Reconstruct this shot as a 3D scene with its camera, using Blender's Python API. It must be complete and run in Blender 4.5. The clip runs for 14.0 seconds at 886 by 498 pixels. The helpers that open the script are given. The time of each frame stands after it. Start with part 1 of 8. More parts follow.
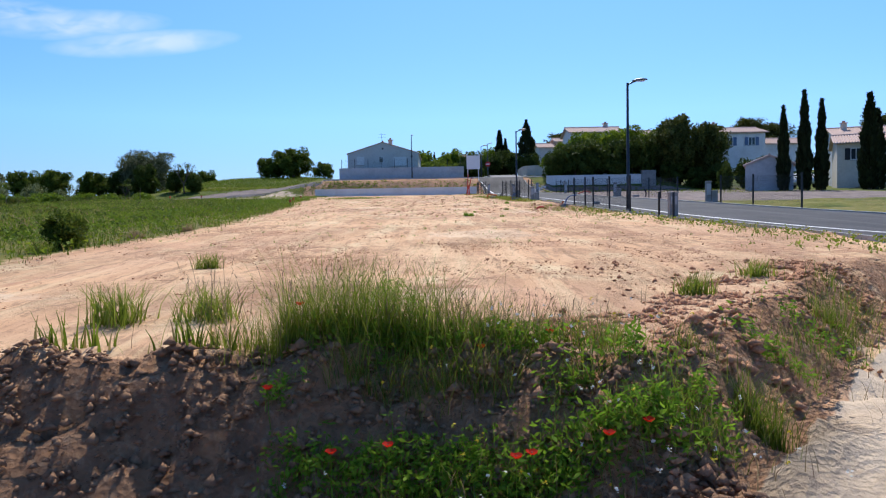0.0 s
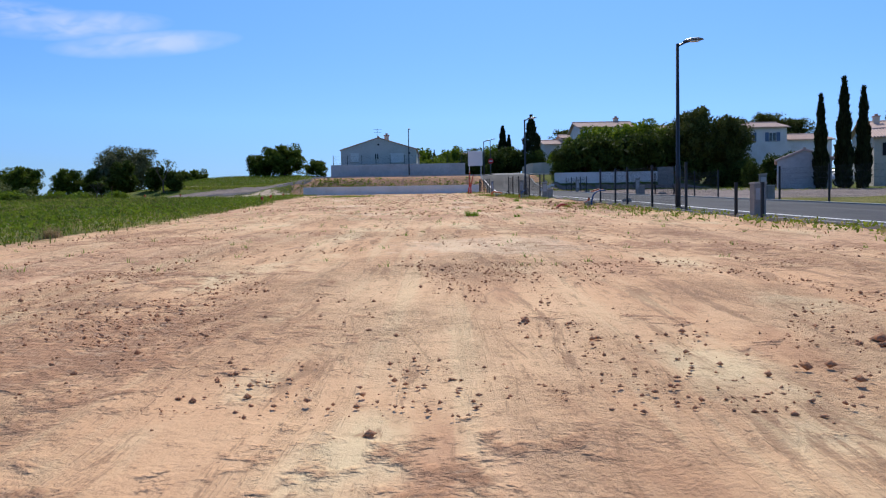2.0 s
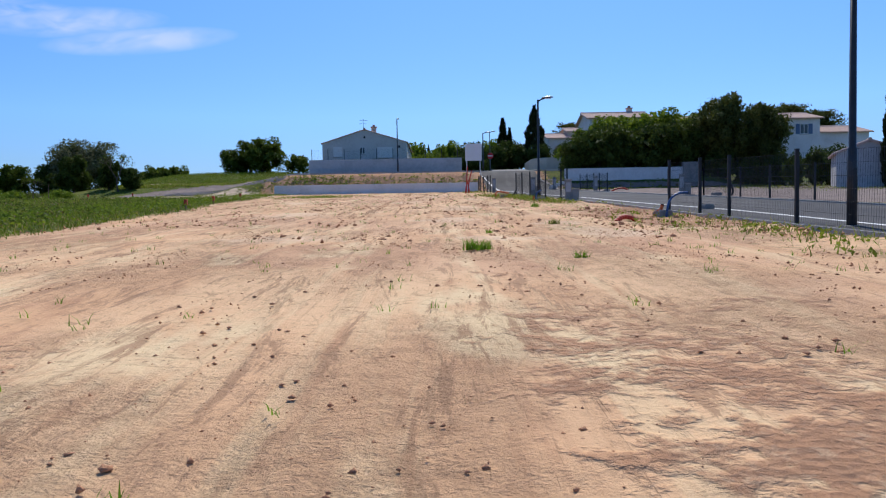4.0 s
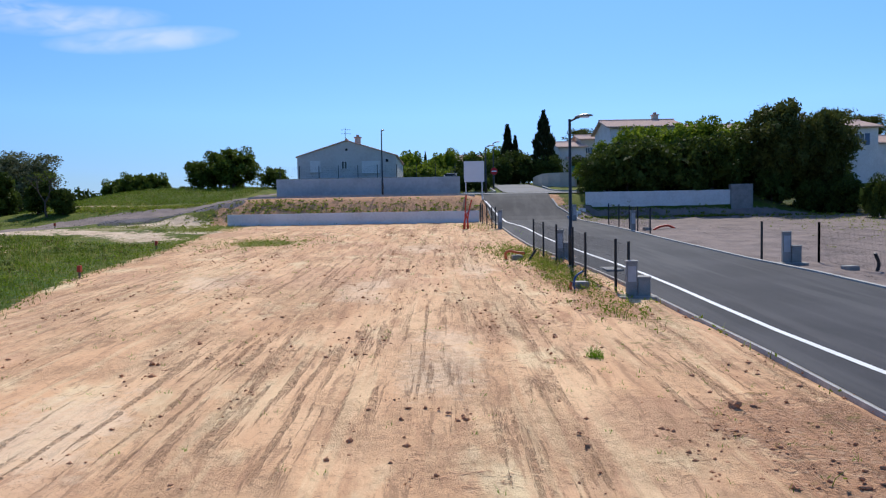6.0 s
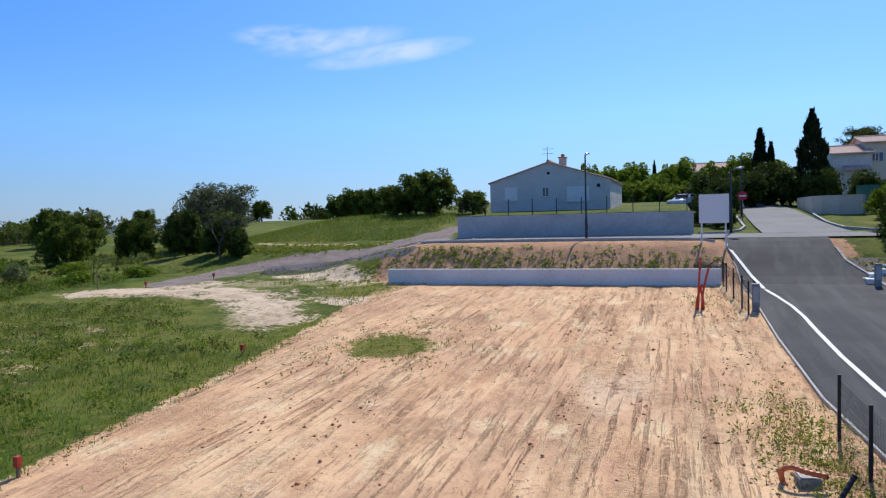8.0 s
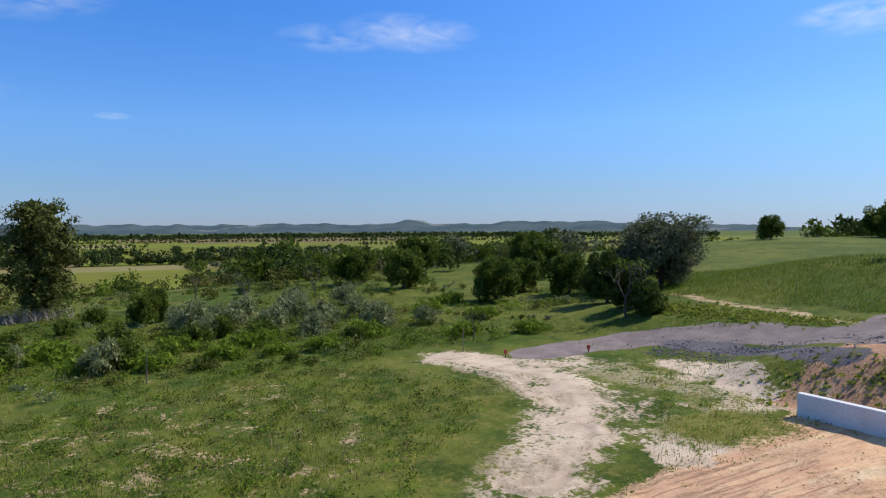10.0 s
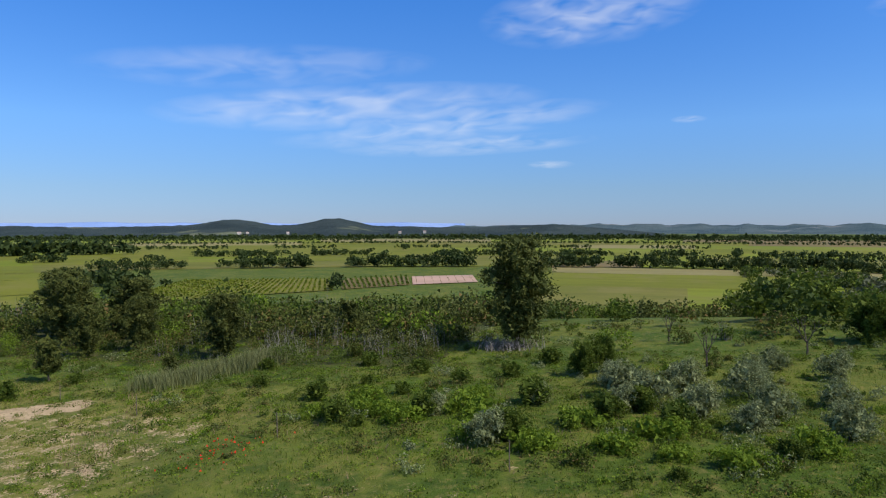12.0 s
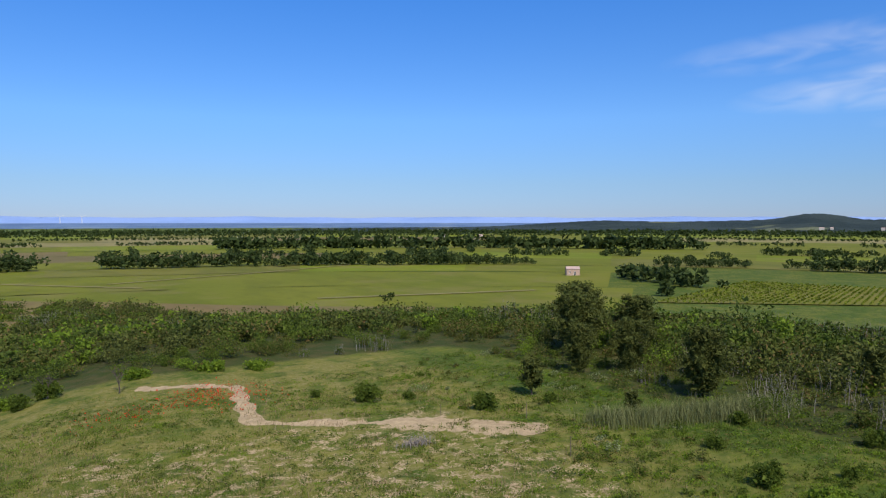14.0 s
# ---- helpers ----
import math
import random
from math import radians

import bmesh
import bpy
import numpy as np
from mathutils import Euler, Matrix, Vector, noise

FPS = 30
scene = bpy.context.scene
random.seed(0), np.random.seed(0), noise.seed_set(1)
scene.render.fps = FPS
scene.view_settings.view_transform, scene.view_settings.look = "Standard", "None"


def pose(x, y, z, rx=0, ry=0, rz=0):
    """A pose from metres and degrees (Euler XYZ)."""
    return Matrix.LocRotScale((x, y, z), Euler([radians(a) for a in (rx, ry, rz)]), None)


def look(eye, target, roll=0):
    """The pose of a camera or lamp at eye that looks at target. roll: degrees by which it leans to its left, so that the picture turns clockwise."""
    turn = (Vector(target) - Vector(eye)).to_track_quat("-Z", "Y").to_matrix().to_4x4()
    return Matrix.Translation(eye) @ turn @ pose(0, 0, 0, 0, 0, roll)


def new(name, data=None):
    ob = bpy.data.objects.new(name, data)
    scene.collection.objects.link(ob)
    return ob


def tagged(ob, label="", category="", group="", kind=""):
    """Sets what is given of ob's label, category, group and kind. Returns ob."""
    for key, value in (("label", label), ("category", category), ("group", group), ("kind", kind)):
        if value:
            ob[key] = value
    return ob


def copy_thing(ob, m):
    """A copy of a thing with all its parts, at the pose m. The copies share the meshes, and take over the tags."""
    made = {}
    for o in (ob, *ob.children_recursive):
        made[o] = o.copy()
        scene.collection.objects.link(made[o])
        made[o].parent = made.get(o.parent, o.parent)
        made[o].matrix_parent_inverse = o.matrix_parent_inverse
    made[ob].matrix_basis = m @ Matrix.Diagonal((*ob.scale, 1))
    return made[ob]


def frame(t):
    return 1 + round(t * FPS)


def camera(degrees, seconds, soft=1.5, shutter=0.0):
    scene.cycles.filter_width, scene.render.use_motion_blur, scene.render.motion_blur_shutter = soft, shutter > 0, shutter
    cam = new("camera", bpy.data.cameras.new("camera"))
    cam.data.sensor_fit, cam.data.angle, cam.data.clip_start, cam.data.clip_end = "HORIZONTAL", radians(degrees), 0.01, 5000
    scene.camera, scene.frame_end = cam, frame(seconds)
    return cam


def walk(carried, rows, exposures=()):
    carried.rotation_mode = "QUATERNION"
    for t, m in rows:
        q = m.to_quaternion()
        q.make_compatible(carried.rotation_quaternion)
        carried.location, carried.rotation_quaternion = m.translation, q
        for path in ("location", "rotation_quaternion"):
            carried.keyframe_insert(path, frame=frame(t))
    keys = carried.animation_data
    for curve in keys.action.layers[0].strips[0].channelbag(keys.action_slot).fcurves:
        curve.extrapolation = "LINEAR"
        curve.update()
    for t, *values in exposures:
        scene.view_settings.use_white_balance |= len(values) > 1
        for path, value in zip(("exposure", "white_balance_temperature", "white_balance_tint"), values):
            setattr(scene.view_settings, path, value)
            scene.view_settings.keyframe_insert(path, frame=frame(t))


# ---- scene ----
cam = camera(64.7, 14.0, 1.2)
PATH = [
    (0.0, pose(0.000, 0.000, 2.001, 87.58, 1.04, -0.00)),
    (0.3, pose(-0.021, 0.487, 1.997, 87.59, 1.02, -0.02)),
    (0.5, pose(-0.020, 0.885, 2.001, 87.58, 1.01, -0.00)),
    (0.8, pose(0.020, 1.668, 2.001, 87.60, 1.02, 0.03)),
    (1.0, pose(0.054, 2.249, 1.975, 87.60, 1.02, 0.04)),
    (1.5, pose(0.098, 3.807, 1.991, 87.64, 0.97, 0.05)),
    (1.8, pose(0.119, 4.935, 1.991, 87.64, 0.99, 0.24)),
    (2.0, pose(0.159, 5.719, 2.006, 87.64, 1.00, 0.09)),
    (2.2, pose(0.203, 6.510, 2.030, 87.62, 1.01, 0.04)),
    (4.3, pose(0.486, 16.109, 2.644, 87.41, 1.04, -0.22)),
    (4.5, pose(0.558, 17.142, 2.785, 87.42, 1.07, -0.17)),
    (5.0, pose(0.722, 19.900, 3.441, 87.41, 1.09, -0.15)),
    (5.5, pose(0.886, 22.657, 4.216, 87.35, 1.06, -0.20)),
    (6.0, pose(1.018, 25.519, 4.924, 87.32, 1.01, -0.09)),
    (6.5, pose(1.229, 28.411, 5.620, 87.33, 1.09, 0.33)),
    (7.0, pose(1.351, 31.189, 6.335, 87.33, 1.23, 2.92)),
    (7.3, pose(1.447, 32.875, 6.762, 87.36, 1.28, 7.18)),
    (7.5, pose(1.509, 34.011, 7.047, 87.40, 1.31, 10.20)),
    (7.7, pose(1.563, 35.158, 7.334, 87.49, 1.38, 13.36)),
    (9.8, pose(1.778, 48.959, 10.464, 88.11, 0.40, 56.97)),
    (10.0, pose(1.475, 49.991, 10.767, 88.12, 0.34, 61.40)),
    (10.5, pose(0.441, 52.476, 11.552, 88.16, 0.28, 72.46)),
    (11.0, pose(-1.029, 54.797, 12.345, 88.26, 0.13, 83.60)),
    (11.5, pose(-2.757, 56.812, 13.126, 88.29, 0.03, 94.60)),
    (12.0, pose(-4.622, 58.499, 13.810, 88.17, 0.03, 105.78)),
    (12.5, pose(-6.629, 59.822, 14.530, 87.91, -0.04, 118.48)),
    (13.0, pose(-8.773, 60.793, 15.173, 87.75, -0.04, 131.81)),
    (13.5, pose(-11.023, 61.240, 15.807, 87.69, -0.05, 142.68)),
    (14.0, pose(-13.149, 61.376, 16.412, 87.66, -0.00, 150.69)),
]
walk(cam, PATH, [(0, 0.14), (1, 0.1), (1.5, 0.0), (2, -0.15), (4.5, -0.15), (5.5, -0.1), (6.5, 0.0), (10, 0.0), (14, -0.1)])

# ---- world, sun ----
SUN_AZ, SUN_EL = radians(9.5), radians(49)
world = bpy.data.worlds.new("sky")
scene.world = world
world.use_nodes = True
wt = world.node_tree
sky = wt.nodes.new("ShaderNodeTexSky")
sky.sky_type = "NISHITA"
sky.sun_disc = False
sky.sun_elevation, sky.sun_rotation = SUN_EL, SUN_AZ
sky.air_density, sky.dust_density, sky.ozone_density = 1.0, 0.0, 3.0
sky.altitude = 1200
# clear, dry air: deep blue above, paler towards the horizon and round the sun
coord = wt.nodes.new("ShaderNodeTexCoord")
sep = wt.nodes.new("ShaderNodeSeparateXYZ")
wt.links.new(coord.outputs["Generated"], sep.inputs[0])
# thin high cirrus, spread over the western sky


def wmath(op, a, b=None, clamp=False):
    n = wt.nodes.new("ShaderNodeMath")
    n.operation, n.use_clamp = op, clamp
    for i, v in enumerate((a, b)):
        if v is None:
            continue
        if isinstance(v, (int, float)):
            n.inputs[i].default_value = v
        else:
            wt.links.new(v, n.inputs[i])
    return n.outputs[0]


azim = wmath("ARCTAN2", wmath("MULTIPLY", sep.outputs[0], -1), sep.outputs[1])
elev = wmath("ARCSINE", sep.outputs[2])
tints = wt.nodes.new("ShaderNodeValToRGB")
wt.links.new(wmath("DIVIDE", elev, radians(90), True), tints.inputs[0])
stops = [(0.0, (0.295, 0.38, 0.66)), (0.033, (0.38, 0.49, 0.70)), (0.089, (0.46, 0.70, 1.0)), (0.2, (0.32, 0.74, 1.25)), (0.6, (0.6, 0.85, 1.15))]
while len(tints.color_ramp.elements) < len(stops):
    tints.color_ramp.elements.new(0.5)
for e, (p, c) in zip(tints.color_ramp.elements, stops):
    e.position, e.color = p, (*c, 1)
sky_tint = wt.nodes.new("ShaderNodeMixRGB")
sky_tint.blend_type = "MULTIPLY"
sky_tint.inputs[0].default_value = 1.0
wt.links.new(sky.outputs[0], sky_tint.inputs[1])
wt.links.new(tints.outputs[0], sky_tint.inputs[2])
to_sun = wt.nodes.new("ShaderNodeVectorMath")
to_sun.operation = "DOT_PRODUCT"
wt.links.new(coord.outputs["Generated"], to_sun.inputs[0])
to_sun.inputs[1].default_value = (math.sin(SUN_AZ) * math.cos(SUN_EL), math.cos(SUN_AZ) * math.cos(SUN_EL), math.sin(SUN_EL))
glare = wt.nodes.new("ShaderNodeMixRGB")
glare.blend_type = "ADD"
wt.links.new(wmath("POWER", wmath("MAXIMUM", to_sun.outputs["Value"], 0.0), 3.0), glare.inputs[0])
wt.links.new(sky_tint.outputs[0], glare.inputs[1])
glare.inputs[2].default_value = (1.4, 1.4, 0.75, 1)


def wisp(az, el, waz, wel, tilt, scale, stretch, low, gain):
    """A cirrus streak round a direction (degrees), of that half width and height."""
    da, de = wmath("SUBTRACT", azim, radians(az)), wmath("SUBTRACT", elev, radians(el))
    de2 = wmath("ADD", de, wmath("MULTIPLY", da, tilt))
    q = wmath("ADD", wmath("POWER", wmath("ABSOLUTE", wmath("DIVIDE", da, radians(waz))), 2.0), wmath("POWER", wmath("ABSOLUTE", wmath("DIVIDE", de2, radians(wel))), 2.0))
    body = wmath("SUBTRACT", 1.0, q, True)
    comb = wt.nodes.new("ShaderNodeCombineXYZ")
    wt.links.new(wmath("MULTIPLY", da, scale), comb.inputs[0])
    wt.links.new(wmath("MULTIPLY", de2, scale * stretch), comb.inputs[1])
    comb.inputs[2].default_value = az * 0.37
    tex = wt.nodes.new("ShaderNodeTexNoise")
    tex.inputs["Detail"].default_value = 2.2
    tex.inputs["Roughness"].default_value = 0.5
    tex.inputs["Distortion"].default_value = 0.45
    wt.links.new(comb.outputs[0], tex.inputs["Vector"])
    thin = wmath("MULTIPLY", wmath("SUBTRACT", tex.outputs["Fac"], low, True), gain, True)
    return wmath("MULTIPLY", wmath("MULTIPLY", body, thin), 1.0, True)


clouds = [
    wisp(22.5, 13.3, 7.0, 1.0, 0.13, 4, 2.2, 0.16, 2.4),
    wisp(27, 14.2, 6.5, 1.1, 0.12, 5, 2.2, 0.24, 2.2),
    wisp(31, 14.6, 4.5, 0.9, 0.05, 6, 2.6, 0.30, 2.0),
    wisp(64, 15.3, 6, 1.6, -0.05, 5, 2.4, 0.30, 1.8),
    wisp(94, 16.5, 9, 2.6, 0.06, 4, 3.0, 0.30, 1.9),
    wisp(113, 9.6, 16, 1.9, 0.06, 3.0, 3.2, 0.30, 2.2),
    wisp(106, 8.2, 14, 1.5, 0.10, 3.5, 3.5, 0.32, 2.0),
    wisp(104, 6.6, 11, 0.9, 0.04, 4, 4, 0.34, 1.8),
    wisp(120, 12.4, 14, 1.8, 0.05, 3, 3, 0.34, 1.2),
    wisp(70, 14.8, 5, 1.2, 0.0, 5, 2.5, 0.36, 1.4),
    wisp(97, 5.0, 2.0, 0.35, 0.0, 6, 5, 0.30, 1.6),
    wisp(86.5, 8.2, 1.4, 0.3, 0.0, 6, 5, 0.30, 1.6),
]
cover = clouds[0]
for c in clouds[1:]:
    cover = wmath("MAXIMUM", cover, c)
mixc = wt.nodes.new("ShaderNodeMixRGB")
wt.links.new(wmath("MULTIPLY", cover, 0.5), mixc.inputs[0])
wt.links.new(glare.outputs[0], mixc.inputs[1])
mixc.inputs[2].default_value = (6.2, 6.4, 6.8, 1)
wt.links.new(mixc.outputs[0], wt.nodes["Background"].inputs[0])
wt.nodes["Background"].inputs["Strength"].default_value = 0.15

lamp_data = bpy.data.lights.new("sun", "SUN")
lamp_data.energy, lamp_data.angle, lamp_data.color = 4.6, radians(0.5), (1, 0.955, 0.89)
sun = new("sun", lamp_data)
sun.matrix_world = look((100 * math.sin(SUN_AZ) * math.cos(SUN_EL), 100 * math.cos(SUN_AZ) * math.cos(SUN_EL), 100 * math.sin(SUN_EL)), (0, 0, 0))

# ---- materials ----
rng = random.Random(7)
nrng = np.random.default_rng(11)


class Mat:
    """A small builder of node materials."""

    def __init__(self, name, rough=0.9, metal=0.0, spec=0.3):
        self.m = bpy.data.materials.new(name)
        self.m.use_nodes = True
        self.t = self.m.node_tree
        self.b = self.t.nodes["Principled BSDF"]
        self.b.inputs["Roughness"].default_value = rough
        self.b.inputs["Metallic"].default_value = metal
        self.b.inputs["Specular IOR Level"].default_value = spec
        c = self.t.nodes.new("ShaderNodeTexCoord")
        self.pos = c.outputs["Object"]
        g = self.t.nodes.new("ShaderNodeNewGeometry")
        self.world, self.island = g.outputs["Position"], g.outputs["Random Per Island"]

    def link(self, a, b):
        if isinstance(a, (int, float)):
            b.default_value = a
        elif isinstance(a, tuple):
            b.default_value = (*a, 1)
        else:
            self.t.links.new(a, b)

    def noise(self, scale, detail=4, rough=0.55, stretch=(1, 1, 1), where=None, distort=0.0):
        m = self.t.nodes.new("ShaderNodeMapping")
        m.inputs["Scale"].default_value = stretch
        self.link(where or self.world, m.inputs[0])
        n = self.t.nodes.new("ShaderNodeTexNoise")
        n.inputs["Scale"].default_value, n.inputs["Detail"].default_value = scale, detail
        n.inputs["Roughness"].default_value, n.inputs["Distortion"].default_value = rough, distort
        self.link(m.outputs[0], n.inputs["Vector"])
        return n.outputs["Fac"]

    def voronoi(self, scale, stretch=(1, 1, 1), feature="F1", out="Distance"):
        m = self.t.nodes.new("ShaderNodeMapping")
        m.inputs["Scale"].default_value = stretch
        self.link(self.world, m.inputs[0])
        n = self.t.nodes.new("ShaderNodeTexVoronoi")
        n.feature = feature
        n.inputs["Scale"].default_value = scale
        self.link(m.outputs[0], n.inputs["Vector"])
        return n.outputs[out]

    def math(self, op, a, b=0.0, clamp=False):
        n = self.t.nodes.new("ShaderNodeMath")
        n.operation, n.use_clamp = op, clamp
        self.link(a, n.inputs[0])
        self.link(b, n.inputs[1])
        return n.outputs[0]

    def ramp(self, fac, lo, hi):
        n = self.t.nodes.new("ShaderNodeMapRange")
        n.interpolation_type = "SMOOTHSTEP"
        self.link(fac, n.inputs["Value"])
        n.inputs["From Min"].default_value, n.inputs["From Max"].default_value = lo, hi
        return n.outputs[0]

    def mix(self, fac, a, b, kind="MIX"):
        n = self.t.nodes.new("ShaderNodeMixRGB")
        n.blend_type = kind
        self.link(fac, n.inputs[0])
        self.link(a, n.inputs[1])
        self.link(b, n.inputs[2])
        return n.outputs[0]

    def attr(self, name):
        n = self.t.nodes.new("ShaderNodeAttribute")
        n.attribute_name = name
        return n.outputs["Fac"]

    def random(self):
        return self.t.nodes.new("ShaderNodeObjectInfo").outputs["Random"]

    def color(self, c):
        self.link(c, self.b.inputs["Base Color"])
        return self

    def bump(self, h, strength=0.5, dist=0.05):
        n = self.t.nodes.new("ShaderNodeBump")
        n.inputs["Strength"].default_value, n.inputs["Distance"].default_value = strength, dist
        self.link(h, n.inputs["Height"])
        self.t.links.new(n.outputs[0], self.b.inputs["Normal"])
        return self

    def leafy(self, amount=0.35):
        """Light shines through thin leaves."""
        tr = self.t.nodes.new("ShaderNodeBsdfTranslucent")
        mx = self.t.nodes.new("ShaderNodeMixShader")
        mx.inputs[0].default_value = amount
        out = self.t.nodes["Material Output"]
        src = self.b.inputs["Base Color"].links[0].from_socket
        self.t.links.new(src, tr.inputs[0])
        self.t.links.new(self.b.outputs[0], mx.inputs[1])
        self.t.links.new(tr.outputs[0], mx.inputs[2])
        self.t.links.new(mx.outputs[0], out.inputs[0])
        return self


def plain(name, a, b=None, scale=6.0, rough=0.85, metal=0.0, bump=0.15, dist=0.01, spec=0.3):
    """One paint or stone, with stains and grain."""
    k = Mat(name, rough, metal, spec)
    b = b or tuple(v * 0.75 for v in a)
    f = k.math("ADD", k.math("MULTIPLY", k.noise(scale, 5), 0.6), k.math("MULTIPLY", k.noise(scale * 9, 3), 0.4))
    k.color(k.mix(k.ramp(f, 0.35, 0.68), a, b))
    if bump:
        k.bump(k.noise(scale * 12, 4), bump, dist)
    return k.m


def foliage(name, dark, light, tint=None, through_leaf=0.3):
    k = Mat(name, 0.7, 0, 0.12)
    f = k.math("ADD", k.math("MULTIPLY", k.island, 0.6), k.math("MULTIPLY", k.noise(0.45, 4), 0.4))
    c = k.mix(k.ramp(f, 0.15, 0.85), dark, light)
    if tint:
        c = k.mix(k.ramp(k.island, 0.82, 0.92), c, tint)
    c = k.mix(k.math("MULTIPLY", k.random(), 0.25), c, light)
    k.color(c)
    return k.leafy(through_leaf).m


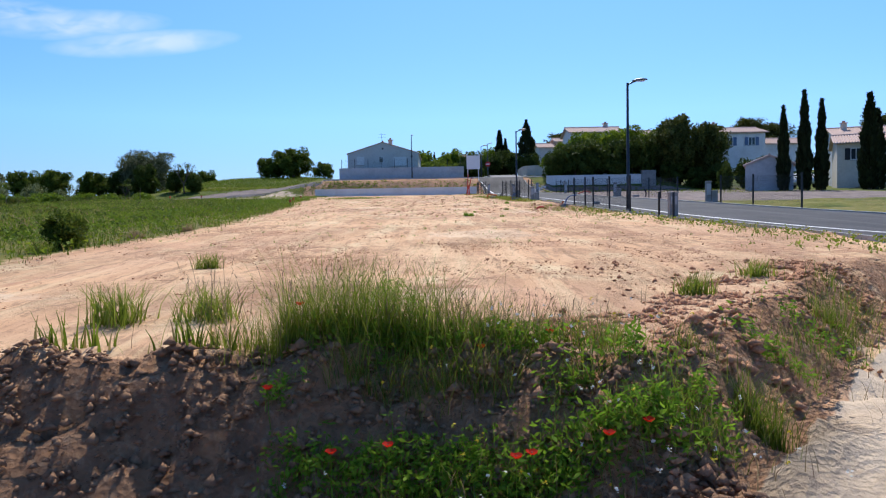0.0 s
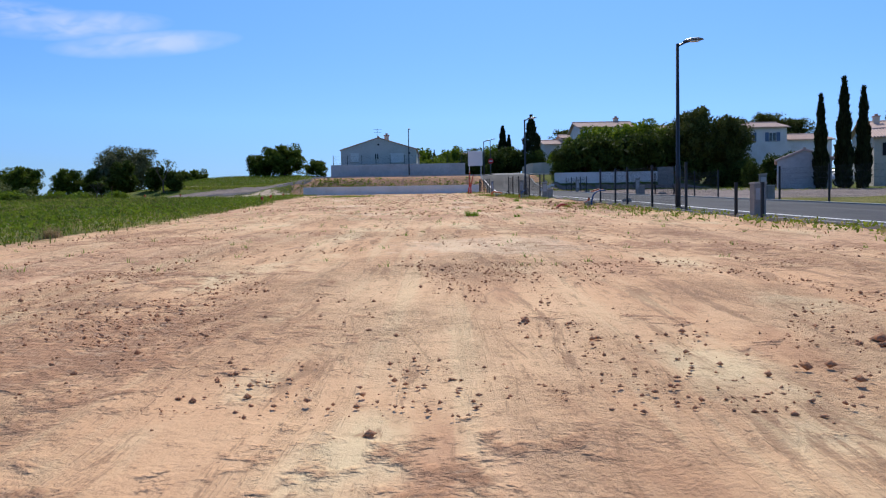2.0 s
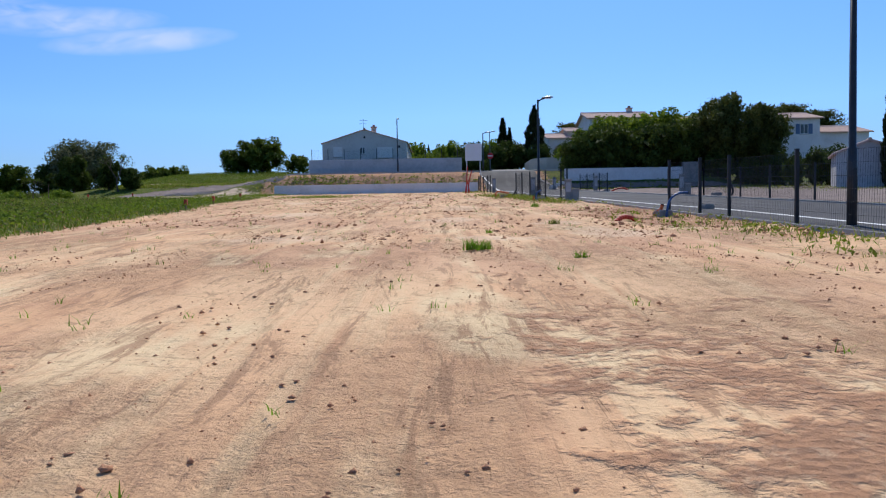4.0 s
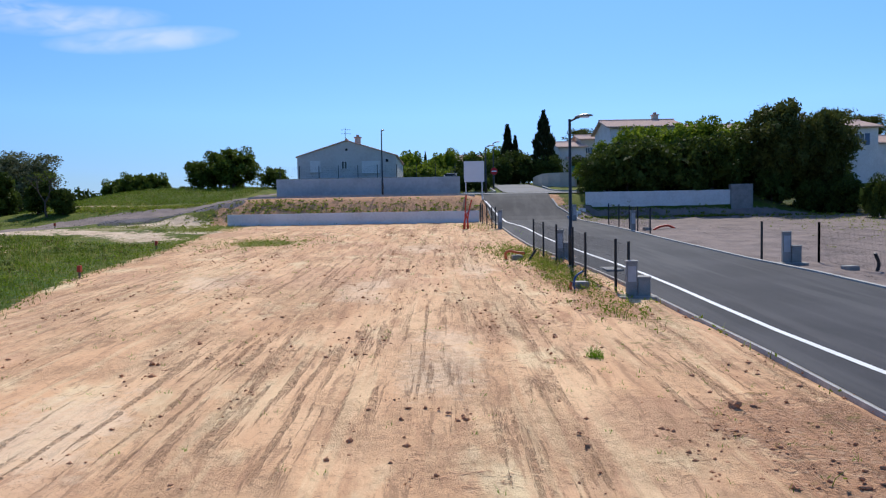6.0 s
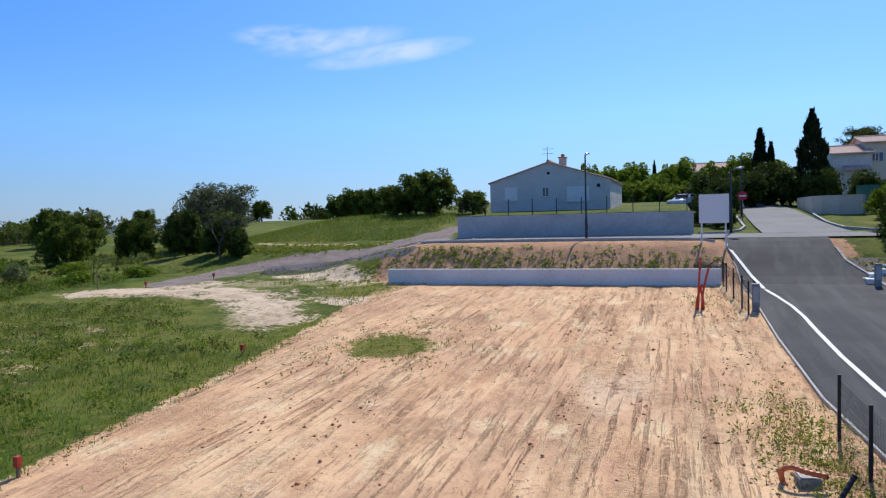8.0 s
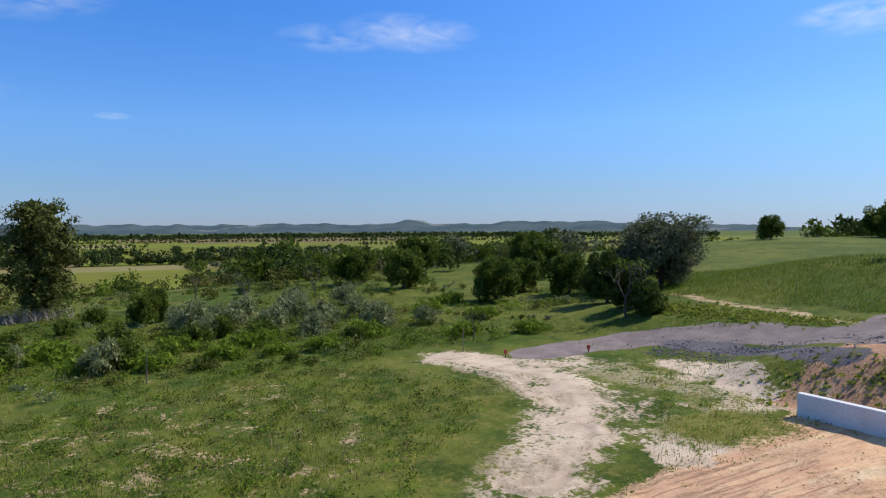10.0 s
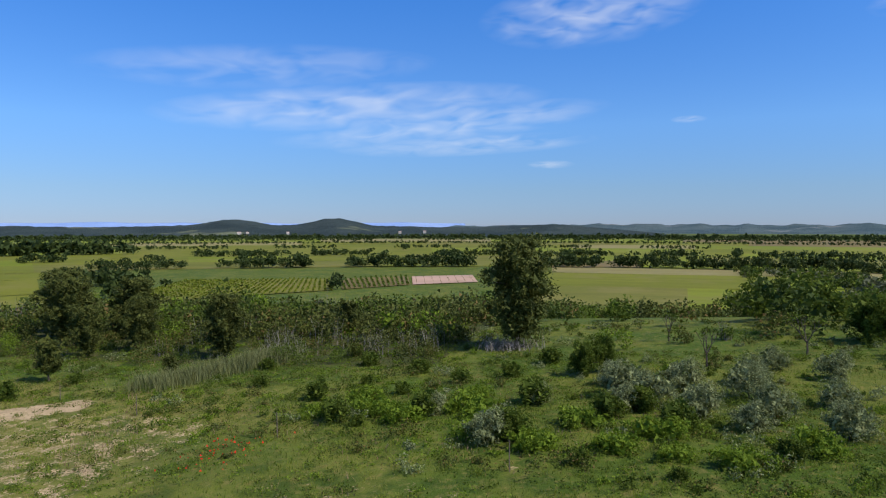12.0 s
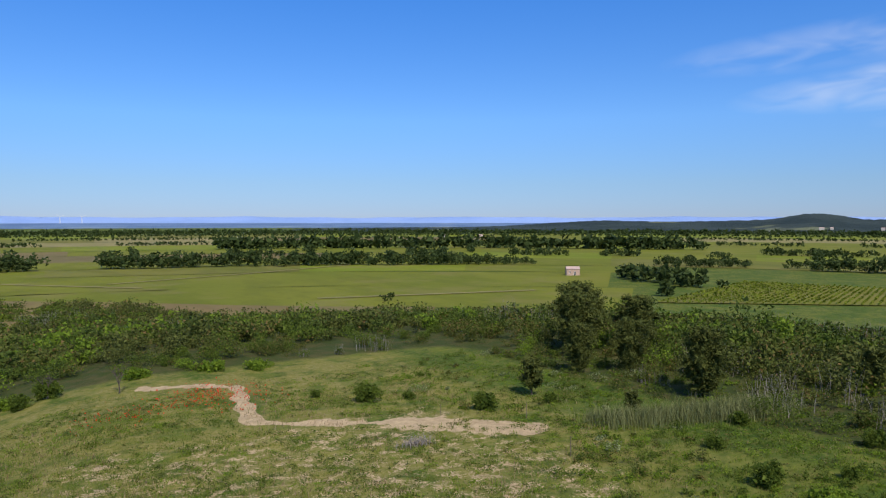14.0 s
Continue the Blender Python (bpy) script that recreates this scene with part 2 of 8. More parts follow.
M = {
    "white_wall": plain("white_render", (0.72, 0.71, 0.69), (0.60, 0.58, 0.55), 0.8, 0.9),
    "grey_wall": plain("grey_render", (0.48, 0.48, 0.48), (0.36, 0.36, 0.36), 0.5, 0.92),
    "cream_wall": plain("cream_render", (0.62, 0.55, 0.45), (0.52, 0.45, 0.36), 0.6, 0.92),
    "house_wall": plain("pale_render", (0.60, 0.59, 0.57), (0.50, 0.48, 0.46), 0.5, 0.92),
    "concrete": plain("concrete", (0.30, 0.29, 0.27), (0.21, 0.20, 0.185), 4, 0.92, bump=0.3),
    "kerb": plain("kerb_concrete", (0.46, 0.44, 0.40), (0.34, 0.32, 0.29), 3, 0.9),
    "paint": plain("road_paint", (0.78, 0.78, 0.76), (0.66, 0.66, 0.64), 3, 0.7),
    "steel_dark": plain("anthracite_steel", (0.035, 0.037, 0.04), (0.025, 0.026, 0.028), 8, 0.45, 0.3, 0.05),
    "pole": plain("lamp_paint", (0.045, 0.05, 0.055), (0.03, 0.035, 0.04), 6, 0.4, 0.3, 0.05),
    "lamp_head": plain("lamp_casting", (0.25, 0.27, 0.28), (0.18, 0.19, 0.2), 6, 0.4, 0.5, 0.05),
    "tile": plain("clay_tile", (0.56, 0.33, 0.24), (0.42, 0.26, 0.20), 2.2, 0.9, bump=0.3),
    "tile_pale": plain("pale_clay_tile", (0.58, 0.42, 0.35), (0.46, 0.33, 0.28), 2.2, 0.9, bump=0.3),
    "shutter": plain("white_shutter", (0.74, 0.74, 0.73), (0.66, 0.66, 0.65), 3, 0.5),
    "blue_shutter": plain("blue_shutter", (0.10, 0.16, 0.26), (0.08, 0.13, 0.22), 3, 0.5),
    "dark": plain("dark_metal", (0.02, 0.02, 0.022), None, 6, 0.5),
    "bark": plain("bark", (0.13, 0.10, 0.075), (0.07, 0.055, 0.045), 5, 0.95, bump=0.6, dist=0.03),
    "pale_bark": plain("dry_twig", (0.30, 0.26, 0.22), (0.20, 0.17, 0.14), 5, 0.95, bump=0.4),
    "red_pipe": plain("red_duct", (0.62, 0.07, 0.035), (0.50, 0.07, 0.04), 6, 0.5),
    "orange_pipe": plain("orange_duct", (0.62, 0.17, 0.06), (0.48, 0.13, 0.05), 6, 0.5),
    "blue_pipe": plain("blue_duct", (0.035, 0.10, 0.26), (0.03, 0.08, 0.2), 6, 0.45),
    "clod": plain("soil_clod", (0.54, 0.275, 0.15), (0.42, 0.205, 0.11), 9, 0.97, bump=0.6, dist=0.02),
    "dark_clod": plain("dark_clod", (0.33, 0.185, 0.10), (0.22, 0.12, 0.07), 9, 0.97, bump=0.6, dist=0.02),
    "stone": plain("field_stone", (0.42, 0.36, 0.29), (0.30, 0.25, 0.2), 12, 0.95, bump=0.4, dist=0.01),
    "gravel": plain("gravel", (0.22, 0.205, 0.20), (0.14, 0.13, 0.13), 8, 0.95, bump=0.5, dist=0.02),
    "wood": plain("weathered_wood", (0.20, 0.15, 0.11), (0.13, 0.10, 0.075), 6, 0.9, bump=0.3),
    "red_marker": plain("red_marker_paint", (0.45, 0.06, 0.03), None, 6, 0.6),
    "sign_red": plain("sign_red", (0.60, 0.03, 0.03), (0.55, 0.03, 0.03), 3, 0.4, bump=0),
    "sign_white": plain("sign_white", (0.78, 0.78, 0.78), (0.74, 0.74, 0.74), 2, 0.45, bump=0),
    "car_paint": plain("silver_car_paint", (0.60, 0.61, 0.62), (0.56, 0.57, 0.58), 2, 0.25, 0.2, 0, spec=0.6),
    "tyre": plain("tyre_rubber", (0.02, 0.02, 0.02), None, 9, 0.85),
    "poppy": foliage("poppy_petal", (0.62, 0.02, 0.012), (0.75, 0.05, 0.02), None, 0.3),
    "yellow": foliage("yellow_petal", (0.70, 0.52, 0.04), (0.75, 0.62, 0.08), None, 0.2),
    "pale_flower": foliage("pale_petal", (0.62, 0.60, 0.52), (0.72, 0.70, 0.64), None, 0.2),
    "grass": foliage("grass_blade", (0.12, 0.17, 0.016), (0.28, 0.33, 0.045), (0.34, 0.27, 0.10), 0.45),
    "meadow": foliage("meadow_blade", (0.060, 0.108, 0.009), (0.145, 0.190, 0.022), (0.28, 0.22, 0.075), 0.45),
    "bank_blade": foliage("bank_blade", (0.085, 0.13, 0.012), (0.20, 0.25, 0.03), (0.34, 0.27, 0.10), 0.45),
    "herb": foliage("herb_leaf", (0.090, 0.185, 0.014), (0.23, 0.37, 0.034), None, 0.5),
    "straw": foliage("dry_grass", (0.26, 0.18, 0.09), (0.40, 0.30, 0.16), (0.2, 0.11, 0.07), 0.3),
    "seed": foliage("seed_stalk", (0.13, 0.085, 0.05), (0.28, 0.20, 0.12), None, 0.2),
    "leaf": foliage("broad_leaf", (0.045, 0.075, 0.009), (0.138, 0.178, 0.024), None, 0.34),
    "hedge_leaf": foliage("hedge_leaf", (0.070, 0.120, 0.010), (0.225, 0.290, 0.026), None, 0.45),
    "vine": foliage("vine_leaf", (0.115, 0.150, 0.012), (0.185, 0.205, 0.022), None, 0.35),
    "leaf_dark": foliage("dark_leaf", (0.030, 0.050, 0.009), (0.090, 0.120, 0.020), None, 0.25),
    "leaf_bright": foliage("bright_leaf", (0.09, 0.15, 0.012), (0.20, 0.27, 0.025), None, 0.36),
    "olive_dark": foliage("grey_green_leaf", (0.040, 0.055, 0.014), (0.22, 0.225, 0.12), None, 0.25),
    "olive": foliage("silver_leaf", (0.052, 0.072, 0.016), (0.34, 0.365, 0.165), None, 0.3),
    "pine": foliage("pine_needle", (0.040, 0.054, 0.011), (0.125, 0.135, 0.030), None, 0.22),
    "cypress": foliage("cypress_scale", (0.012, 0.018, 0.006), (0.035, 0.045, 0.015), None, 0.15),
    "reed": foliage("reed_leaf", (0.12, 0.145, 0.04), (0.25, 0.25, 0.10), None, 0.3),
    "scrub": foliage("scrub_leaf", (0.046, 0.066, 0.011), (0.138, 0.152, 0.029), (0.22, 0.13, 0.05), 0.28),
    "far_wood": foliage("far_wood_leaf", (0.026, 0.044, 0.012), (0.070, 0.095, 0.024), None, 0.25),
}


def asphalt_mat():
    k = Mat("asphalt", 0.82, 0, 0.16)
    c = k.mix(k.ramp(k.noise(0.35, 5), 0.35, 0.7), (0.034, 0.034, 0.039), (0.054, 0.053, 0.058))
    c = k.mix(k.math("MULTIPLY", k.ramp(k.noise(1.1, 4, 0.6, (1.3, 0.07, 1)), 0.45, 0.65), 0.6), c, (0.085, 0.083, 0.083))
    c = k.mix(k.math("MULTIPLY", k.ramp(k.noise(120, 2), 0.5, 0.75), 0.3), c, (0.11, 0.108, 0.104))
    k.color(c).bump(k.noise(150, 2), 0.35, 0.006)
    return k.m


def glass_mat():
    k = Mat("window_glass", 0.06, 0, 0.6)
    k.color((0.03, 0.035, 0.04))
    return k.m


# pale grey of the upper lanes; their sunlit brightness is put into the colour
M["lane"] = plain("pale_sunlit_asphalt", (0.24, 0.235, 0.23), (0.19, 0.185, 0.18), 0.5, 0.95, bump=0.3)
M["asphalt"], M["glass"] = asphalt_mat(), glass_mat()


def ground_mat():
    k = Mat("ground_surface", 0.96, 0, 0.15)
    edge = k.math("MULTIPLY", k.math("SUBTRACT", k.math("ADD", k.math("MULTIPLY", k.noise(0.9, 6, 0.65), 0.6), k.math("MULTIPLY", k.noise(6, 4, 0.6), 0.4)), 0.5), 1.5)

    def mask(name, lo=0.42, hi=0.58):
        return k.ramp(k.math("ADD", k.attr(name), edge), lo, hi)

    # meadow: lush and dry patches, tussocks, bare crumbs of earth
    green = k.mix(k.ramp(k.noise(0.11, 6, 0.6), 0.36, 0.64), (0.060, 0.100, 0.009), (0.135, 0.146, 0.020))
    green = k.mix(k.math("MULTIPLY", k.ramp(k.noise(0.55, 6, 0.65), 0.46, 0.62), 0.85), green, (0.046, 0.078, 0.008))
    green = k.mix(k.math("MULTIPLY", k.ramp(k.noise(1.9, 6, 0.7), 0.49, 0.68), 0.7), green, (0.20, 0.165, 0.045))
    green = k.mix(k.math("MULTIPLY", k.ramp(k.noise(9, 4, 0.75), 0.5, 0.72), 0.7), green, (0.030, 0.050, 0.006))
    dry = k.math("MULTIPLY", k.attr("dry"), k.ramp(k.noise(0.35, 6, 0.65), 0.36, 0.58))
    green = k.mix(k.math("MULTIPLY", dry, 0.75), green, k.mix(k.ramp(k.noise(2.6, 6, 0.75), 0.42, 0.6), (0.185, 0.165, 0.028), (0.30, 0.235, 0.085)))
    # dark litter, and the shade under thicket, hedge and pine put into the colour
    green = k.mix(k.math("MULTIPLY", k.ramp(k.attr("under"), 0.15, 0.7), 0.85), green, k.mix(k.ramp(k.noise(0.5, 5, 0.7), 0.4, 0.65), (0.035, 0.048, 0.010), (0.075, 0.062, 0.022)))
    # bare soil of the plot: pale crust, reddish and brown streaks along the tyre tracks
    soil = k.mix(k.ramp(k.noise(0.5, 6, 0.6, (1.6, 0.55, 1)), 0.36, 0.62), (0.759, 0.496, 0.282), (0.683, 0.406, 0.224))
    soil = k.mix(k.ramp(k.noise(1.3, 6, 0.65, (1.9, 0.32, 1), distort=0.4), 0.52, 0.72), soil, (0.512, 0.28, 0.154))
    soil = k.mix(k.math("MULTIPLY", k.ramp(k.noise(0.22, 3), 0.48, 0.62), 0.5), soil, (0.569, 0.325, 0.199))
    soil = k.mix(k.ramp(k.noise(0.8, 5, 0.6, (1.3, 0.6, 1)), 0.54, 0.70), soil, (0.759, 0.569, 0.332))
    soil = k.mix(k.math("MULTIPLY", k.ramp(k.noise(8, 8, 0.82), 0.53, 0.66), 0.8), soil, (0.341, 0.194, 0.107))
    soil = k.mix(k.math("MULTIPLY", k.ramp(k.noise(2.6, 8, 0.78, (2.0, 0.28, 1), distort=0.5), 0.53, 0.60), 0.8), soil, (0.379, 0.221, 0.124))
    soil = k.mix(k.math("MULTIPLY", k.ramp(k.noise(0.9, 6, 0.7, (1.5, 0.09, 1), distort=0.5), 0.52, 0.66), 0.30), soil, (0.445, 0.262, 0.145))
    soil = k.mix(k.math("MULTIPLY", k.ramp(k.noise(2.2, 5, 0.6, (1.5, 0.045, 1), distort=0.15), 0.54, 0.66), 0.5), soil, (0.777, 0.569, 0.328))
    crust = k.ramp(k.math("ADD", k.attr("crust"), k.math("MULTIPLY", edge, 1.1)), 0.40, 0.66)
    soil = k.mix(k.math("MULTIPLY", crust, 0.5), soil, k.mix(k.ramp(k.noise(5, 6, 0.7), 0.4, 0.7), (0.763, 0.586, 0.399), (0.707, 0.501, 0.323)))
    # tracks: brown crumbs, plus the self-shade of their rough surface painted in
    tread = k.math("MULTIPLY", k.ramp(k.noise(1.0, 3, 0.5, (2.5, 11, 1), distort=0.3), 0.5, 0.6), k.attr("rut"))
    soil = k.mix(k.math("MULTIPLY", tread, 0.2), soil, (0.361, 0.203, 0.096))
    soil = k.mix(k.math("MULTIPLY", k.math("MULTIPLY", k.attr("rut"), k.ramp(k.noise(3, 5, 0.7), 0.40, 0.65)), 0.12), soil, (0.493, 0.289, 0.158))
    # thin wheel lines drawn out along the plot, broken here and there
    wheel = k.math("MULTIPLY", k.ramp(k.noise(4.2, 5, 0.62, (1.5, 0.04, 1), distort=0.12), 0.535, 0.585), k.ramp(k.noise(0.45, 4, 0.6, (1.2, 0.4, 1)), 0.42, 0.56))
    wheel = k.math("MULTIPLY", k.math("MULTIPLY", wheel, k.attr("driven")), k.ramp(k.noise(7, 6, 0.8), 0.42, 0.56))
    soil = k.mix(k.math("MULTIPLY", wheel, 0.5), soil, (0.47, 0.26, 0.14))
    worn = k.ramp(k.noise(0.55, 5, 0.6, (1.2, 0.7, 1)), 0.44, 0.64)
    soil = k.mix(k.math("MULTIPLY", k.math("MULTIPLY", worn, k.ramp(k.noise(5, 6, 0.75), 0.40, 0.62)), 0.6), soil, (0.445, 0.257, 0.141))
    speck = k.math("MULTIPLY", k.ramp(k.voronoi(22), 0.20, 0.08), k.ramp(k.noise(2.5, 3), 0.45, 0.6))
    soil = k.mix(k.math("MULTIPLY", speck, 0.8), soil, (0.256, 0.145, 0.0829))
    veins = k.math("MULTIPLY", k.ramp(k.voronoi(2.3, (1.3, 0.8, 1), "DISTANCE_TO_EDGE"), 0.03, 0.0), k.ramp(k.noise(0.7, 3), 0.45, 0.6))
    soil = k.mix(k.math("MULTIPLY", veins, 0.2), soil, (0.285, 0.167, 0.0912))
    # brown earth of the banks
    earth = k.mix(k.ramp(k.noise(1.6, 6, 0.7), 0.35, 0.65), (0.55, 0.30, 0.165), (0.42, 0.23, 0.13))
    earth = k.mix(k.ramp(k.noise(11, 5, 0.7), 0.5, 0.7), earth, (0.60, 0.39, 0.24))
    sand = k.mix(k.ramp(k.noise(1.1, 6, 0.65), 0.35, 0.65), (0.68, 0.535, 0.38), (0.55, 0.41, 0.285))
    sand = k.mix(k.math("MULTIPLY", k.ramp(k.noise(13, 5, 0.7), 0.5, 0.7), 0.6), sand, (0.36, 0.27, 0.19))
    sand = k.mix(k.math("MULTIPLY", k.math("MULTIPLY", k.attr("rut"), k.ramp(k.noise(2, 5, 0.7), 0.3, 0.6)), 0.65), sand, (0.36, 0.26, 0.18))
    grav = k.mix(k.ramp(k.noise(0.9, 5), 0.35, 0.65), (0.26, 0.205, 0.18), (0.195, 0.155, 0.138))
    grav = k.mix(k.math("MULTIPLY", k.ramp(k.voronoi(26), 0.25, 0.05), 0.6), grav, (0.38, 0.355, 0.335))
    tuft = k.mix(k.ramp(k.noise(5, 4, 0.7), 0.4, 0.65), (0.20, 0.175, 0.04), (0.10, 0.120, 0.018))
    c = k.mix(mask("soil"), green, soil)
    c = k.mix(mask("earth"), c, earth)
    c = k.mix(mask("sand"), c, sand)
    dust = k.mix(k.ramp(k.noise(1.4, 6, 0.7), 0.35, 0.65), (0.52, 0.375, 0.21), (0.38, 0.27, 0.145))
    dust = k.mix(k.math("MULTIPLY", k.ramp(k.noise(16, 5, 0.7), 0.5, 0.7), 0.6), dust, (0.25, 0.175, 0.09))
    c = k.mix(mask("dust", 0.40, 0.53), c, dust)
    c = k.mix(mask("gravel"), c, grav)
    c = k.mix(mask("coarse"), c, k.mix(k.ramp(k.voronoi(14), 0.1, 0.5), (0.07, 0.064, 0.07), (0.15, 0.135, 0.14)))
    c = k.mix(mask("weed", 0.5, 0.68), c, tuft)
    k.color(c)
    rough = k.ramp(k.noise(0.55, 5, 0.6, (1.2, 0.7, 1)), 0.40, 0.62)
    h = k.math("ADD", k.math("MULTIPLY", k.noise(7, 8, 0.68), 0.7), k.math("MULTIPLY", k.noise(45, 4, 0.65), 0.3))
    h = k.math("MULTIPLY", h, k.math("ADD", k.math("MULTIPLY", rough, 0.85), 0.35))
    crumb = k.math("MULTIPLY", k.math("MULTIPLY", k.attr("rut"), k.noise(17, 6, 0.8, (1, 1.6, 1))), 0.35)
    crack = k.math("MULTIPLY", k.ramp(k.voronoi(2.3, (1.3, 0.8, 1), "DISTANCE_TO_EDGE"), 0.035, 0.0), k.ramp(k.noise(0.7, 3), 0.45, 0.6))
    h = k.math("SUBTRACT", k.math("ADD", h, crumb), k.math("MULTIPLY", crack, 0.04))
    clods = k.math("MULTIPLY", mask("earth"), k.math("ADD", k.noise(16, 6, 0.8), k.math("MULTIPLY", k.voronoi(21), 0.9)))
    h = k.math("SUBTRACT", h, k.math("MULTIPLY", k.math("MULTIPLY", wheel, mask("soil")), 0.35))
    k.bump(k.math("ADD", h, k.math("MULTIPLY", clods, k.math("ADD", k.math("MULTIPLY", k.attr("face"), 1.3), 0.4))), 1.0, 0.065)
    return k.m


M["ground"] = ground_mat()

# ---- mesh tools ----
def mesh_of(name, bm, material, smooth_faces=False):
    bm.normal_update()
    me = bpy.data.meshes.new(name)
    bm.to_mesh(me)
    bm.free()
    for m in material if isinstance(material, (list, tuple)) else [material]:
        me.materials.append(m)
    if smooth_faces:
        me.polygons.foreach_set("use_smooth", [True] * len(me.polygons))
    return me


def part(name, bm, material, parent, label="", smooth_faces=False):
    """One mesh object under a thing or a part; its points are given in the thing's own space."""
    ob = new(name, mesh_of(name, bm, material, smooth_faces))
    ob.parent = parent
    if label:
        tagged(ob, label)
    return ob


def thing(name, label, category, m=None, group="", kind=""):
    ob = new(name)
    ob.empty_display_size = 0.2
    if m is not None:
        ob.matrix_basis = m
    return tagged(ob, label, category, group, kind)


def solid(name, bm, material, label, category="", group="", kind="", smooth_faces=False):
    return tagged(new(name, mesh_of(name, bm, material, smooth_faces)), label, category, group, kind)


def bx(bm, x0, x1, y0, y1, z0, z1, bevel=0.0):
    vs = [bm.verts.new((x, y, z)) for z in (z0, z1) for y in (y0, y1) for x in (x0, x1)]
    fs = [bm.faces.new([vs[i] for i in f]) for f in ((0, 2, 3, 1), (4, 5, 7, 6), (0, 1, 5, 4), (2, 6, 7, 3), (0, 4, 6, 2), (1, 3, 7, 5))]
    if bevel:
        es = list({e for f in fs for e in f.edges})
        bmesh.ops.bevel(bm, geom=es, offset=bevel, segments=2, affect="EDGES", profile=0.6)
    return bm


def box(x0, x1, y0, y1, z0, z1, bevel=0.0):
    return bx(bmesh.new(), x0, x1, y0, y1, z0, z1, bevel)


def tube(bm, pts, radii, seg=8, cap=True):
    """A tapered tube along points."""
    rings = []
    for i, p in enumerate(pts):
        p = Vector(p)
        d = (Vector(pts[min(i + 1, len(pts) - 1)]) - Vector(pts[max(i - 1, 0)])).normalized()
        a = d.orthogonal().normalized() if abs(d.z) < 0.99 else Vector((1, 0, 0))
        b = d.cross(a).normalized()
        r = radii[i] if isinstance(radii, (list, tuple)) else radii
        rings.append([bm.verts.new(p + a * (r * math.cos(q)) + b * (r * math.sin(q))) for q in (math.tau * j / seg for j in range(seg))])
    for k in range(len(rings) - 1):
        for j in range(seg):
            bm.faces.new((rings[k][j], rings[k][(j + 1) % seg], rings[k + 1][(j + 1) % seg], rings[k + 1][j]))
    if cap:
        bm.faces.new(list(reversed(rings[0])))
        bm.faces.new(rings[-1])
    return bm


def strip(name, left, right, lift, material, label, category, kind="structure", thick=0.0):
    """A ribbon between two lines of (x, y), draped over the ground."""
    bm = bmesh.new()
    rows = []
    for (xa, ya), (xb, yb) in zip(left, right):
        row = []
        n = 8 if math.hypot(xb - xa, yb - ya) > 1 else 1
        for i in range(n + 1):
            x, y = xa + (xb - xa) * i / n, ya + (yb - ya) * i / n
            row.append(bm.verts.new((x, y, ground_z(x, y) + lift)))
        rows.append(row)
    for a, b in zip(rows, rows[1:]):
        for i in range(len(a) - 1):
            bm.faces.new((a[i], a[i + 1], b[i + 1], b[i]))
    if thick:
        bmesh.ops.solidify(bm, geom=bm.faces[:], thickness=thick)
    bmesh.ops.recalc_face_normals(bm, faces=bm.faces[:])
    return solid(name, bm, material, label, category, kind=kind)


def quads_mesh(name, v, f, material):
    """A mesh from arrays of points and of faces with equal corner counts."""
    v, f = np.asarray(v, float), np.asarray(f, int)
    me = bpy.data.meshes.new(name)
    me.vertices.add(len(v))
    me.vertices.foreach_set("co", v.astype(np.float32).ravel())
    n, k = f.shape
    me.loops.add(n * k)
    me.loops.foreach_set("vertex_index", f.astype(np.int32).ravel())
    me.polygons.add(n)
    me.polygons.foreach_set("loop_start", np.arange(0, n * k, k, dtype=np.int32))
    me.update(calc_edges=True)
    for m in material if isinstance(material, (list, tuple)) else [material]:
        me.materials.append(m)
    return me


def leaf_quads(c, size, flat=0.0, aspect=0.55, g=nrng):
    """Leaf-shaped quads (diamonds) round the points c, turned at random."""
    n = len(c)
    a = g.normal(size=(n, 3))
    a[:, 2] *= 1 - flat * 0.6
    a /= np.linalg.norm(a, axis=1, keepdims=True)
    b = np.cross(a, g.normal(size=(n, 3)))
    b /= np.linalg.norm(b, axis=1, keepdims=True)
    s = (size * (0.6 + 0.8 * g.random(n)))[:, None]
    v = np.stack([c - a * s, c + b * s * aspect - a * s * 0.1, c + a * s, c - b * s * aspect + a * s * 0.15], 1).reshape(-1, 3)
    return v, np.arange(4 * n).reshape(-1, 4)


def leaf_tris(c, size, flat=0.0, aspect=0.55, g=nrng):
    """Leaves of three corners round the points c, for plants seen from some way off."""
    n = len(c)
    a = g.normal(size=(n, 3))
    a[:, 2] *= 1 - flat * 0.6
    a /= np.linalg.norm(a, axis=1, keepdims=True)
    b = np.cross(a, g.normal(size=(n, 3)))
    b /= np.linalg.norm(b, axis=1, keepdims=True)
    s = (size * (0.6 + 0.8 * g.random(n)))[:, None]
    v = np.stack([c - a * s, c + a * s * 0.85 + b * s * aspect * 1.2, c + a * s * 0.6 - b * s * aspect * 1.2], 1).reshape(-1, 3)
    return v, np.arange(3 * n).reshape(-1, 3)


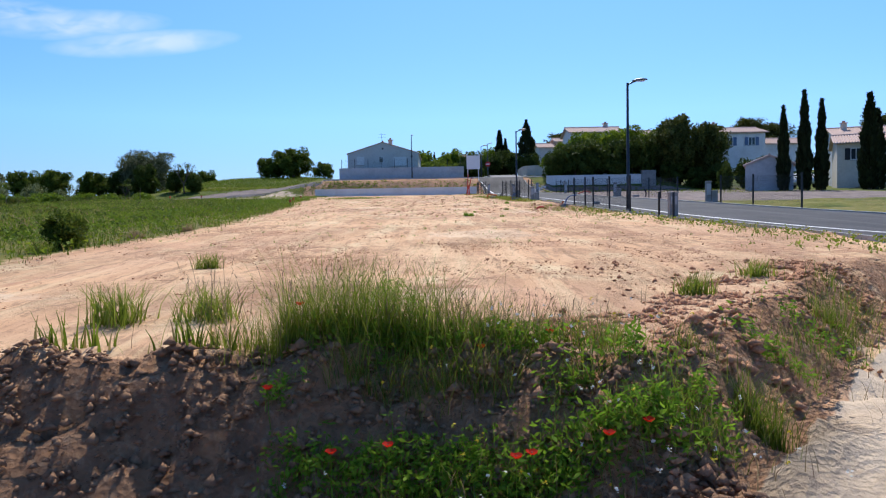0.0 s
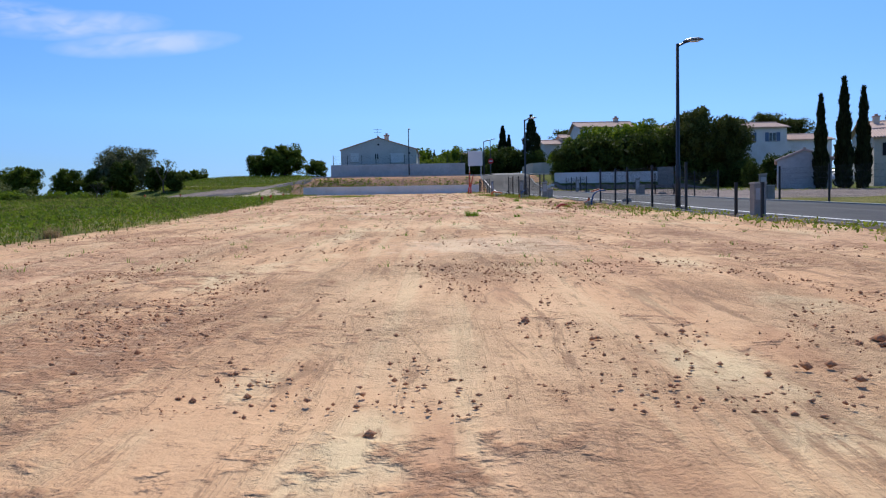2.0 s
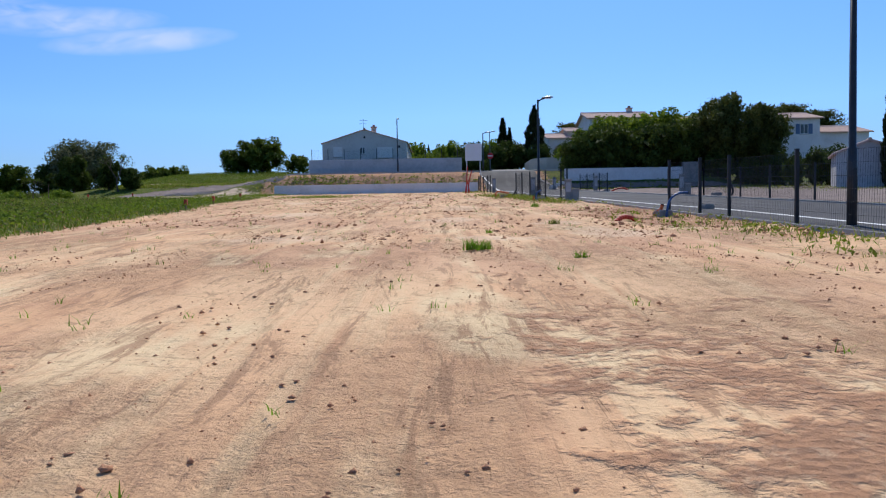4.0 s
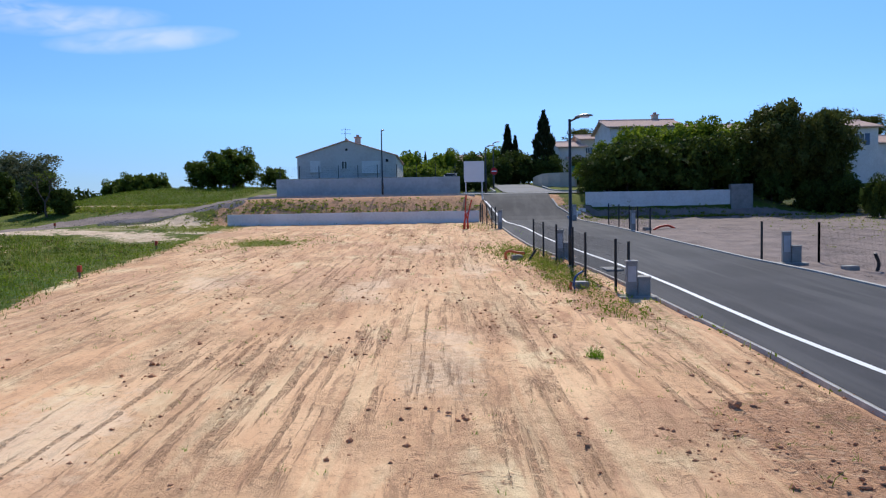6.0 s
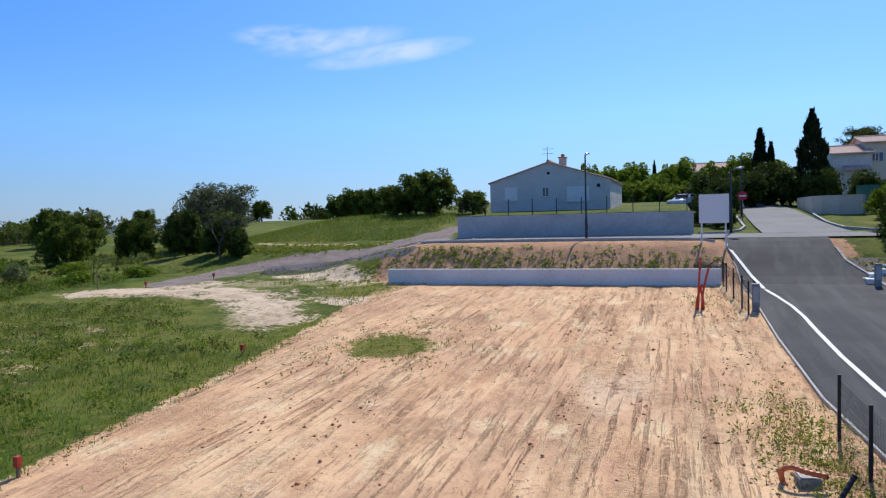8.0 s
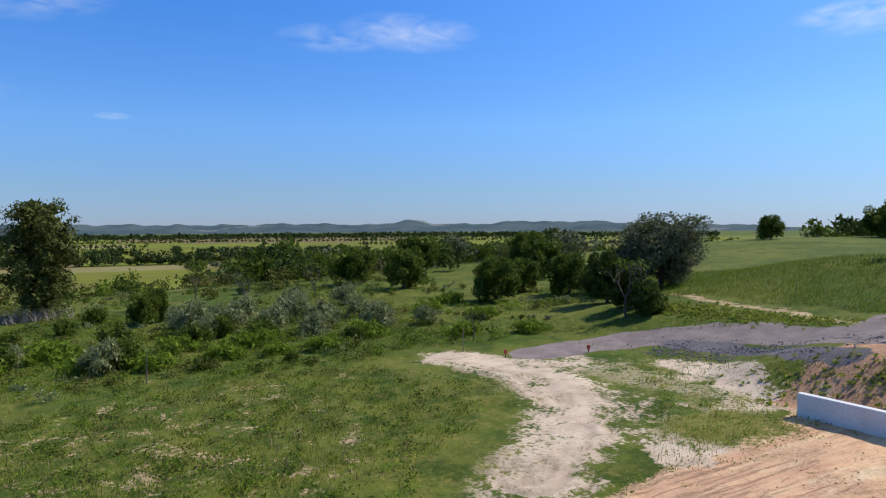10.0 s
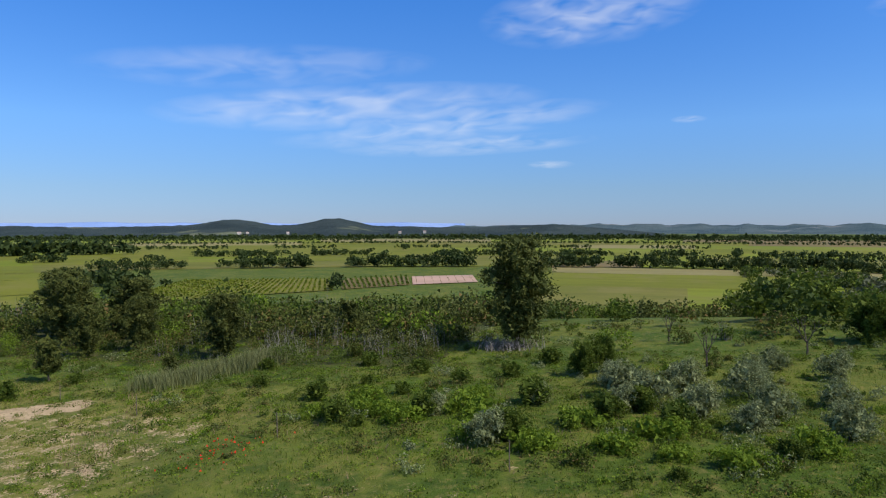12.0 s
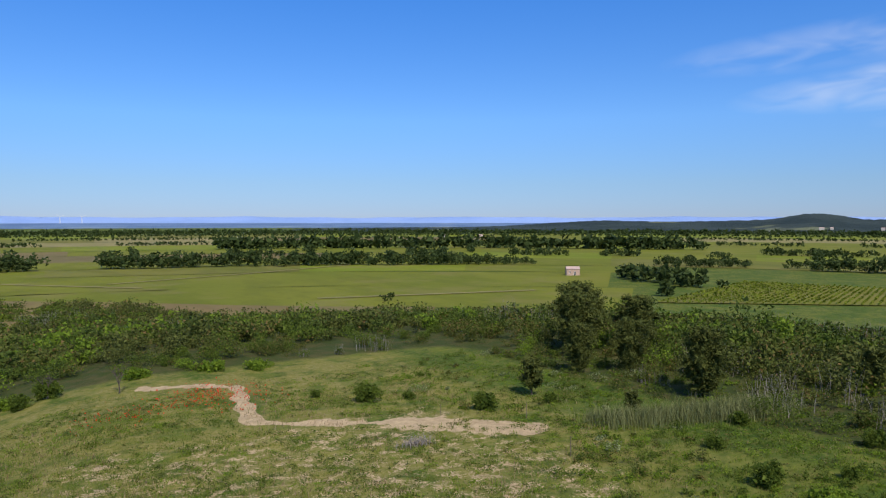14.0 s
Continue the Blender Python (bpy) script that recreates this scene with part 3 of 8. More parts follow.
def in_lobes(n, lobes, g=nrng, shell=0.55):
    """n points in a crown made of ellipsoid lobes (x, y, z, rx, ry, rz), most of them near its surface."""
    lobes = np.asarray(lobes, float)
    w = lobes[:, 3] * lobes[:, 4] + lobes[:, 3] * lobes[:, 5]
    k = g.choice(len(lobes), n, p=w / w.sum())
    d = g.normal(size=(n, 3))
    d /= np.linalg.norm(d, axis=1, keepdims=True)
    r = shell + (1.06 - shell) * g.random(n) ** 0.7
    return lobes[k, :3] + d * lobes[k, 3:] * r[:, None]


def blades(base, h, lean, width, g=nrng, seg=2):
    """Bent grass blades: base points, heights; each a strip that narrows to its tip."""
    n = len(base)
    az = g.random(n) * math.tau
    side = np.stack([np.cos(az), np.sin(az), np.zeros(n)], 1)
    ahead = np.stack([-np.sin(az), np.cos(az), np.zeros(n)], 1)
    bend = (lean * (0.3 + g.random(n)))[:, None]
    v = []
    for i in range(seg + 1):
        t = i / seg
        p = base + np.stack([np.zeros(n), np.zeros(n), h * t], 1) + ahead * bend * h[:, None] * t * t
        w = (width * (1 - 0.85 * t)) * np.ones(n)
        v += [p - side * w[:, None] / 2, p + side * w[:, None] / 2]
    v = np.stack(v, 1)
    m = v.shape[1]
    f = []
    off = np.arange(n)[:, None] * m
    for i in range(seg):
        f.append(off + np.array([2 * i, 2 * i + 1, 2 * i + 3, 2 * i + 2]))
    return v.reshape(-1, 3), np.stack(f, 1).reshape(-1, 4)


class Stuff:
    """Gathers quads into one mesh."""

    def __init__(self):
        self.v, self.f, self.n = [], [], 0

    def add(self, vf):
        v, f = vf
        self.v.append(v)
        self.f.append(f + self.n)
        self.n += len(v)

    def done(self, name, material, label="", category="", kind="stuff", parent=None):
        ob = new(name, quads_mesh(name, np.concatenate(self.v), np.concatenate(self.f), material))
        ob.parent = parent
        return tagged(ob, label, category, kind=kind)


def gz(p):
    return np.array([ground_z(float(a), float(b)) for a, b in p])

# ---- height of the ground ----
def smooth(a, b, v):
    t = min(1.0, max(0.0, (v - a) / (b - a)))
    return t * t * (3 - 2 * t)


def bank(x):
    """Foot, top and height of the bank at the start of the plot."""
    k = smooth(0.2, 1.4, x)
    right = 3.3 + 1.17 * (min(max(x, 0.9), 5.5) - 1.4)
    return 3.36 * (1 - k) + right * k, 4.22 * (1 - k) + (right + 0.95) * k, 0.70 * (1 - k) + 0.45 * k


def ground_z(x, y):
    z = 1.33 + 0.05 * (min(max(y, -60), 150) - 7.5)
    z += smooth(10, 22, -x) * 0.028 * max(0.0, 24 - max(y, -30))
    # terrace and street behind the low wall, higher still up the village
    street = smooth(2.5, 4.5, x)
    up = (smooth(71.5, 75.3, y) * (1 - street) + smooth(70.3, 77.2, y) * street) * smooth(-21, -12, x) * (1 - smooth(10.5, 11.5, x) * (1 - smooth(73.5, 74.2, y)))
    far = smooth(22, 28, x)
    z += (up * (1 - far) + smooth(74, 95, y) * far) * 1.7
    z += smooth(82, 100, y) * smooth(0, 8, x) * 0.45
    # grassy mound beside the track
    z += smooth(74, 84, y) * smooth(-40, -28, x) * (1 - up) * 1.1
    z += smooth(85, 101, y) * smooth(-48, -32, x) * (1 - smooth(-20, -12, x)) * 1.15
    # slope down to the valley floor
    s = math.hypot(max(0.0, -x - 42), max(0.0, 10 - y)) if x < 0 else max(0.0, 10 - y)
    d = smooth(30, 150, s)
    z = z * (1 - d) - 11.42 * d
    # low bank and dirt path at the start
    if y < 9:
        foot, top, drop = bank(x)
        k = min(1.0, max(0.0, (y - foot) / (top - foot)))
        z -= (1 - 0.5 * (k + smooth(0, 1, k))) * drop * (1 - smooth(5.5, 7.5, x)) * smooth(-13, -8, x) + (0.12 * smooth(0, 1.2, foot - y) * smooth(-13, -8, x) if x < 1 else 0.0)
    return z


def bank_rough(x, y):
    """Crumbled relief of the bank face."""
    foot, top, drop = bank(x)
    rough = smooth(foot - 1.0, foot, y) * (1 - smooth(top - 0.05, top + 0.5, y))
    if rough == 0:
        return 0.0
    return rough * (0.10 * noise.noise((x * 2.1, y * 2.4, 9)) + 0.12 * abs(noise.noise((x * 5, y * 5, 2))) + 0.09 * noise.noise((x * 9, y * 9, 6)) + 0.05 * noise.noise((x * 17, y * 17, 8)))

# ---- the ground, one sheet to the horizon ----
PLOT_LEFT = [(-30, -6.6), (8, -6.6), (14, -6.5), (17, -6.2), (21.5, -6.5), (33, -7.7), (39, -8.4), (46, -10.0), (55, -10.6), (65, -12.2), (71, -13.2)]
KERB_LEFT = [(-16, 9.8), (2, 8.2), (15, 7.1), (19, 6.55), (25, 6.15), (30, 5.95), (36, 6.0), (42, 5.8), (46.5, 5.5), (50, 5.1), (54, 4.65), (60, 4.5), (66.6, 4.5), (72.9, 4.3), (75, 3.9)]
KERB_RIGHT = [(-16, 14.2), (2, 13.0), (15, 12.2), (22, 11.7), (33, 11.5), (44.6, 11.2), (48, 10.85), (54, 10.65), (62, 10.45), (67, 10.2), (71.7, 9.75), (73.6, 8.9), (75, 8.75)]


def along(line, y):
    return float(np.interp(y, [p[0] for p in line], [p[1] for p in line]))


def near_line(P, pts):
    """Distance of the points P from a polyline."""
    best = np.full(len(P), 1e9)
    for a, b in zip(pts, pts[1:]):
        a, b = np.array(a, float), np.array(b, float)
        d = b - a
        t = np.clip(((P - a) @ d) / (d @ d), 0, 1)
        best = np.minimum(best, np.linalg.norm(P - a - t[:, None] * d, axis=1))
    return best


def blob(P, x, y, rx, ry):
    return np.exp(-((P[:, 0] - x) / rx) ** 2 - ((P[:, 1] - y) / ry) ** 2)


def sm(a, b, v):
    t = np.clip((v - a) / (b - a), 0, 1)
    return t * t * (3 - 2 * t)


def spread(a, b, spans, coarse):
    """Grid lines: spans of (start, end, step), and growing steps outside of them."""
    out = []
    for s0, s1, st in spans:
        out += list(np.arange(s0, s1, st))
    out.append(spans[-1][1])
    s, v = spans[-1][2], spans[-1][1]
    while v < b:
        s = min(s * 1.3, coarse)
        v += s
        out.append(v)
    s, v = spans[0][2], spans[0][0]
    while v > a:
        s = min(s * 1.3, coarse)
        v -= s
        out.insert(0, v)
    return np.array(out)


def scrub_density(x, y):
    """How thick the thicket stands between meadow and fields."""
    s2 = math.hypot(max(0.0, -x - 50), max(0.0, -6 - y)) if x < 3 else max(0.0, -6 - y)
    if y < 43:
        return smooth(3, 9, s2) * (1 - smooth(112 + 62 * smooth(-70, -10, x), 130 + 74 * smooth(-70, -10, x), s2))
    return 0.12 * smooth(58, 66, -x) * (1 - smooth(90, 110, -x)) + 0.30 * smooth(90, 120, -x) * (1 - smooth(180, 230, -x))


TRACKS = [(-7.6, -1.9), (-6.1, -0.7), (-5.3, -0.3), (-4.4, 0.2), (-3.0, 0.6), (-2.3, 0.7), (-1.6, 0.5), (0.1, 0.2), (1.2, 0.4), (1.9, 0.3), (3.3, 0.0), (-8.9, -3.2)]


def rut_depth(x, y):
    """Tyre tracks that run up the plot, in pairs that fan out."""
    if not (12 < y < 71):
        return 0.0
    k = (y - 20) / 50
    out = 0.0
    for x0, drift in TRACKS:
        c = x0 + drift * k * 2.4 + 0.45 * math.sin(y * 0.09 + x0 * 3) + 0.12 * math.sin(y * 0.31 + x0)
        d = abs(x - c)
        if d < 0.5:
            on = smooth(0.30, 0.5, noise.noise((x0 * 7.1, y * 0.10, 3.3)) * 0.5 + 0.5)
            out = max(out, on * (1 - smooth(0.05, 0.19, d)))
    return out * smooth(24, 34, y)


def on_road(x, y):
    if -16 < y < 75.2 and along(KERB_LEFT, y) - 0.15 < x < along(KERB_RIGHT, y) + 0.15:
        return True
    return (74.6 < y < 79.4 and -14.2 < x < 15.2) or (79 <= y < 112 and 5.6 < x < 10.8)


gx = spread(-4700, 4700, [(-76, -30, 0.9), (-30, -16, 0.3), (-16, 8, 0.17), (8, 26, 0.7)], 260)
gy = spread(-4700, 4700, [(-14, 2.3, 0.8), (2.3, 8, 0.09), (8, 60, 0.19), (60, 72, 0.17), (72, 79, 0.35), (79, 104, 0.7)], 260)
NX, NY = len(gx), len(gy)
gv = np.zeros((NY, NX, 3))
rut = np.zeros((NY, NX))
for j, y in enumerate(gy):
    for i, x in enumerate(gx):
        z = ground_z(x, y)
        if -76 < x < 30 and -14 < y < 104:
            if -14 < x < 7 and 2 < y < 72 and not on_road(x, y):
                r = rut_depth(x, y)
                rut[j, i] = r
                z += 0.035 * noise.noise((x * 1.7, y * 0.55, 0)) + 0.022 * noise.noise((x * 4.2, y * 2.6, 5)) - 0.03 * r
                if y < 8:
                    z += bank_rough(x, y)
            elif on_road(x, y):
                z -= 0.05
            else:
                z += 0.10 * noise.noise((x * 0.5, y * 0.5, 1)) + 0.05 * noise.noise((x * 1.9, y * 1.9, 4))
        gv[j, i] = (x, y, z)
# curved wheel tracks of lorries that turned on the sand
TURN = [(-28.4, 66.6), (-26.0, 67.4), (-23.6, 67.9), (-20.8, 67.3), (-18.0, 65.7), (-15.6, 63.4), (-13.6, 60.9)]
curve = near_line(gv.reshape(-1, 3)[:, :2], TURN).reshape(NY, NX)
curve_on = np.zeros((NY, NX))
for off in (0.25, 0.85, 1.5, 2.2, 2.9):
    curve_on = np.maximum(curve_on, 1 - sm(0.10, 0.30, np.abs(curve - off)))
broken = np.array([smooth(-0.12, 0.25, noise.noise((float(a) * 0.35, float(b) * 0.35, 6.6))) if c > 0 else 0.0 for a, b, c in zip(gv[..., 0].ravel(), gv[..., 1].ravel(), curve_on.ravel())]).reshape(NY, NX)
curve_on *= broken
rut = np.maximum(rut, curve_on)
gv[..., 2] -= 0.07 * curve_on
idx = np.arange(NX * NY).reshape(NY, NX)
gf = np.stack([idx[:-1, :-1], idx[:-1, 1:], idx[1:, 1:], idx[1:, :-1]], -1).reshape(-1, 4)
P2 = gv.reshape(-1, 3)[:, :2]
PX, PY = P2[:, 0], P2[:, 1]
left = np.interp(PY, [p[0] for p in PLOT_LEFT], [p[1] for p in PLOT_LEFT])
kl = np.interp(PY, [p[0] for p in KERB_LEFT], [p[1] for p in KERB_LEFT])
kr = np.interp(PY, [p[0] for p in KERB_RIGHT], [p[1] for p in KERB_RIGHT])
inside = sm(-0.9, 0.9, PX - left) * sm(-0.5, 0.5, kr - PX) * sm(-12, -8, PY) * (1 - sm(71.2, 72.2, PY))
soil = inside.copy()
# right of the street: a gravelled lot with pink earth
lot = sm(-0.4, 0.6, PX - kr) * (1 - sm(29, 34, PX)) * sm(30, 38, PY) * (1 - sm(73.7, 74.1, PY))
soil = np.maximum(soil, lot * 0.5)
earth = sm(-0.3, 0.3, PY - 71.2) * (1 - sm(76.2, 77.0, PY)) * sm(-15.5, -13.5, PX) * (1 - sm(8.5, 10.5, PX))
lines = np.array([bank(float(x)) for x in PX])
foot_y, top_y = lines[:, 0], lines[:, 1]
earth = np.maximum(earth, (1 - sm(-0.15, 0.25, PY - top_y)) * sm(-9, -7, PX) * (1 - sm(1.5, 3.5, PX)) * (PY > -1))
earth = np.maximum(earth, 0.62 * (1 - sm(-0.2, 1.2, PY - top_y)) * sm(-0.35, 0.1, PY - foot_y) * sm(0.4, 1.0, PX) * (1 - sm(5, 6, PX)))
earth = np.maximum(earth, 0.62 * sm(3.2, 4.2, PX) * (1 - sm(5.8, 6.5, PX)) * sm(24, 27, PY) * (1 - sm(33, 36, PY)))
earth = np.maximum(earth, 0.58 * sm(2.9, 4.2, PX) * (1 - sm(5.0, 5.6, PX)) * sm(36, 40, PY) * (1 - sm(50, 53, PY)))
earth = np.maximum(earth, (0.38 + 0.10 * np.sin(PX * 0.9 + PY * 0.35)) * inside * sm(5, 6.5, PY) * (1 - sm(17, 26, PY)) * (PX < 6))
earth = np.maximum(earth, (0.25 + 0.09 * np.sin(PX * 1.1 - PY * 0.2)) * inside * sm(20, 26, PY) * (1 - sm(60, 68, PY)) * (PX < 4.5))
sand = np.zeros(len(P2))
arc = near_line(P2, TURN)
sand = np.maximum(sand, 0.62 * (1 - sm(0.6, 3.8, arc)))
sand = np.maximum(sand, 0.43 * sm(-25, -22, PX) * (1 - sm(-13, -10.5, PX)) * sm(62.5, 65.5, PY) * (1 - sm(73, 75, PY)))
sand = np.maximum(sand, 0.52 * (1 - sm(0.8, 3.0, near_line(P2, [(-24.8, 70.2), (-20, 70.8), (-16.5, 71.5)]))))
sand = np.maximum(sand, 0.58 * (1 - sm(0.6, 2.2, near_line(P2, [(-20.5, 73.6), (-17.5, 73.2), (-15, 71.5), (-13.8, 68.6), (-12.6, 65.5)]))))
walk_line = [(-20, -5.5), (-27.5, -2.0), (-25.7, 11.3), (-31, 14.9), (-37, 17.4)]
dust = np.zeros(len(P2))
dust = np.maximum(dust, 1 - sm(0.35, 0.9, near_line(P2, walk_line) + 0.25 * np.sin(PX * 1.3) + 0.2 * np.sin(PY * 1.7)))
dust = np.maximum(dust, 1 - sm(1.1, 1.9, near_line(P2, [(-35.5, 17.6), (-41.5, 22.6)])))
dust = np.maximum(dust, 0.62 * (1 - sm(0.2, 1.0, near_line(P2, [(-46, 95.5), (-38.2, 89.8), (-32, 85.9), (-27.3, 83.6), (-21.9, 83.3), (-17.5, 81.6)]))))
thin = 0.40 * sm(-46, -38, PX) * (1 - sm(-14, -9, PX)) * sm(8, 16, PY) * (1 - sm(34, 44, PY))
thin = np.maximum(thin, 0.35 * sm(-38, -28, PX) * (1 - sm(-17, -12, PX)) * sm(36, 44, PY) * (1 - sm(58, 62, PY)))
for bxy in ((-14, 19.7, 1.6, 3.0), (-18.6, 20.8, 2.5, 1.6), (-26, 26.5, 4.5, 2.6), (-31, 31, 3.6, 2.0), (-20.5, 52, 3.4, 1.6), (-29, 51.5, 3.0, 1.0), (-28.5, 61, 2.6, 0.8), (-33.8, 53.4, 0.8, 0.5)):
    thin = np.maximum(thin, 0.44 * blob(P2, *bxy))
dust = np.maximum(dust, thin)
sand = np.maximum(sand, sm(0.9, 1.3, PX) * (1 - sm(-0.25, 0.0, PY - foot_y)) * (1 - sm(6, 8, PX)) * (PY < 8) * (PY > -8))
gravel = np.zeros(len(P2))
TRACK = [(-26.4, 70.6), (-26.3, 73.2), (-25.4, 75.9), (-23.4, 78.2), (-20.5, 79.4), (-17.5, 79.0), (-14.5, 77.9), (-8, 77.7)]
gravel = np.maximum(gravel, 1 - sm(1.2, 1.9, near_line(P2, TRACK)))
coarse = 0.72 * (1 - sm(0.5, 1.25, near_line(P2, [(-23.0, 76.4), (-20.5, 76.9), (-17.5, 76.0), (-15.2, 75.0), (-13.4, 74.6)])))
gravel = np.maximum(gravel, 1 - sm(1.8, 2.6, near_line(P2, [(-14.5, 79), (-15.5, 84), (-13.5, 92)])))
gravel = np.maximum(gravel, lot * 0.95)
weed = 0.44 * sm(2.9, 4.2, PX) * sm(-0.2, 0.4, kl - PX) * sm(14, 20, PY) * (1 - sm(70, 72, PY))
weed = np.maximum(weed, 0.50 * sm(-0.9, 0.6, -(PX - left - 0.6)) * sm(-1.6, 0.4, PX - left) * (PY < 71))
weed = np.maximum(weed, 0.95 * blob(P2, -7.2, 57.4, 1.9, 2.3))
weed = np.maximum(weed, 0.45 * (earth > 0.5) * sm(71.6, 72.6, PY))
weed = np.maximum(weed, 0.9 * blob(P2, -13.5, 68.5, 2.4, 3.2))
weed = np.maximum(weed, 0.66 * blob(P2, -20.5, 72.3, 3.0, 1.0))
weed = np.maximum(weed, 0.62 * blob(P2, -17.0, 69.6, 2.2, 1.0))
weed = np.maximum(weed, 0.56 * sm(-25, -22, PX) * (1 - sm(-14.5, -12.5, PX)) * sm(68.2, 69.6, PY) * (1 - sm(71.6, 72.6, PY)))
weed = np.maximum(weed, 0.52 * (1 - sm(1.5, 6.0, near_line(P2, [(-16, 60), (-21, 63.5), (-27, 64.5)]))) * (PX < left - 1))
weed = np.maximum(weed, 0.60 * blob(P2, -16.8, 69.4, 1.8, 0.8))
crust = np.zeros(len(P2))
for bxy in ((3.1, 25.2, 1.0, 1.3), (2.6, 28.0, 0.7, 1.4), (1.2, 24.4, 1.3, 0.7), (0.5, 29.5, 1.2, 1.2), (-2.0, 25.0, 1.4, 1.0), (-5.2, 6.8, 2.2, 0.9), (-0.6, 6.6, 1.6, 0.8), (0.8, 14.5, 2.0, 2.2), (-3.5, 33, 1.4, 2.6), (1.0, 36, 0.9, 3.0), (-1.0, 43, 1.2, 3.0), (2.0, 47, 1.0, 2.6), (-5.2, 45, 1.6, 3.0), (0.2, 54, 1.2, 3.0)):
    crust = np.maximum(crust, 0.75 * blob(P2, *bxy))
# where painted shade and litter darken the ground below hedge, pines and thicket
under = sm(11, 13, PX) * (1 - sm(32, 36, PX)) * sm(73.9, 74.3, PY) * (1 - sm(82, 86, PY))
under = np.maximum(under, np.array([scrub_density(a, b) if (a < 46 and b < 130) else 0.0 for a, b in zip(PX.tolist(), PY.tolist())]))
driven = 0.25 + 0.75 * sm(22, 32, PY)
face = (1 - sm(-0.1, 0.3, PY - top_y)) * sm(-0.6, -0.2, PY - foot_y) * (PY < 9) * (PX < 7) * (PX > -14)
dry = sm(-50, -44, PX) * (1 - sm(24, 46, PY)) * sm(-20, -6, PY)
me = quads_mesh("ground", gv.reshape(-1, 3), gf, M["ground"])
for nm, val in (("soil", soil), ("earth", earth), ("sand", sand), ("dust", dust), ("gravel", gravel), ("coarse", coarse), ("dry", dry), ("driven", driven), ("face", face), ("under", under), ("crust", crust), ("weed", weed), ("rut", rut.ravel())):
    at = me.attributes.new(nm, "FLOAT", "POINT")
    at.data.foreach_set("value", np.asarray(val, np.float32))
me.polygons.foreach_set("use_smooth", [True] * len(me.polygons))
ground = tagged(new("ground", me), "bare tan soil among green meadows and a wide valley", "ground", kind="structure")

# ---- streets, kerbs, walls ----
ROAD_Y = [-16, -11, -6, -2, 2, 6, 10, 15, 19, 22, 25, 28, 30, 33, 36, 39, 42, 44.6, 46.5, 48, 50, 52, 54, 57, 60, 62, 64.5, 67, 69, 71, 72, 73, 73.6, 74.3, 75, 75.8, 76.6]
strip("road", [(along(KERB_LEFT, y), y) for y in ROAD_Y], [(along(KERB_RIGHT, y), y) for y in ROAD_Y], 0.03, M["asphalt"], "dark fresh asphalt street that climbs to a junction", "road")
up_y = [76.6, 77.4, 78.2, 79]
strip("road_2", [(-13.5, y) for y in up_y], [(14.5, y) for y in up_y], 0.035, M["lane"], "pale cross street along a grey wall, sunlight in its colour", "road")
hi_y = [79, 81, 83, 86, 89, 92, 95, 98, 102, 106, 110]
strip("road_3", [(6.0 + 0.02 * (y - 79), y) for y in hi_y], [(10.4 - 0.02 * (y - 79), y) for y in hi_y], 0.045, M["lane"], "pale asphalt lane up into the village, sunlight in its colour", "road")


def kerb(name, line, width, high, label):
    """Edging stones, each an object of its own, along a line of (x, y)."""
    run = tagged(new(name), label, "kerb", kind="structure")
    me_cache = {}
    for a, b in zip(line, line[1:]):
        d = math.hypot(b[0] - a[0], b[1] - a[1])
        n = max(1, round(d / 1.0))
        for i in range(n):
            t0, t1 = i / n, (i + 1) / n
            x0, y0, x1, y1 = a[0] + (b[0] - a[0]) * t0, a[1] + (b[1] - a[1]) * t0, a[0] + (b[0] - a[0]) * t1, a[1] + (b[1] - a[1]) * t1
            ln = round(math.hypot(x1 - x0, y1 - y0), 2)
            if ln not in me_cache:
                me_cache[ln] = mesh_of("kerb_stone", box(-width / 2, width / 2, 0.004, ln - 0.004, -0.12, high), M["kerb"])
            ob = new("kerb_stone", me_cache[ln])
            z0, z1 = ground_z(x0, y0), ground_z(x1, y1)
            ob.matrix_basis = Matrix.Translation((x0, y0, z0)) @ Vector((x1 - x0, y1 - y0, z1 - z0)).to_track_quat("Y", "Z").to_matrix().to_4x4()
            ob.parent = run
    return run


kerb("kerb_left", [(along(KERB_LEFT, y) - 0.06, y) for y in ROAD_Y[:-4]], 0.06, 0.04, "pale concrete edging stones along the street")
kerb("kerb_right", [(along(KERB_RIGHT, y) + 0.06, y) for y in ROAD_Y[:-2]], 0.12, 0.07, "pale concrete kerb stones along the gravel lot")
kerb("kerb_upper", [(-13, 76.3), (-6, 76.4), (0, 76.3), (3.4, 75.6)], 0.12, 0.10, "pale concrete kerb above the bank")
kerb("kerb_corner", [(10.6, 92), (10.4, 86), (10.6, 82), (11.6, 80), (13.8, 79.4), (16, 79.2)], 0.14, 0.12, "pale kerb round the street corner")
kerb("kerb_corner_2", [(5.6, 92), (5.5, 84), (5.0, 81), (4.0, 79.6), (2.7, 79.2)], 0.14, 0.12, "pale kerb round the planted corner")
line_y = [12, 13.5, 15, 18, 21, 25, 28, 30.8, 33, 35, 37.5, 40, 42.5, 45, 47.6, 50, 52, 55, 58, 61, 63.5, 65.6, 67.5]
line_x = [8.15, 7.8, 7.55, 7.25, 7.1, 7.12, 7.2, 7.25, 7.1, 6.9, 6.75, 6.7, 6.68, 6.6, 6.42, 6.2, 6.05, 5.85, 5.72, 5.68, 5.68, 5.6, 5.4]
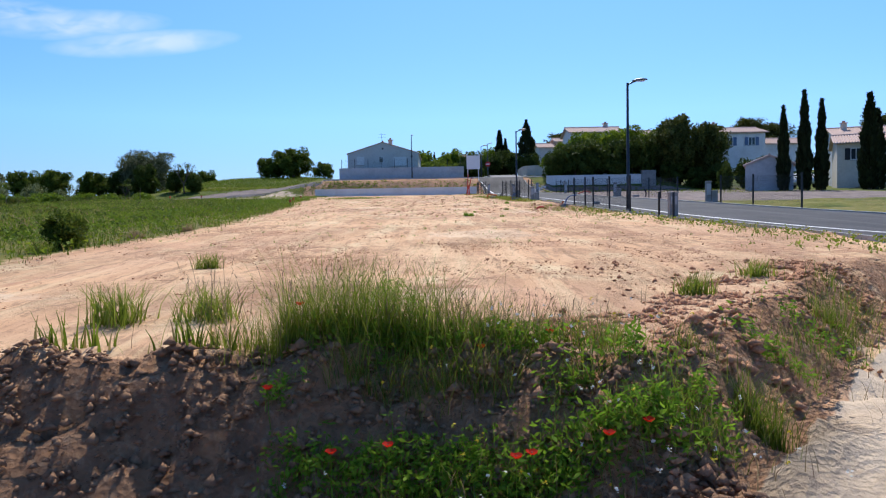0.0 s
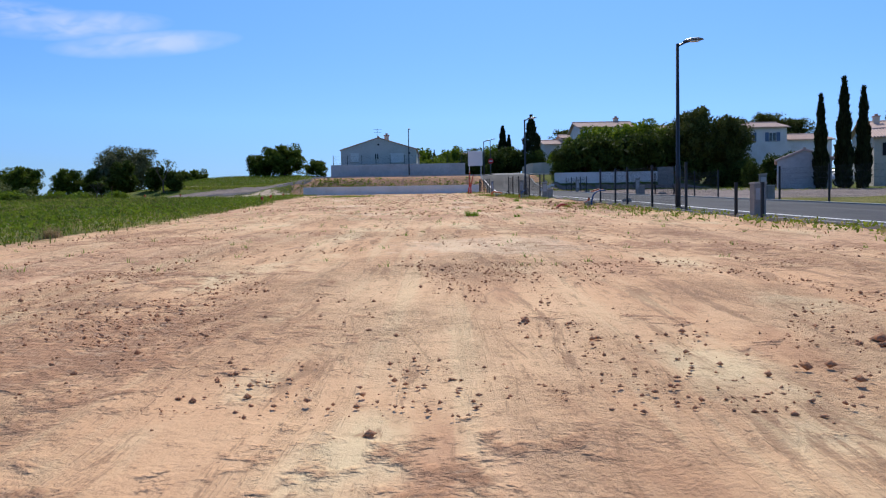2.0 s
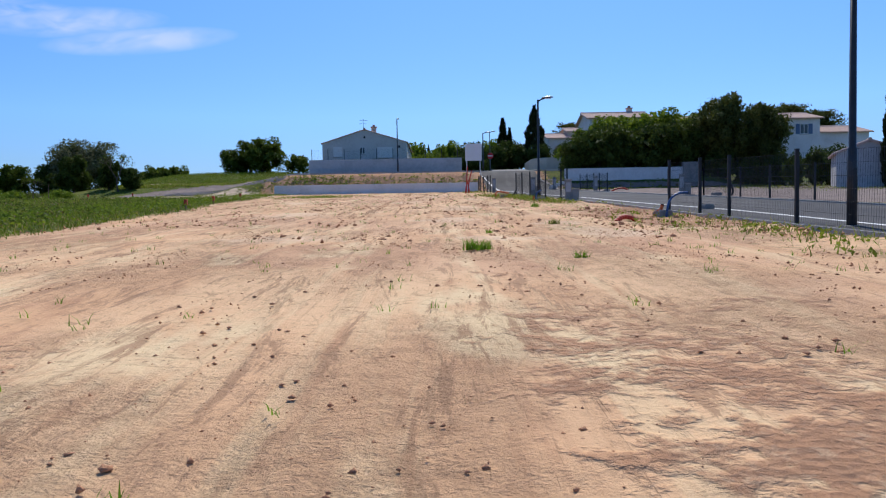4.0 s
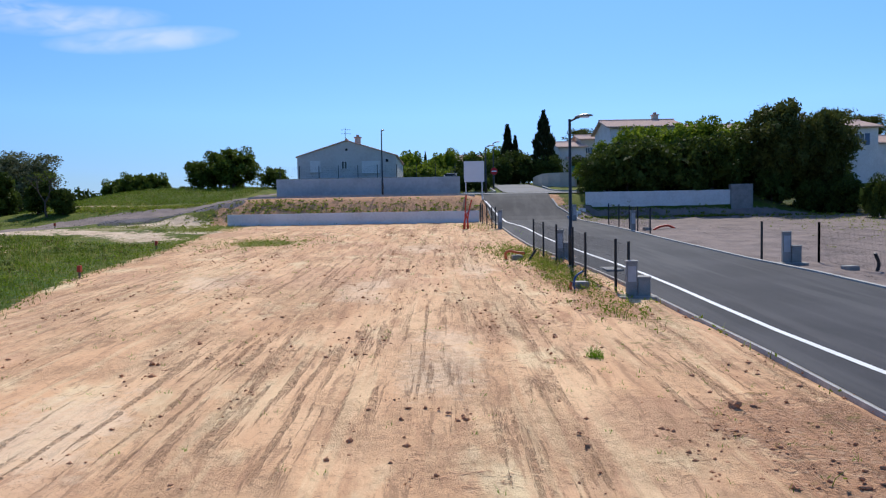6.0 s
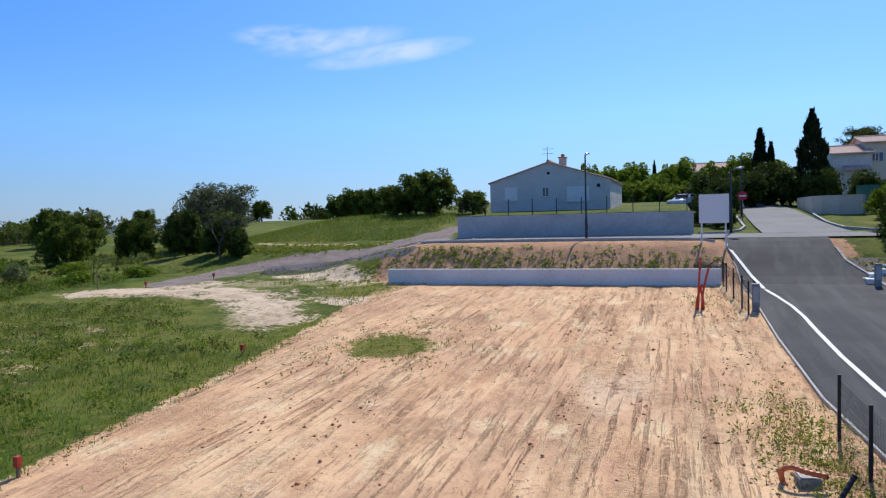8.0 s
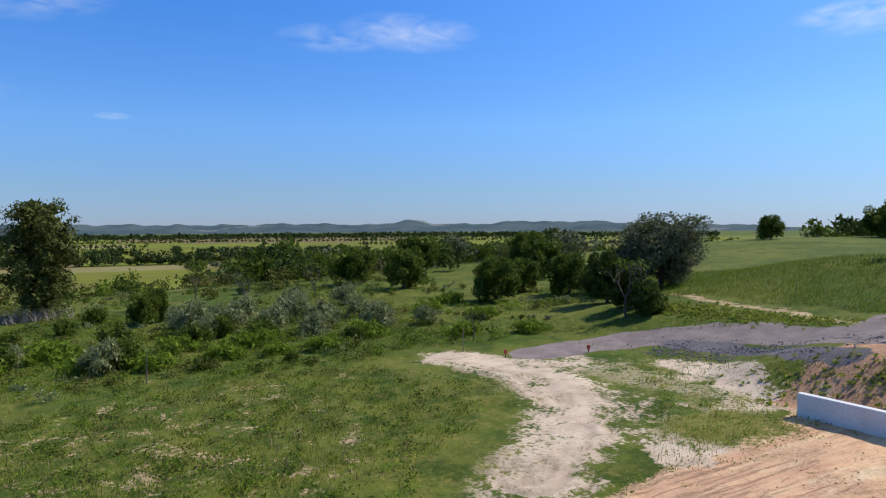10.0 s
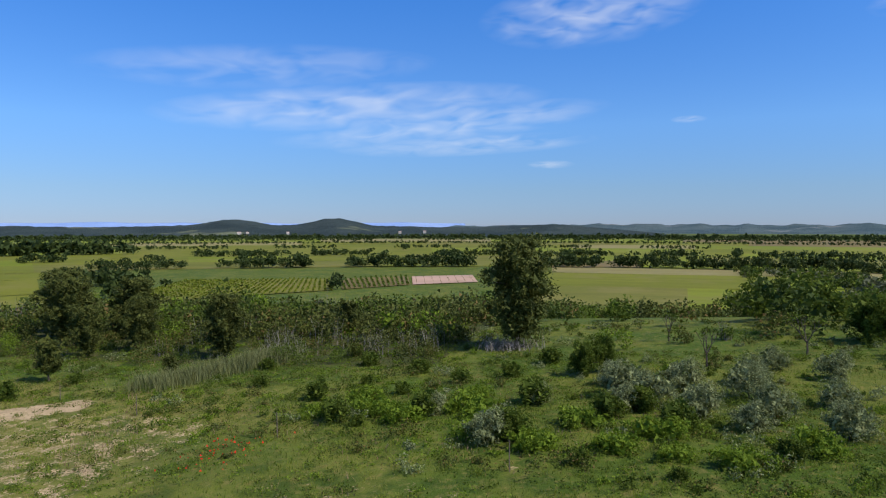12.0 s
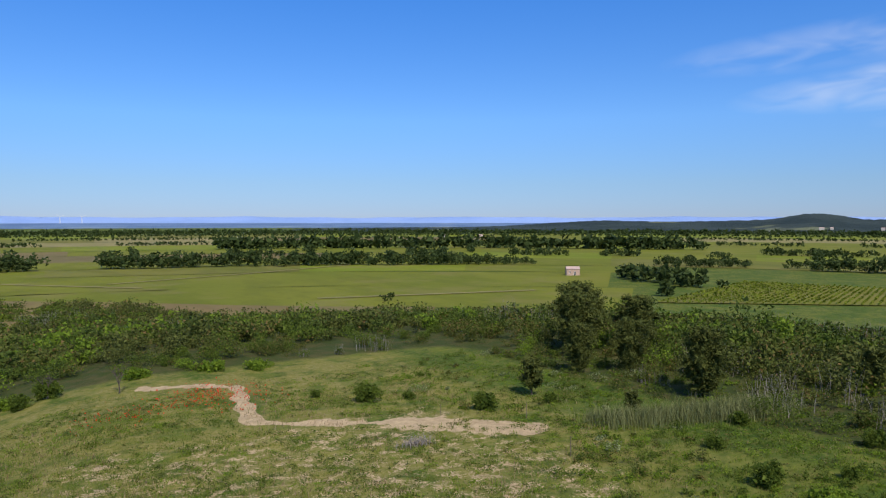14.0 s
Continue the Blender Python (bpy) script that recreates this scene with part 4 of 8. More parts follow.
strip("road_line", [(x - 0.065, y) for x, y in zip(line_x, line_y)], [(x + 0.065, y) for x, y in zip(line_x, line_y)], 0.037, M["paint"], "white painted edge line on asphalt", "road marking")
up_line = [(5.4, 67.5), (5.1, 69.8), (4.8, 72), (4.2, 74.3), (3.9, 75.3)]
strip("road_line_2", [(x - 0.075, y) for x, y in up_line], [(x + 0.075, y) for x, y in up_line], 0.045, M["paint"], "white painted line that meets the kerb", "road marking")
# turning loop marked on the upper street
loop = [(-8 + 2.2 * math.cos(a), 78.0 + 0.75 * math.sin(a)) for a in np.linspace(1.2, 5.3, 16)]
strip("road_line_3", loop, [(x + 0.1 * math.copysign(1, x + 8), y + 0.1 * math.copysign(1, y - 78)) for x, y in loop], 0.05, M["paint"], "white curved line on the upper street", "road marking")


def wall(name, x0, x1, y0, y1, z0, z1, mat, label, coping=0.0):
    w = tagged(new(name), label, "wall", kind="structure")
    part("wall_body", box(x0, x1, y0, y1, z0, z1, 0.012), mat, w)
    if coping:
        part("coping", box(x0 - 0.02, x1 + 0.02, y0 - coping, y1 + coping, z1, z1 + 0.05, 0.01), M["kerb"], w)
    return w


wall("wall_low", -12.9, 3.45, 70.95, 71.2, 3.6, 5.26, M["white_wall"], "low white rendered retaining wall at the end of the plot")
wall("wall_house", -11.6, 2.45, 79.25, 79.5, 5.6, 7.95, M["grey_wall"], "long grey block retaining wall before the house garden")
wall("wall_house_side", -11.6, -11.35, 79.5, 92, 6.2, 7.95, M["grey_wall"], "grey block side wall of the house garden")
# garden platform behind it
lawn = box(-11.34, 2.3, 79.5, 112, 5.5, 7.98)
for v in lawn.verts:
    if v.co.z > 7 and v.co.y > 100:
        v.co.z = 9.1
solid("garden", lawn, M["ground"], "raised garden lawn behind the grey wall", "garden", kind="structure")
rw = wall("wall_right", 11.0, 21.0, 74.0, 74.22, 4.4, 6.42, M["white_wall"], "long white rendered wall behind the gravel lot")
wall("wall_right_pier", 21.0, 22.5, 73.85, 74.3, 4.4, 6.8, M["concrete"], "weathered concrete pier at the end of the white wall")
for i, (x, dz) in enumerate(((10.55, 0.0), (10.1, -0.22), (9.75, -0.45), (9.5, -0.7))):
    solid("wall_step", box(x - 0.25, x + 0.22, 72.9 - 0.62 * i, 74.0 - 0.55 * i, 4.2, 5.3 + dz * 0.7, 0.01), M["white_wall"], "stepped end of the white wall", "wall", kind="structure")
corner = tagged(new("wall_corner"), "curved pale wall at the lane corner", "wall", kind="structure")
bm = bmesh.new()
pts = [(10.75, 100), (10.7, 96), (10.75, 93.5), (11.2, 92.4), (12.2, 91.8), (13.6, 91.6)]
ring = []
for x, y in pts:
    ring.append([bm.verts.new((x, y, 6.6)), bm.verts.new((x, y, 8.85)), bm.verts.new((x + 0.2, y + 0.14, 8.85)), bm.verts.new((x + 0.2, y + 0.14, 6.6))])
for a, b in zip(ring, ring[1:]):
    for i in range(4):
        bm.faces.new((a[i], b[i], b[(i + 1) % 4], a[(i + 1) % 4]))
bm.faces.new(ring[0])
bm.faces.new(ring[-1][::-1])
bmesh.ops.recalc_face_normals(bm, faces=bm.faces[:])
part("wall_body", bm, M["cream_wall"], corner)

# ---- houses ----
def gable_prism(bm, w, d, h0, h1, axis="y"):
    """House body: eaves at h0, ridge at h1 along y (gables face -y and +y)."""
    a = [bm.verts.new(p) for p in ((0, 0, -1.2), (w, 0, -1.2), (w, 0, h0), (w / 2, 0, h1), (0, 0, h0))]
    b = [bm.verts.new((v.co.x, d, v.co.z)) for v in a]
    bm.faces.new(a)
    bm.faces.new(b[::-1])
    for i in range(5):
        bm.faces.new((a[i], b[i], b[(i + 1) % 5], a[(i + 1) % 5]))
    bmesh.ops.recalc_face_normals(bm, faces=bm.faces[:])
    return bm


def tiled_slope(bm, p0, along_v, down_v, n_cols, length, run, thick=0.09):
    """A roof slope of half-round tile columns: p0 at the ridge, columns run down."""
    a, d = Vector(along_v).normalized(), Vector(down_v).normalized()
    up = a.cross(d)
    if up.z < 0:
        up = -up
    step = length / n_cols
    prof = [(0, 0.0), (0.2, 0.055), (0.4, 0.075), (0.6, 0.055), (0.8, 0.0)]
    cols = []
    for c in range(n_cols + 1):
        for t, h in prof:
            if c == n_cols and t > 0:
                break
            s = (c + t) * step
            if s > length + 1e-6:
                break
            cols.append((s, h))
    rows = max(2, int(run / 0.9))
    grid = []
    for r in range(rows + 1):
        q = run * r / rows
        grid.append([bm.verts.new(Vector(p0) + a * s + d * q + up * (thick + h)) for s, h in cols])
    for r in range(rows):
        for c in range(len(cols) - 1):
            bm.faces.new((grid[r][c], grid[r][c + 1], grid[r + 1][c + 1], grid[r + 1][c]))
    under = [[bm.verts.new(Vector(p0) + a * s + d * q) for s in (0, length)] for q in (0, run)]
    bm.faces.new((under[0][0], under[1][0], under[1][1], under[0][1]))
    low = [bm.verts.new(v.co) for v in grid[-1]]
    lowu = [bm.verts.new(v.co - up * 0.1) for v in grid[-1]]
    for c in range(len(cols) - 1):
        bm.faces.new((low[c], low[c + 1], lowu[c + 1], lowu[c]))
    for r, k in ((0, 0), (0, -1)):
        e = [grid[r2][k] for r2 in (0, rows)]
        u = under[0][0 if k == 0 else 1], under[1][0 if k == 0 else 1]
        bm.faces.new((e[0], e[1], u[1], u[0]))
    return bm


def opening(house, kind, x0, x1, z0, z1, y=0.0, shut=None, face="front"):
    """A window or door on the front (-y) or left (-x) face, with frame, pane, sill and shutters."""
    flip = face == "left"

    def b(u0, u1, v0, v1, d0, d1, bev=0.0):
        return box(d0, d1, u0, u1, v0, v1, bev) if flip else box(u0, u1, d0, d1, v0, v1, bev)

    name = "window" if kind != "door" else "door"
    fr = part(name, b(x0, x1, z0, z1, y - 0.015, y + 0.03), M["shutter"], house)
    t = 0.06
    part("pane", b(x0 + t, (x0 + x1) / 2 - t / 2, z0 + t, z1 - t, y - 0.022, y - 0.012), M["glass"], fr)
    part("pane", b((x0 + x1) / 2 + t / 2, x1 - t, z0 + t, z1 - t, y - 0.022, y - 0.012), M["glass"], fr)
    if kind != "door":
        part("sill", b(x0 - 0.06, x1 + 0.06, z0 - 0.07, z0, y - 0.08, y + 0.02), M["kerb"], fr)
    if shut == "closed":
        part("roller_shutter", b(x0, x1, z0, z1, y - 0.05, y - 0.024, 0.008), M["shutter"], fr)
    elif shut:
        w = (x1 - x0) * 0.5
        for u in (x0 - w - 0.02, x1 + 0.02):
            part("shutter", b(u, u + w, z0, z1, y - 0.06, y - 0.02, 0.006), M[shut], fr)
    return fr


def gable_house(name, label, m, w, d, h0, h1, wall_m, roof_m, over=0.35, thick=0.09):
    h = thing(name, label, "house", m)
    part("wall", gable_prism(bmesh.new(), w, d, h0, h1), wall_m, h)
    slope = math.hypot(w / 2, h1 - h0)
    dx, dz = (w / 2) / slope, (h1 - h0) / slope
    for s in (-1, 1):
        bm = tiled_slope(bmesh.new(), (w / 2, -over, h1), (0, 1, 0), (s * dx, 0, -dz), round((d + 2 * over) / 0.24), d + 2 * over, slope + over, thick)
        part("roof", bm, roof_m, h)
    part("ridge_cap", tube(bmesh.new(), [(w / 2, -over, h1 + 0.13), (w / 2, d + over, h1 + 0.13)], 0.11, 8), roof_m, h)
    return h


def chimney(h, x, y, z0, z1, s=0.55):
    c = part("chimney", box(x - s / 2, x + s / 2, y - s / 2, y + s / 2, z0, z1, 0.02), M["cream_wall"], h)
    part("chimney_cap", box(x - s / 2 - 0.08, x + s / 2 + 0.08, y - s / 2 - 0.08, y + s / 2 + 0.08, z1, z1 + 0.08, 0.01), M["tile"], c)
    part("chimney_pot", box(x - s / 4, x + s / 4, y - s / 4, y + s / 4, z1 + 0.08, z1 + 0.3, 0.02), M["tile"], c)


# the low house on its terrace
h1 = gable_house("house", "single-storey pale rendered gable house with chimney and antenna", pose(-11.9, 88.7, 7.95), 8.9, 11, 2.5, 3.88, M["house_wall"], M["tile"], 0.12, 0.02)
opening(h1, "window", 1.15, 2.1, 1.1, 2.15, 0, "closed")
opening(h1, "window", 3.95, 4.5, 1.35, 2.1, 0)
opening(h1, "window", 5.8, 7.4, 0.95, 2.05, 0, "closed")
part("vent", box(7.95, 8.2, -0.03, 0.02, 1.95, 2.2, 0.01), M["dark"], h1)
part("vent", tube(bmesh.new(), [(4.45, -0.02, 3.1), (4.45, 0.02, 3.1)], 0.12, 10), M["dark"], h1)
chimney(h1, 5.35, 1.2, 3.2, 4.25, 0.5)
an = part("antenna", tube(bmesh.new(), [(4.3, 0.6, 3.7), (4.3, 0.6, 5.1)], 0.02, 6), M["steel_dark"], h1)
for k, z in enumerate((4.95, 4.6)):
    part("antenna_boom", tube(bmesh.new(), [(3.9, 0.6, z), (4.8, 0.6, z)], 0.012, 5), M["steel_dark"], an)
    for i in range(6):
        part("antenna_rod", tube(bmesh.new(), [(3.95 + 0.15 * i, 0.45, z), (3.95 + 0.15 * i, 0.75, z)], 0.008, 4), M["steel_dark"], an)

# two-storey white house with its long roof towards the street
def ridge_x_house(name, label, m, w, d, h0, h1, wall_m, roof_m, over=0.35):
    """Ridge along x: gables at both ends."""
    h = thing(name, label, "house", m)
    bm = bmesh.new()
    a = [bm.verts.new(p) for p in ((0, 0, -1.6), (0, d, -1.6), (0, d, h0), (0, d / 2, h1), (0, 0, h0))]
    b = [bm.verts.new((w, v.co.y, v.co.z)) for v in a]
    bm.faces.new(a)
    bm.faces.new(b[::-1])
    for i in range(5):
        bm.faces.new((a[i], b[i], b[(i + 1) % 5], a[(i + 1) % 5]))
    bmesh.ops.recalc_face_normals(bm, faces=bm.faces[:])
    part("wall", bm, wall_m, h)
    slope = math.hypot(d / 2, h1 - h0)
    dy, dz = (d / 2) / slope, (h1 - h0) / slope
    for s in (-1, 1):
        part("roof", tiled_slope(bmesh.new(), (-over, d / 2, h1), (1, 0, 0), (0, s * dy, -dz), round((w + 2 * over) / 0.24), w + 2 * over, slope + over), roof_m, h)
    part("ridge_cap", tube(bmesh.new(), [(-over, d / 2, h1 + 0.13), (w + over, d / 2, h1 + 0.13)], 0.11, 8), roof_m, h)
    return h


h2 = ridge_x_house("house", "two-storey white rendered house with pink tile roof", pose(16.7, 90.5, 8.0), 6.6, 6.5, 4.85, 5.75, M["white_wall"], M["tile_pale"])
chimney(h2, 5.2, 3.6, 5.2, 6.35)
opening(h2, "window", 2.2, 3.2, 3.2, 4.3, 0, "blue_shutter")
h3 = ridge_x_house("house", "white rendered house with pale tile roof behind trees", pose(23.3, 92, 8.0), 7.0, 7, 4.5, 5.4, M["white_wall"], M["tile_pale"])
opening(h3, "window", 2.2, 3.2, 2.9, 4.0, 0, "blue_shutter")
h4 = ridge_x_house("house", "white two-storey house with two blue-shuttered windows", pose(35.9, 91.5, 8.2), 6.2, 7, 4.4, 5.3, M["white_wall"], M["tile_pale"])
opening(h4, "window", 1.1, 2.0, 2.7, 3.8, 0, "blue_shutter")
opening(h4, "window", 4.0, 4.9, 2.7, 3.8, 0, "blue_shutter")
chimney(h4, 0.6, 3.0, 4.8, 5.9)
h5 = ridge_x_house("house", "white house wing with low pale tile roof", pose(42.4, 93, 8.0), 6, 6.5, 3.2, 4.1, M["white_wall"], M["tile_pale"])
# houses among the trees up the lane
h6 = ridge_x_house("house", "pale house with tiled porch up the lane", pose(15.5, 111.5, 9.2), 3.2, 6, 3.9, 4.7, M["house_wall"], M["tile_pale"])
part("porch_roof", tiled_slope(bmesh.new(), (0.8, -0.1, 2.6), (1, 0, 0), (0, -1, -0.35), 9, 2.2, 1.3), M["tile_pale"], h6)
for x in (0.9, 2.9):
    part("porch_post", box(x - 0.08, x + 0.08, -1.2, -1.04, -0.2, 2.1), M["house_wall"], h6)
opening(h6, "door", 1.5, 2.4, -0.2, 1.9, 0)
h7 = ridge_x_house("house", "tall cream house end beside the lane", pose(18.4, 112.5, 9.2), 3.4, 6, 4.9, 5.6, M["cream_wall"], M["tile_pale"])
opening(h7, "window", 0.5, 1.1, 3.1, 3.9, 0, "blue_shutter")
h8 = ridge_x_house("house", "far low house with tiled roof", pose(1.0, 135, 10.2), 13, 8, 3.1, 4.3, M["house_wall"], M["tile_pale"])
opening(h8, "window", 3, 4, 1.2, 2.3, 0, "blue_shutter")
# houses beyond the cypresses
h9 = ridge_x_house("house", "cream two-storey house with pink roof and balcony", pose(37.4, 66.5, 4.2, 0, 0, -26), 8.5, 8, 4.3, 5.3, M["cream_wall"], M["tile_pale"])
opening(h9, "window", 1.1, 2.0, 2.7, 3.8, 0, "dark")
opening(h9, "window", 4.4, 5.4, 2.7, 3.8, 0, "dark")
opening(h9, "door", 2.6, 4.0, 0.1, 2.2, 0)
bal = part("balcony", box(1.8, 6.6, -1.3, 0, 0.2, 0.34, 0.01), M["white_wall"], h9)
for i in range(13):
    part("baluster", box(1.85 + 0.38 * i, 1.95 + 0.38 * i, -1.28, -1.2, 0.34, 1.15), M["shutter"], bal)
part("balcony_rail", box(1.8, 6.6, -1.3, -1.18, 1.15, 1.24), M["shutter"], bal)
h10 = ridge_x_house("house", "pale house with pink tile roof on the hill", pose(41.5, 74, 5.0, 0, 0, -20), 9, 8, 5.0, 6.1, M["white_wall"], M["tile_pale"])
chimney(h10, 1.2, 3.0, 5.2, 6.6)
h11 = gable_house("shed", "windowless grey rendered garden shed with gable", pose(25.3, 58.6, 4.0, 0, 0, -25), 3.6, 4, 2.0, 2.7, M["grey_wall"], M["tile_pale"], 0.15)
tagged(h11, category="shed")
# ---- street furniture, fences, utilities ----
def street_lamp(x, y, high, turn=0.0, label="dark steel street lamp with flat curved head"):
    z = ground_z(x, y)
    L = thing("street_lamp", label, "street lamp", pose(x, y, z, 0, 0, turn), "street lamps")
    part("base_plate", box(-0.15, 0.15, -0.15, 0.15, -0.05, 0.03, 0.008), M["concrete"], L)
    part("pole", tube(bmesh.new(), [(0, 0, -0.1), (0, 0, 1.2), (0, 0, 1.22), (0, 0, high)], [0.075, 0.07, 0.055, 0.042], 12), M["pole"], L, smooth_faces=True)
    part("pole_door", box(-0.03, 0.03, -0.08, -0.066, 0.5, 0.9, 0.004), M["steel_dark"], L)
    arm = part("arm", tube(bmesh.new(), [(0, 0, high - 0.06), (0.12, 0, high - 0.01), (0.2, 0, high + 0.03), (0.3, 0, high + 0.05)], [0.03, 0.03, 0.028, 0.028], 8), M["pole"], L)
    bm = bmesh.new()
    prof = [(0.16, 0.03, 0.02), (0.22, 0.06, 0.045), (0.36, 0.11, 0.06), (0.55, 0.115, 0.055), (0.68, 0.08, 0.035), (0.72, 0.03, 0.015)]
    rings = []
    for px, w, t in prof:
        c = high + 0.06 + 0.05 * math.sin((px - 0.16) * 3.6)
        rings.append([bm.verts.new((px, w * math.cos(q), c + t * max(-0.4, math.sin(q)))) for q in (math.tau * j / 10 for j in range(10))])
    for a, b in zip(rings, rings[1:]):
        for j in range(10):
            bm.faces.new((a[j], a[(j + 1) % 10], b[(j + 1) % 10], b[j]))
    bm.faces.new(rings[0][::-1])
    bm.faces.new(rings[-1])
    bmesh.ops.recalc_face_normals(bm, faces=bm.faces[:])
    head = part("lamp_head", bm, M["lamp_head"], L, "grey cast lamp head", True)
    part("lens", box(0.34, 0.6, -0.08, 0.08, high + 0.05, high + 0.07, 0.005), M["sign_white"], head)
    return L


street_lamp(6.7, 25.3, 4.55)
street_lamp(5.0, 47.2, 4.52)
street_lamp(4.45, 79.6, 3.55, 0, "dark street lamp beside the hoarding at the junction")
street_lamp(6.0, 92.4, 4.3, 20, "street lamp at the foot of the lane")
street_lamp(-3.3, 77.0, 4.75, 82, "dark street lamp before the grey wall")


def panel(w, h, pitch=0.055):
    """A welded wire panel."""
    bm = bmesh.new()
    n = int(w / pitch)
    for i in range(n + 1):
        x = w * i / n
        bx(bm, x - 0.0012, x + 0.0012, -0.0012, 0.0012, 0, h)
    for j in range(7):
        z = h * j / 6
        bx(bm, 0, w, -0.002, 0.002, z - 0.002, z + 0.002)
    return bm


def fence(points, label, high=1.22, mesh=True, below=0.0):
    F = thing("fence", label, "fence", None, "wire fences")
    rot = 0
    for i, (x, y) in enumerate(points):
        z = ground_z(x, y) - below
        p = part("post", box(-0.03, 0.03, -0.022, 0.022, -0.3, high, 0.004), M["steel_dark"], F)
        p.location = (x, y, z)
        part("post_cap", box(-0.033, 0.033, -0.025, 0.025, high, high + 0.015), M["dark"], p)
        if mesh and i + 1 < len(points):
            x1, y1 = points[i + 1]
            d = math.hypot(x1 - x, y1 - y)
            q = part("wire_panel", panel(d - 0.06, high - 0.12), M["steel_dark"], F, "dark welded wire mesh")
            tagged(q, kind="stuff")
            q.matrix_basis = Matrix.Translation((x, y, z + 0.06)) @ Matrix.Rotation(math.atan2(y1 - y, x1 - x), 4, "Z") @ Matrix.Shear("XZ", 4, (0, 0)) @ Matrix.Translation((0.03, 0, 0))
            q.rotation_euler.y = -math.atan2(ground_z(x1, y1) - ground_z(x, y), d)
    return F


fence([(6.42, 19.5), (6.36, 20.6)], "two short dark posts beside a concrete pedestal", 0.7, False)
fence([(6.2, 23.2), (6.16, 25.9), (6.1, 28.4), (6.08, 29.9), (5.9, 31.4)], "dark steel posts with wire mesh beside the street")
fence([(5.3, 41.6), (5.2, 42.4), (4.92, 44.6), (4.95, 46.6), (4.7, 48.1), (4.5, 49.6), (4.4, 51.4)], "dark fence posts and mesh along bare ground")
fence([(3.95, 63.8), (3.85, 65.2), (3.7, 67.3), (3.55, 69.2), (3.5, 70.6)], "short dark wire fence near the low wall")
fence([(12.6, 47.0), (11.25, 47.9)], "two dark posts at the gravel lot", 1.22, False)
fence([(11.1, 59.4), (11.0, 61.2), (10.95, 62.6), (10.9, 64.6), (10.8, 66.6)], "dark posts with mesh beside the gravel lot")
fence([(12.4, 37.0), (12.6, 40.5), (12.8, 43.5), (12.6, 47.0)], "dark wire fence round the gravel lot")
fence([(12.3, 24.0), (12.4, 28.0), (12.5, 31.5)], "dark wire fence across the street")
G2 = thing("fence", "grey garden fence on top of the house wall", "fence", None, "wire fences")
for i in range(10):
    x = -11.4 + 1.5 * i
    p = part("post", box(-0.025, 0.025, -0.025, 0.025, 0, 1.0), M["steel_dark"], G2)
    p.location = (x, 79.7, 7.98)
    if i < 9:
        q = part("wire_panel", panel(1.44, 0.85, 0.12), M["steel_dark"], G2, "thin wire mesh")
        tagged(q, kind="stuff")
        q.location = (x + 0.03, 79.7, 8.03)
# thin posts in the meadow
for x, y, h in ((-33.2, 53.3, 1.3), (-29.3, 67.9, 1.25), (-36.6, 40.6, 1.3), (-39.8, 29.4, 1.25), (-43.0, 20.6, 1.2), (-38.0, 16.8, 0.9)):
    z = ground_z(x, y)
    bm = tube(bmesh.new(), [(x, y, z - 0.2), (x + 0.02, y, z + h * 0.6), (x + 0.05, y + 0.01, z + h)], [0.028, 0.024, 0.018], 6)
    solid("fence_stake", bm, M["wood"], "thin dark wooden stake in the meadow", "stake", "meadow stakes")


def pedestal(x, y, turn=0, low=True, high=0.95, label="grey concrete meter pedestal with lower box"):
    T = thing("meter_pedestal", label, "utility box", pose(x, y, ground_z(x, y), 0, 0, turn), "meter pedestals")
    b = part("tall_box", box(-0.12, 0.12, -0.11, 0.11, -0.1, high, 0.012), M["concrete"], T)
    part("cap", box(-0.135, 0.135, -0.125, 0.125, high, high + 0.03, 0.006), M["kerb"], b)
    part("door", box(-0.09, 0.09, -0.122, -0.108, 0.35, high - 0.1, 0.004), M["grey_wall"], b)
    if low:
        c = part("low_box", box(0.13, 0.40, -0.13, 0.13, -0.1, high * 0.55, 0.012), M["concrete"], T)
        part("lid", box(0.115, 0.415, -0.145, 0.145, high * 0.55, high * 0.55 + 0.03, 0.006), M["kerb"], c)
        part("slab", box(-0.3, 0.55, -0.35, 0.25, -0.06, 0.03, 0.008), M["concrete"], T)
    return T


pedestal(5.0, 49.3, 0)
pedestal(5.3, 41.35, -8, True, 0.8)
pedestal(4.25, 64.5, 0, False, 1.0, "narrow grey concrete meter pedestal")
pedestal(6.6, 20.1, 0, False, 0.68, "narrow grey concrete meter pedestal")
pedestal(11.55, 46.9, -15)
pedestal(10.75, 61.2, 0, False, 1.0, "narrow grey concrete meter pedestal")
pedestal(9.55, 70.6, 0, False, 1.0, "narrow grey concrete meter pedestal")
pedestal(12.2, 32.2, -10)


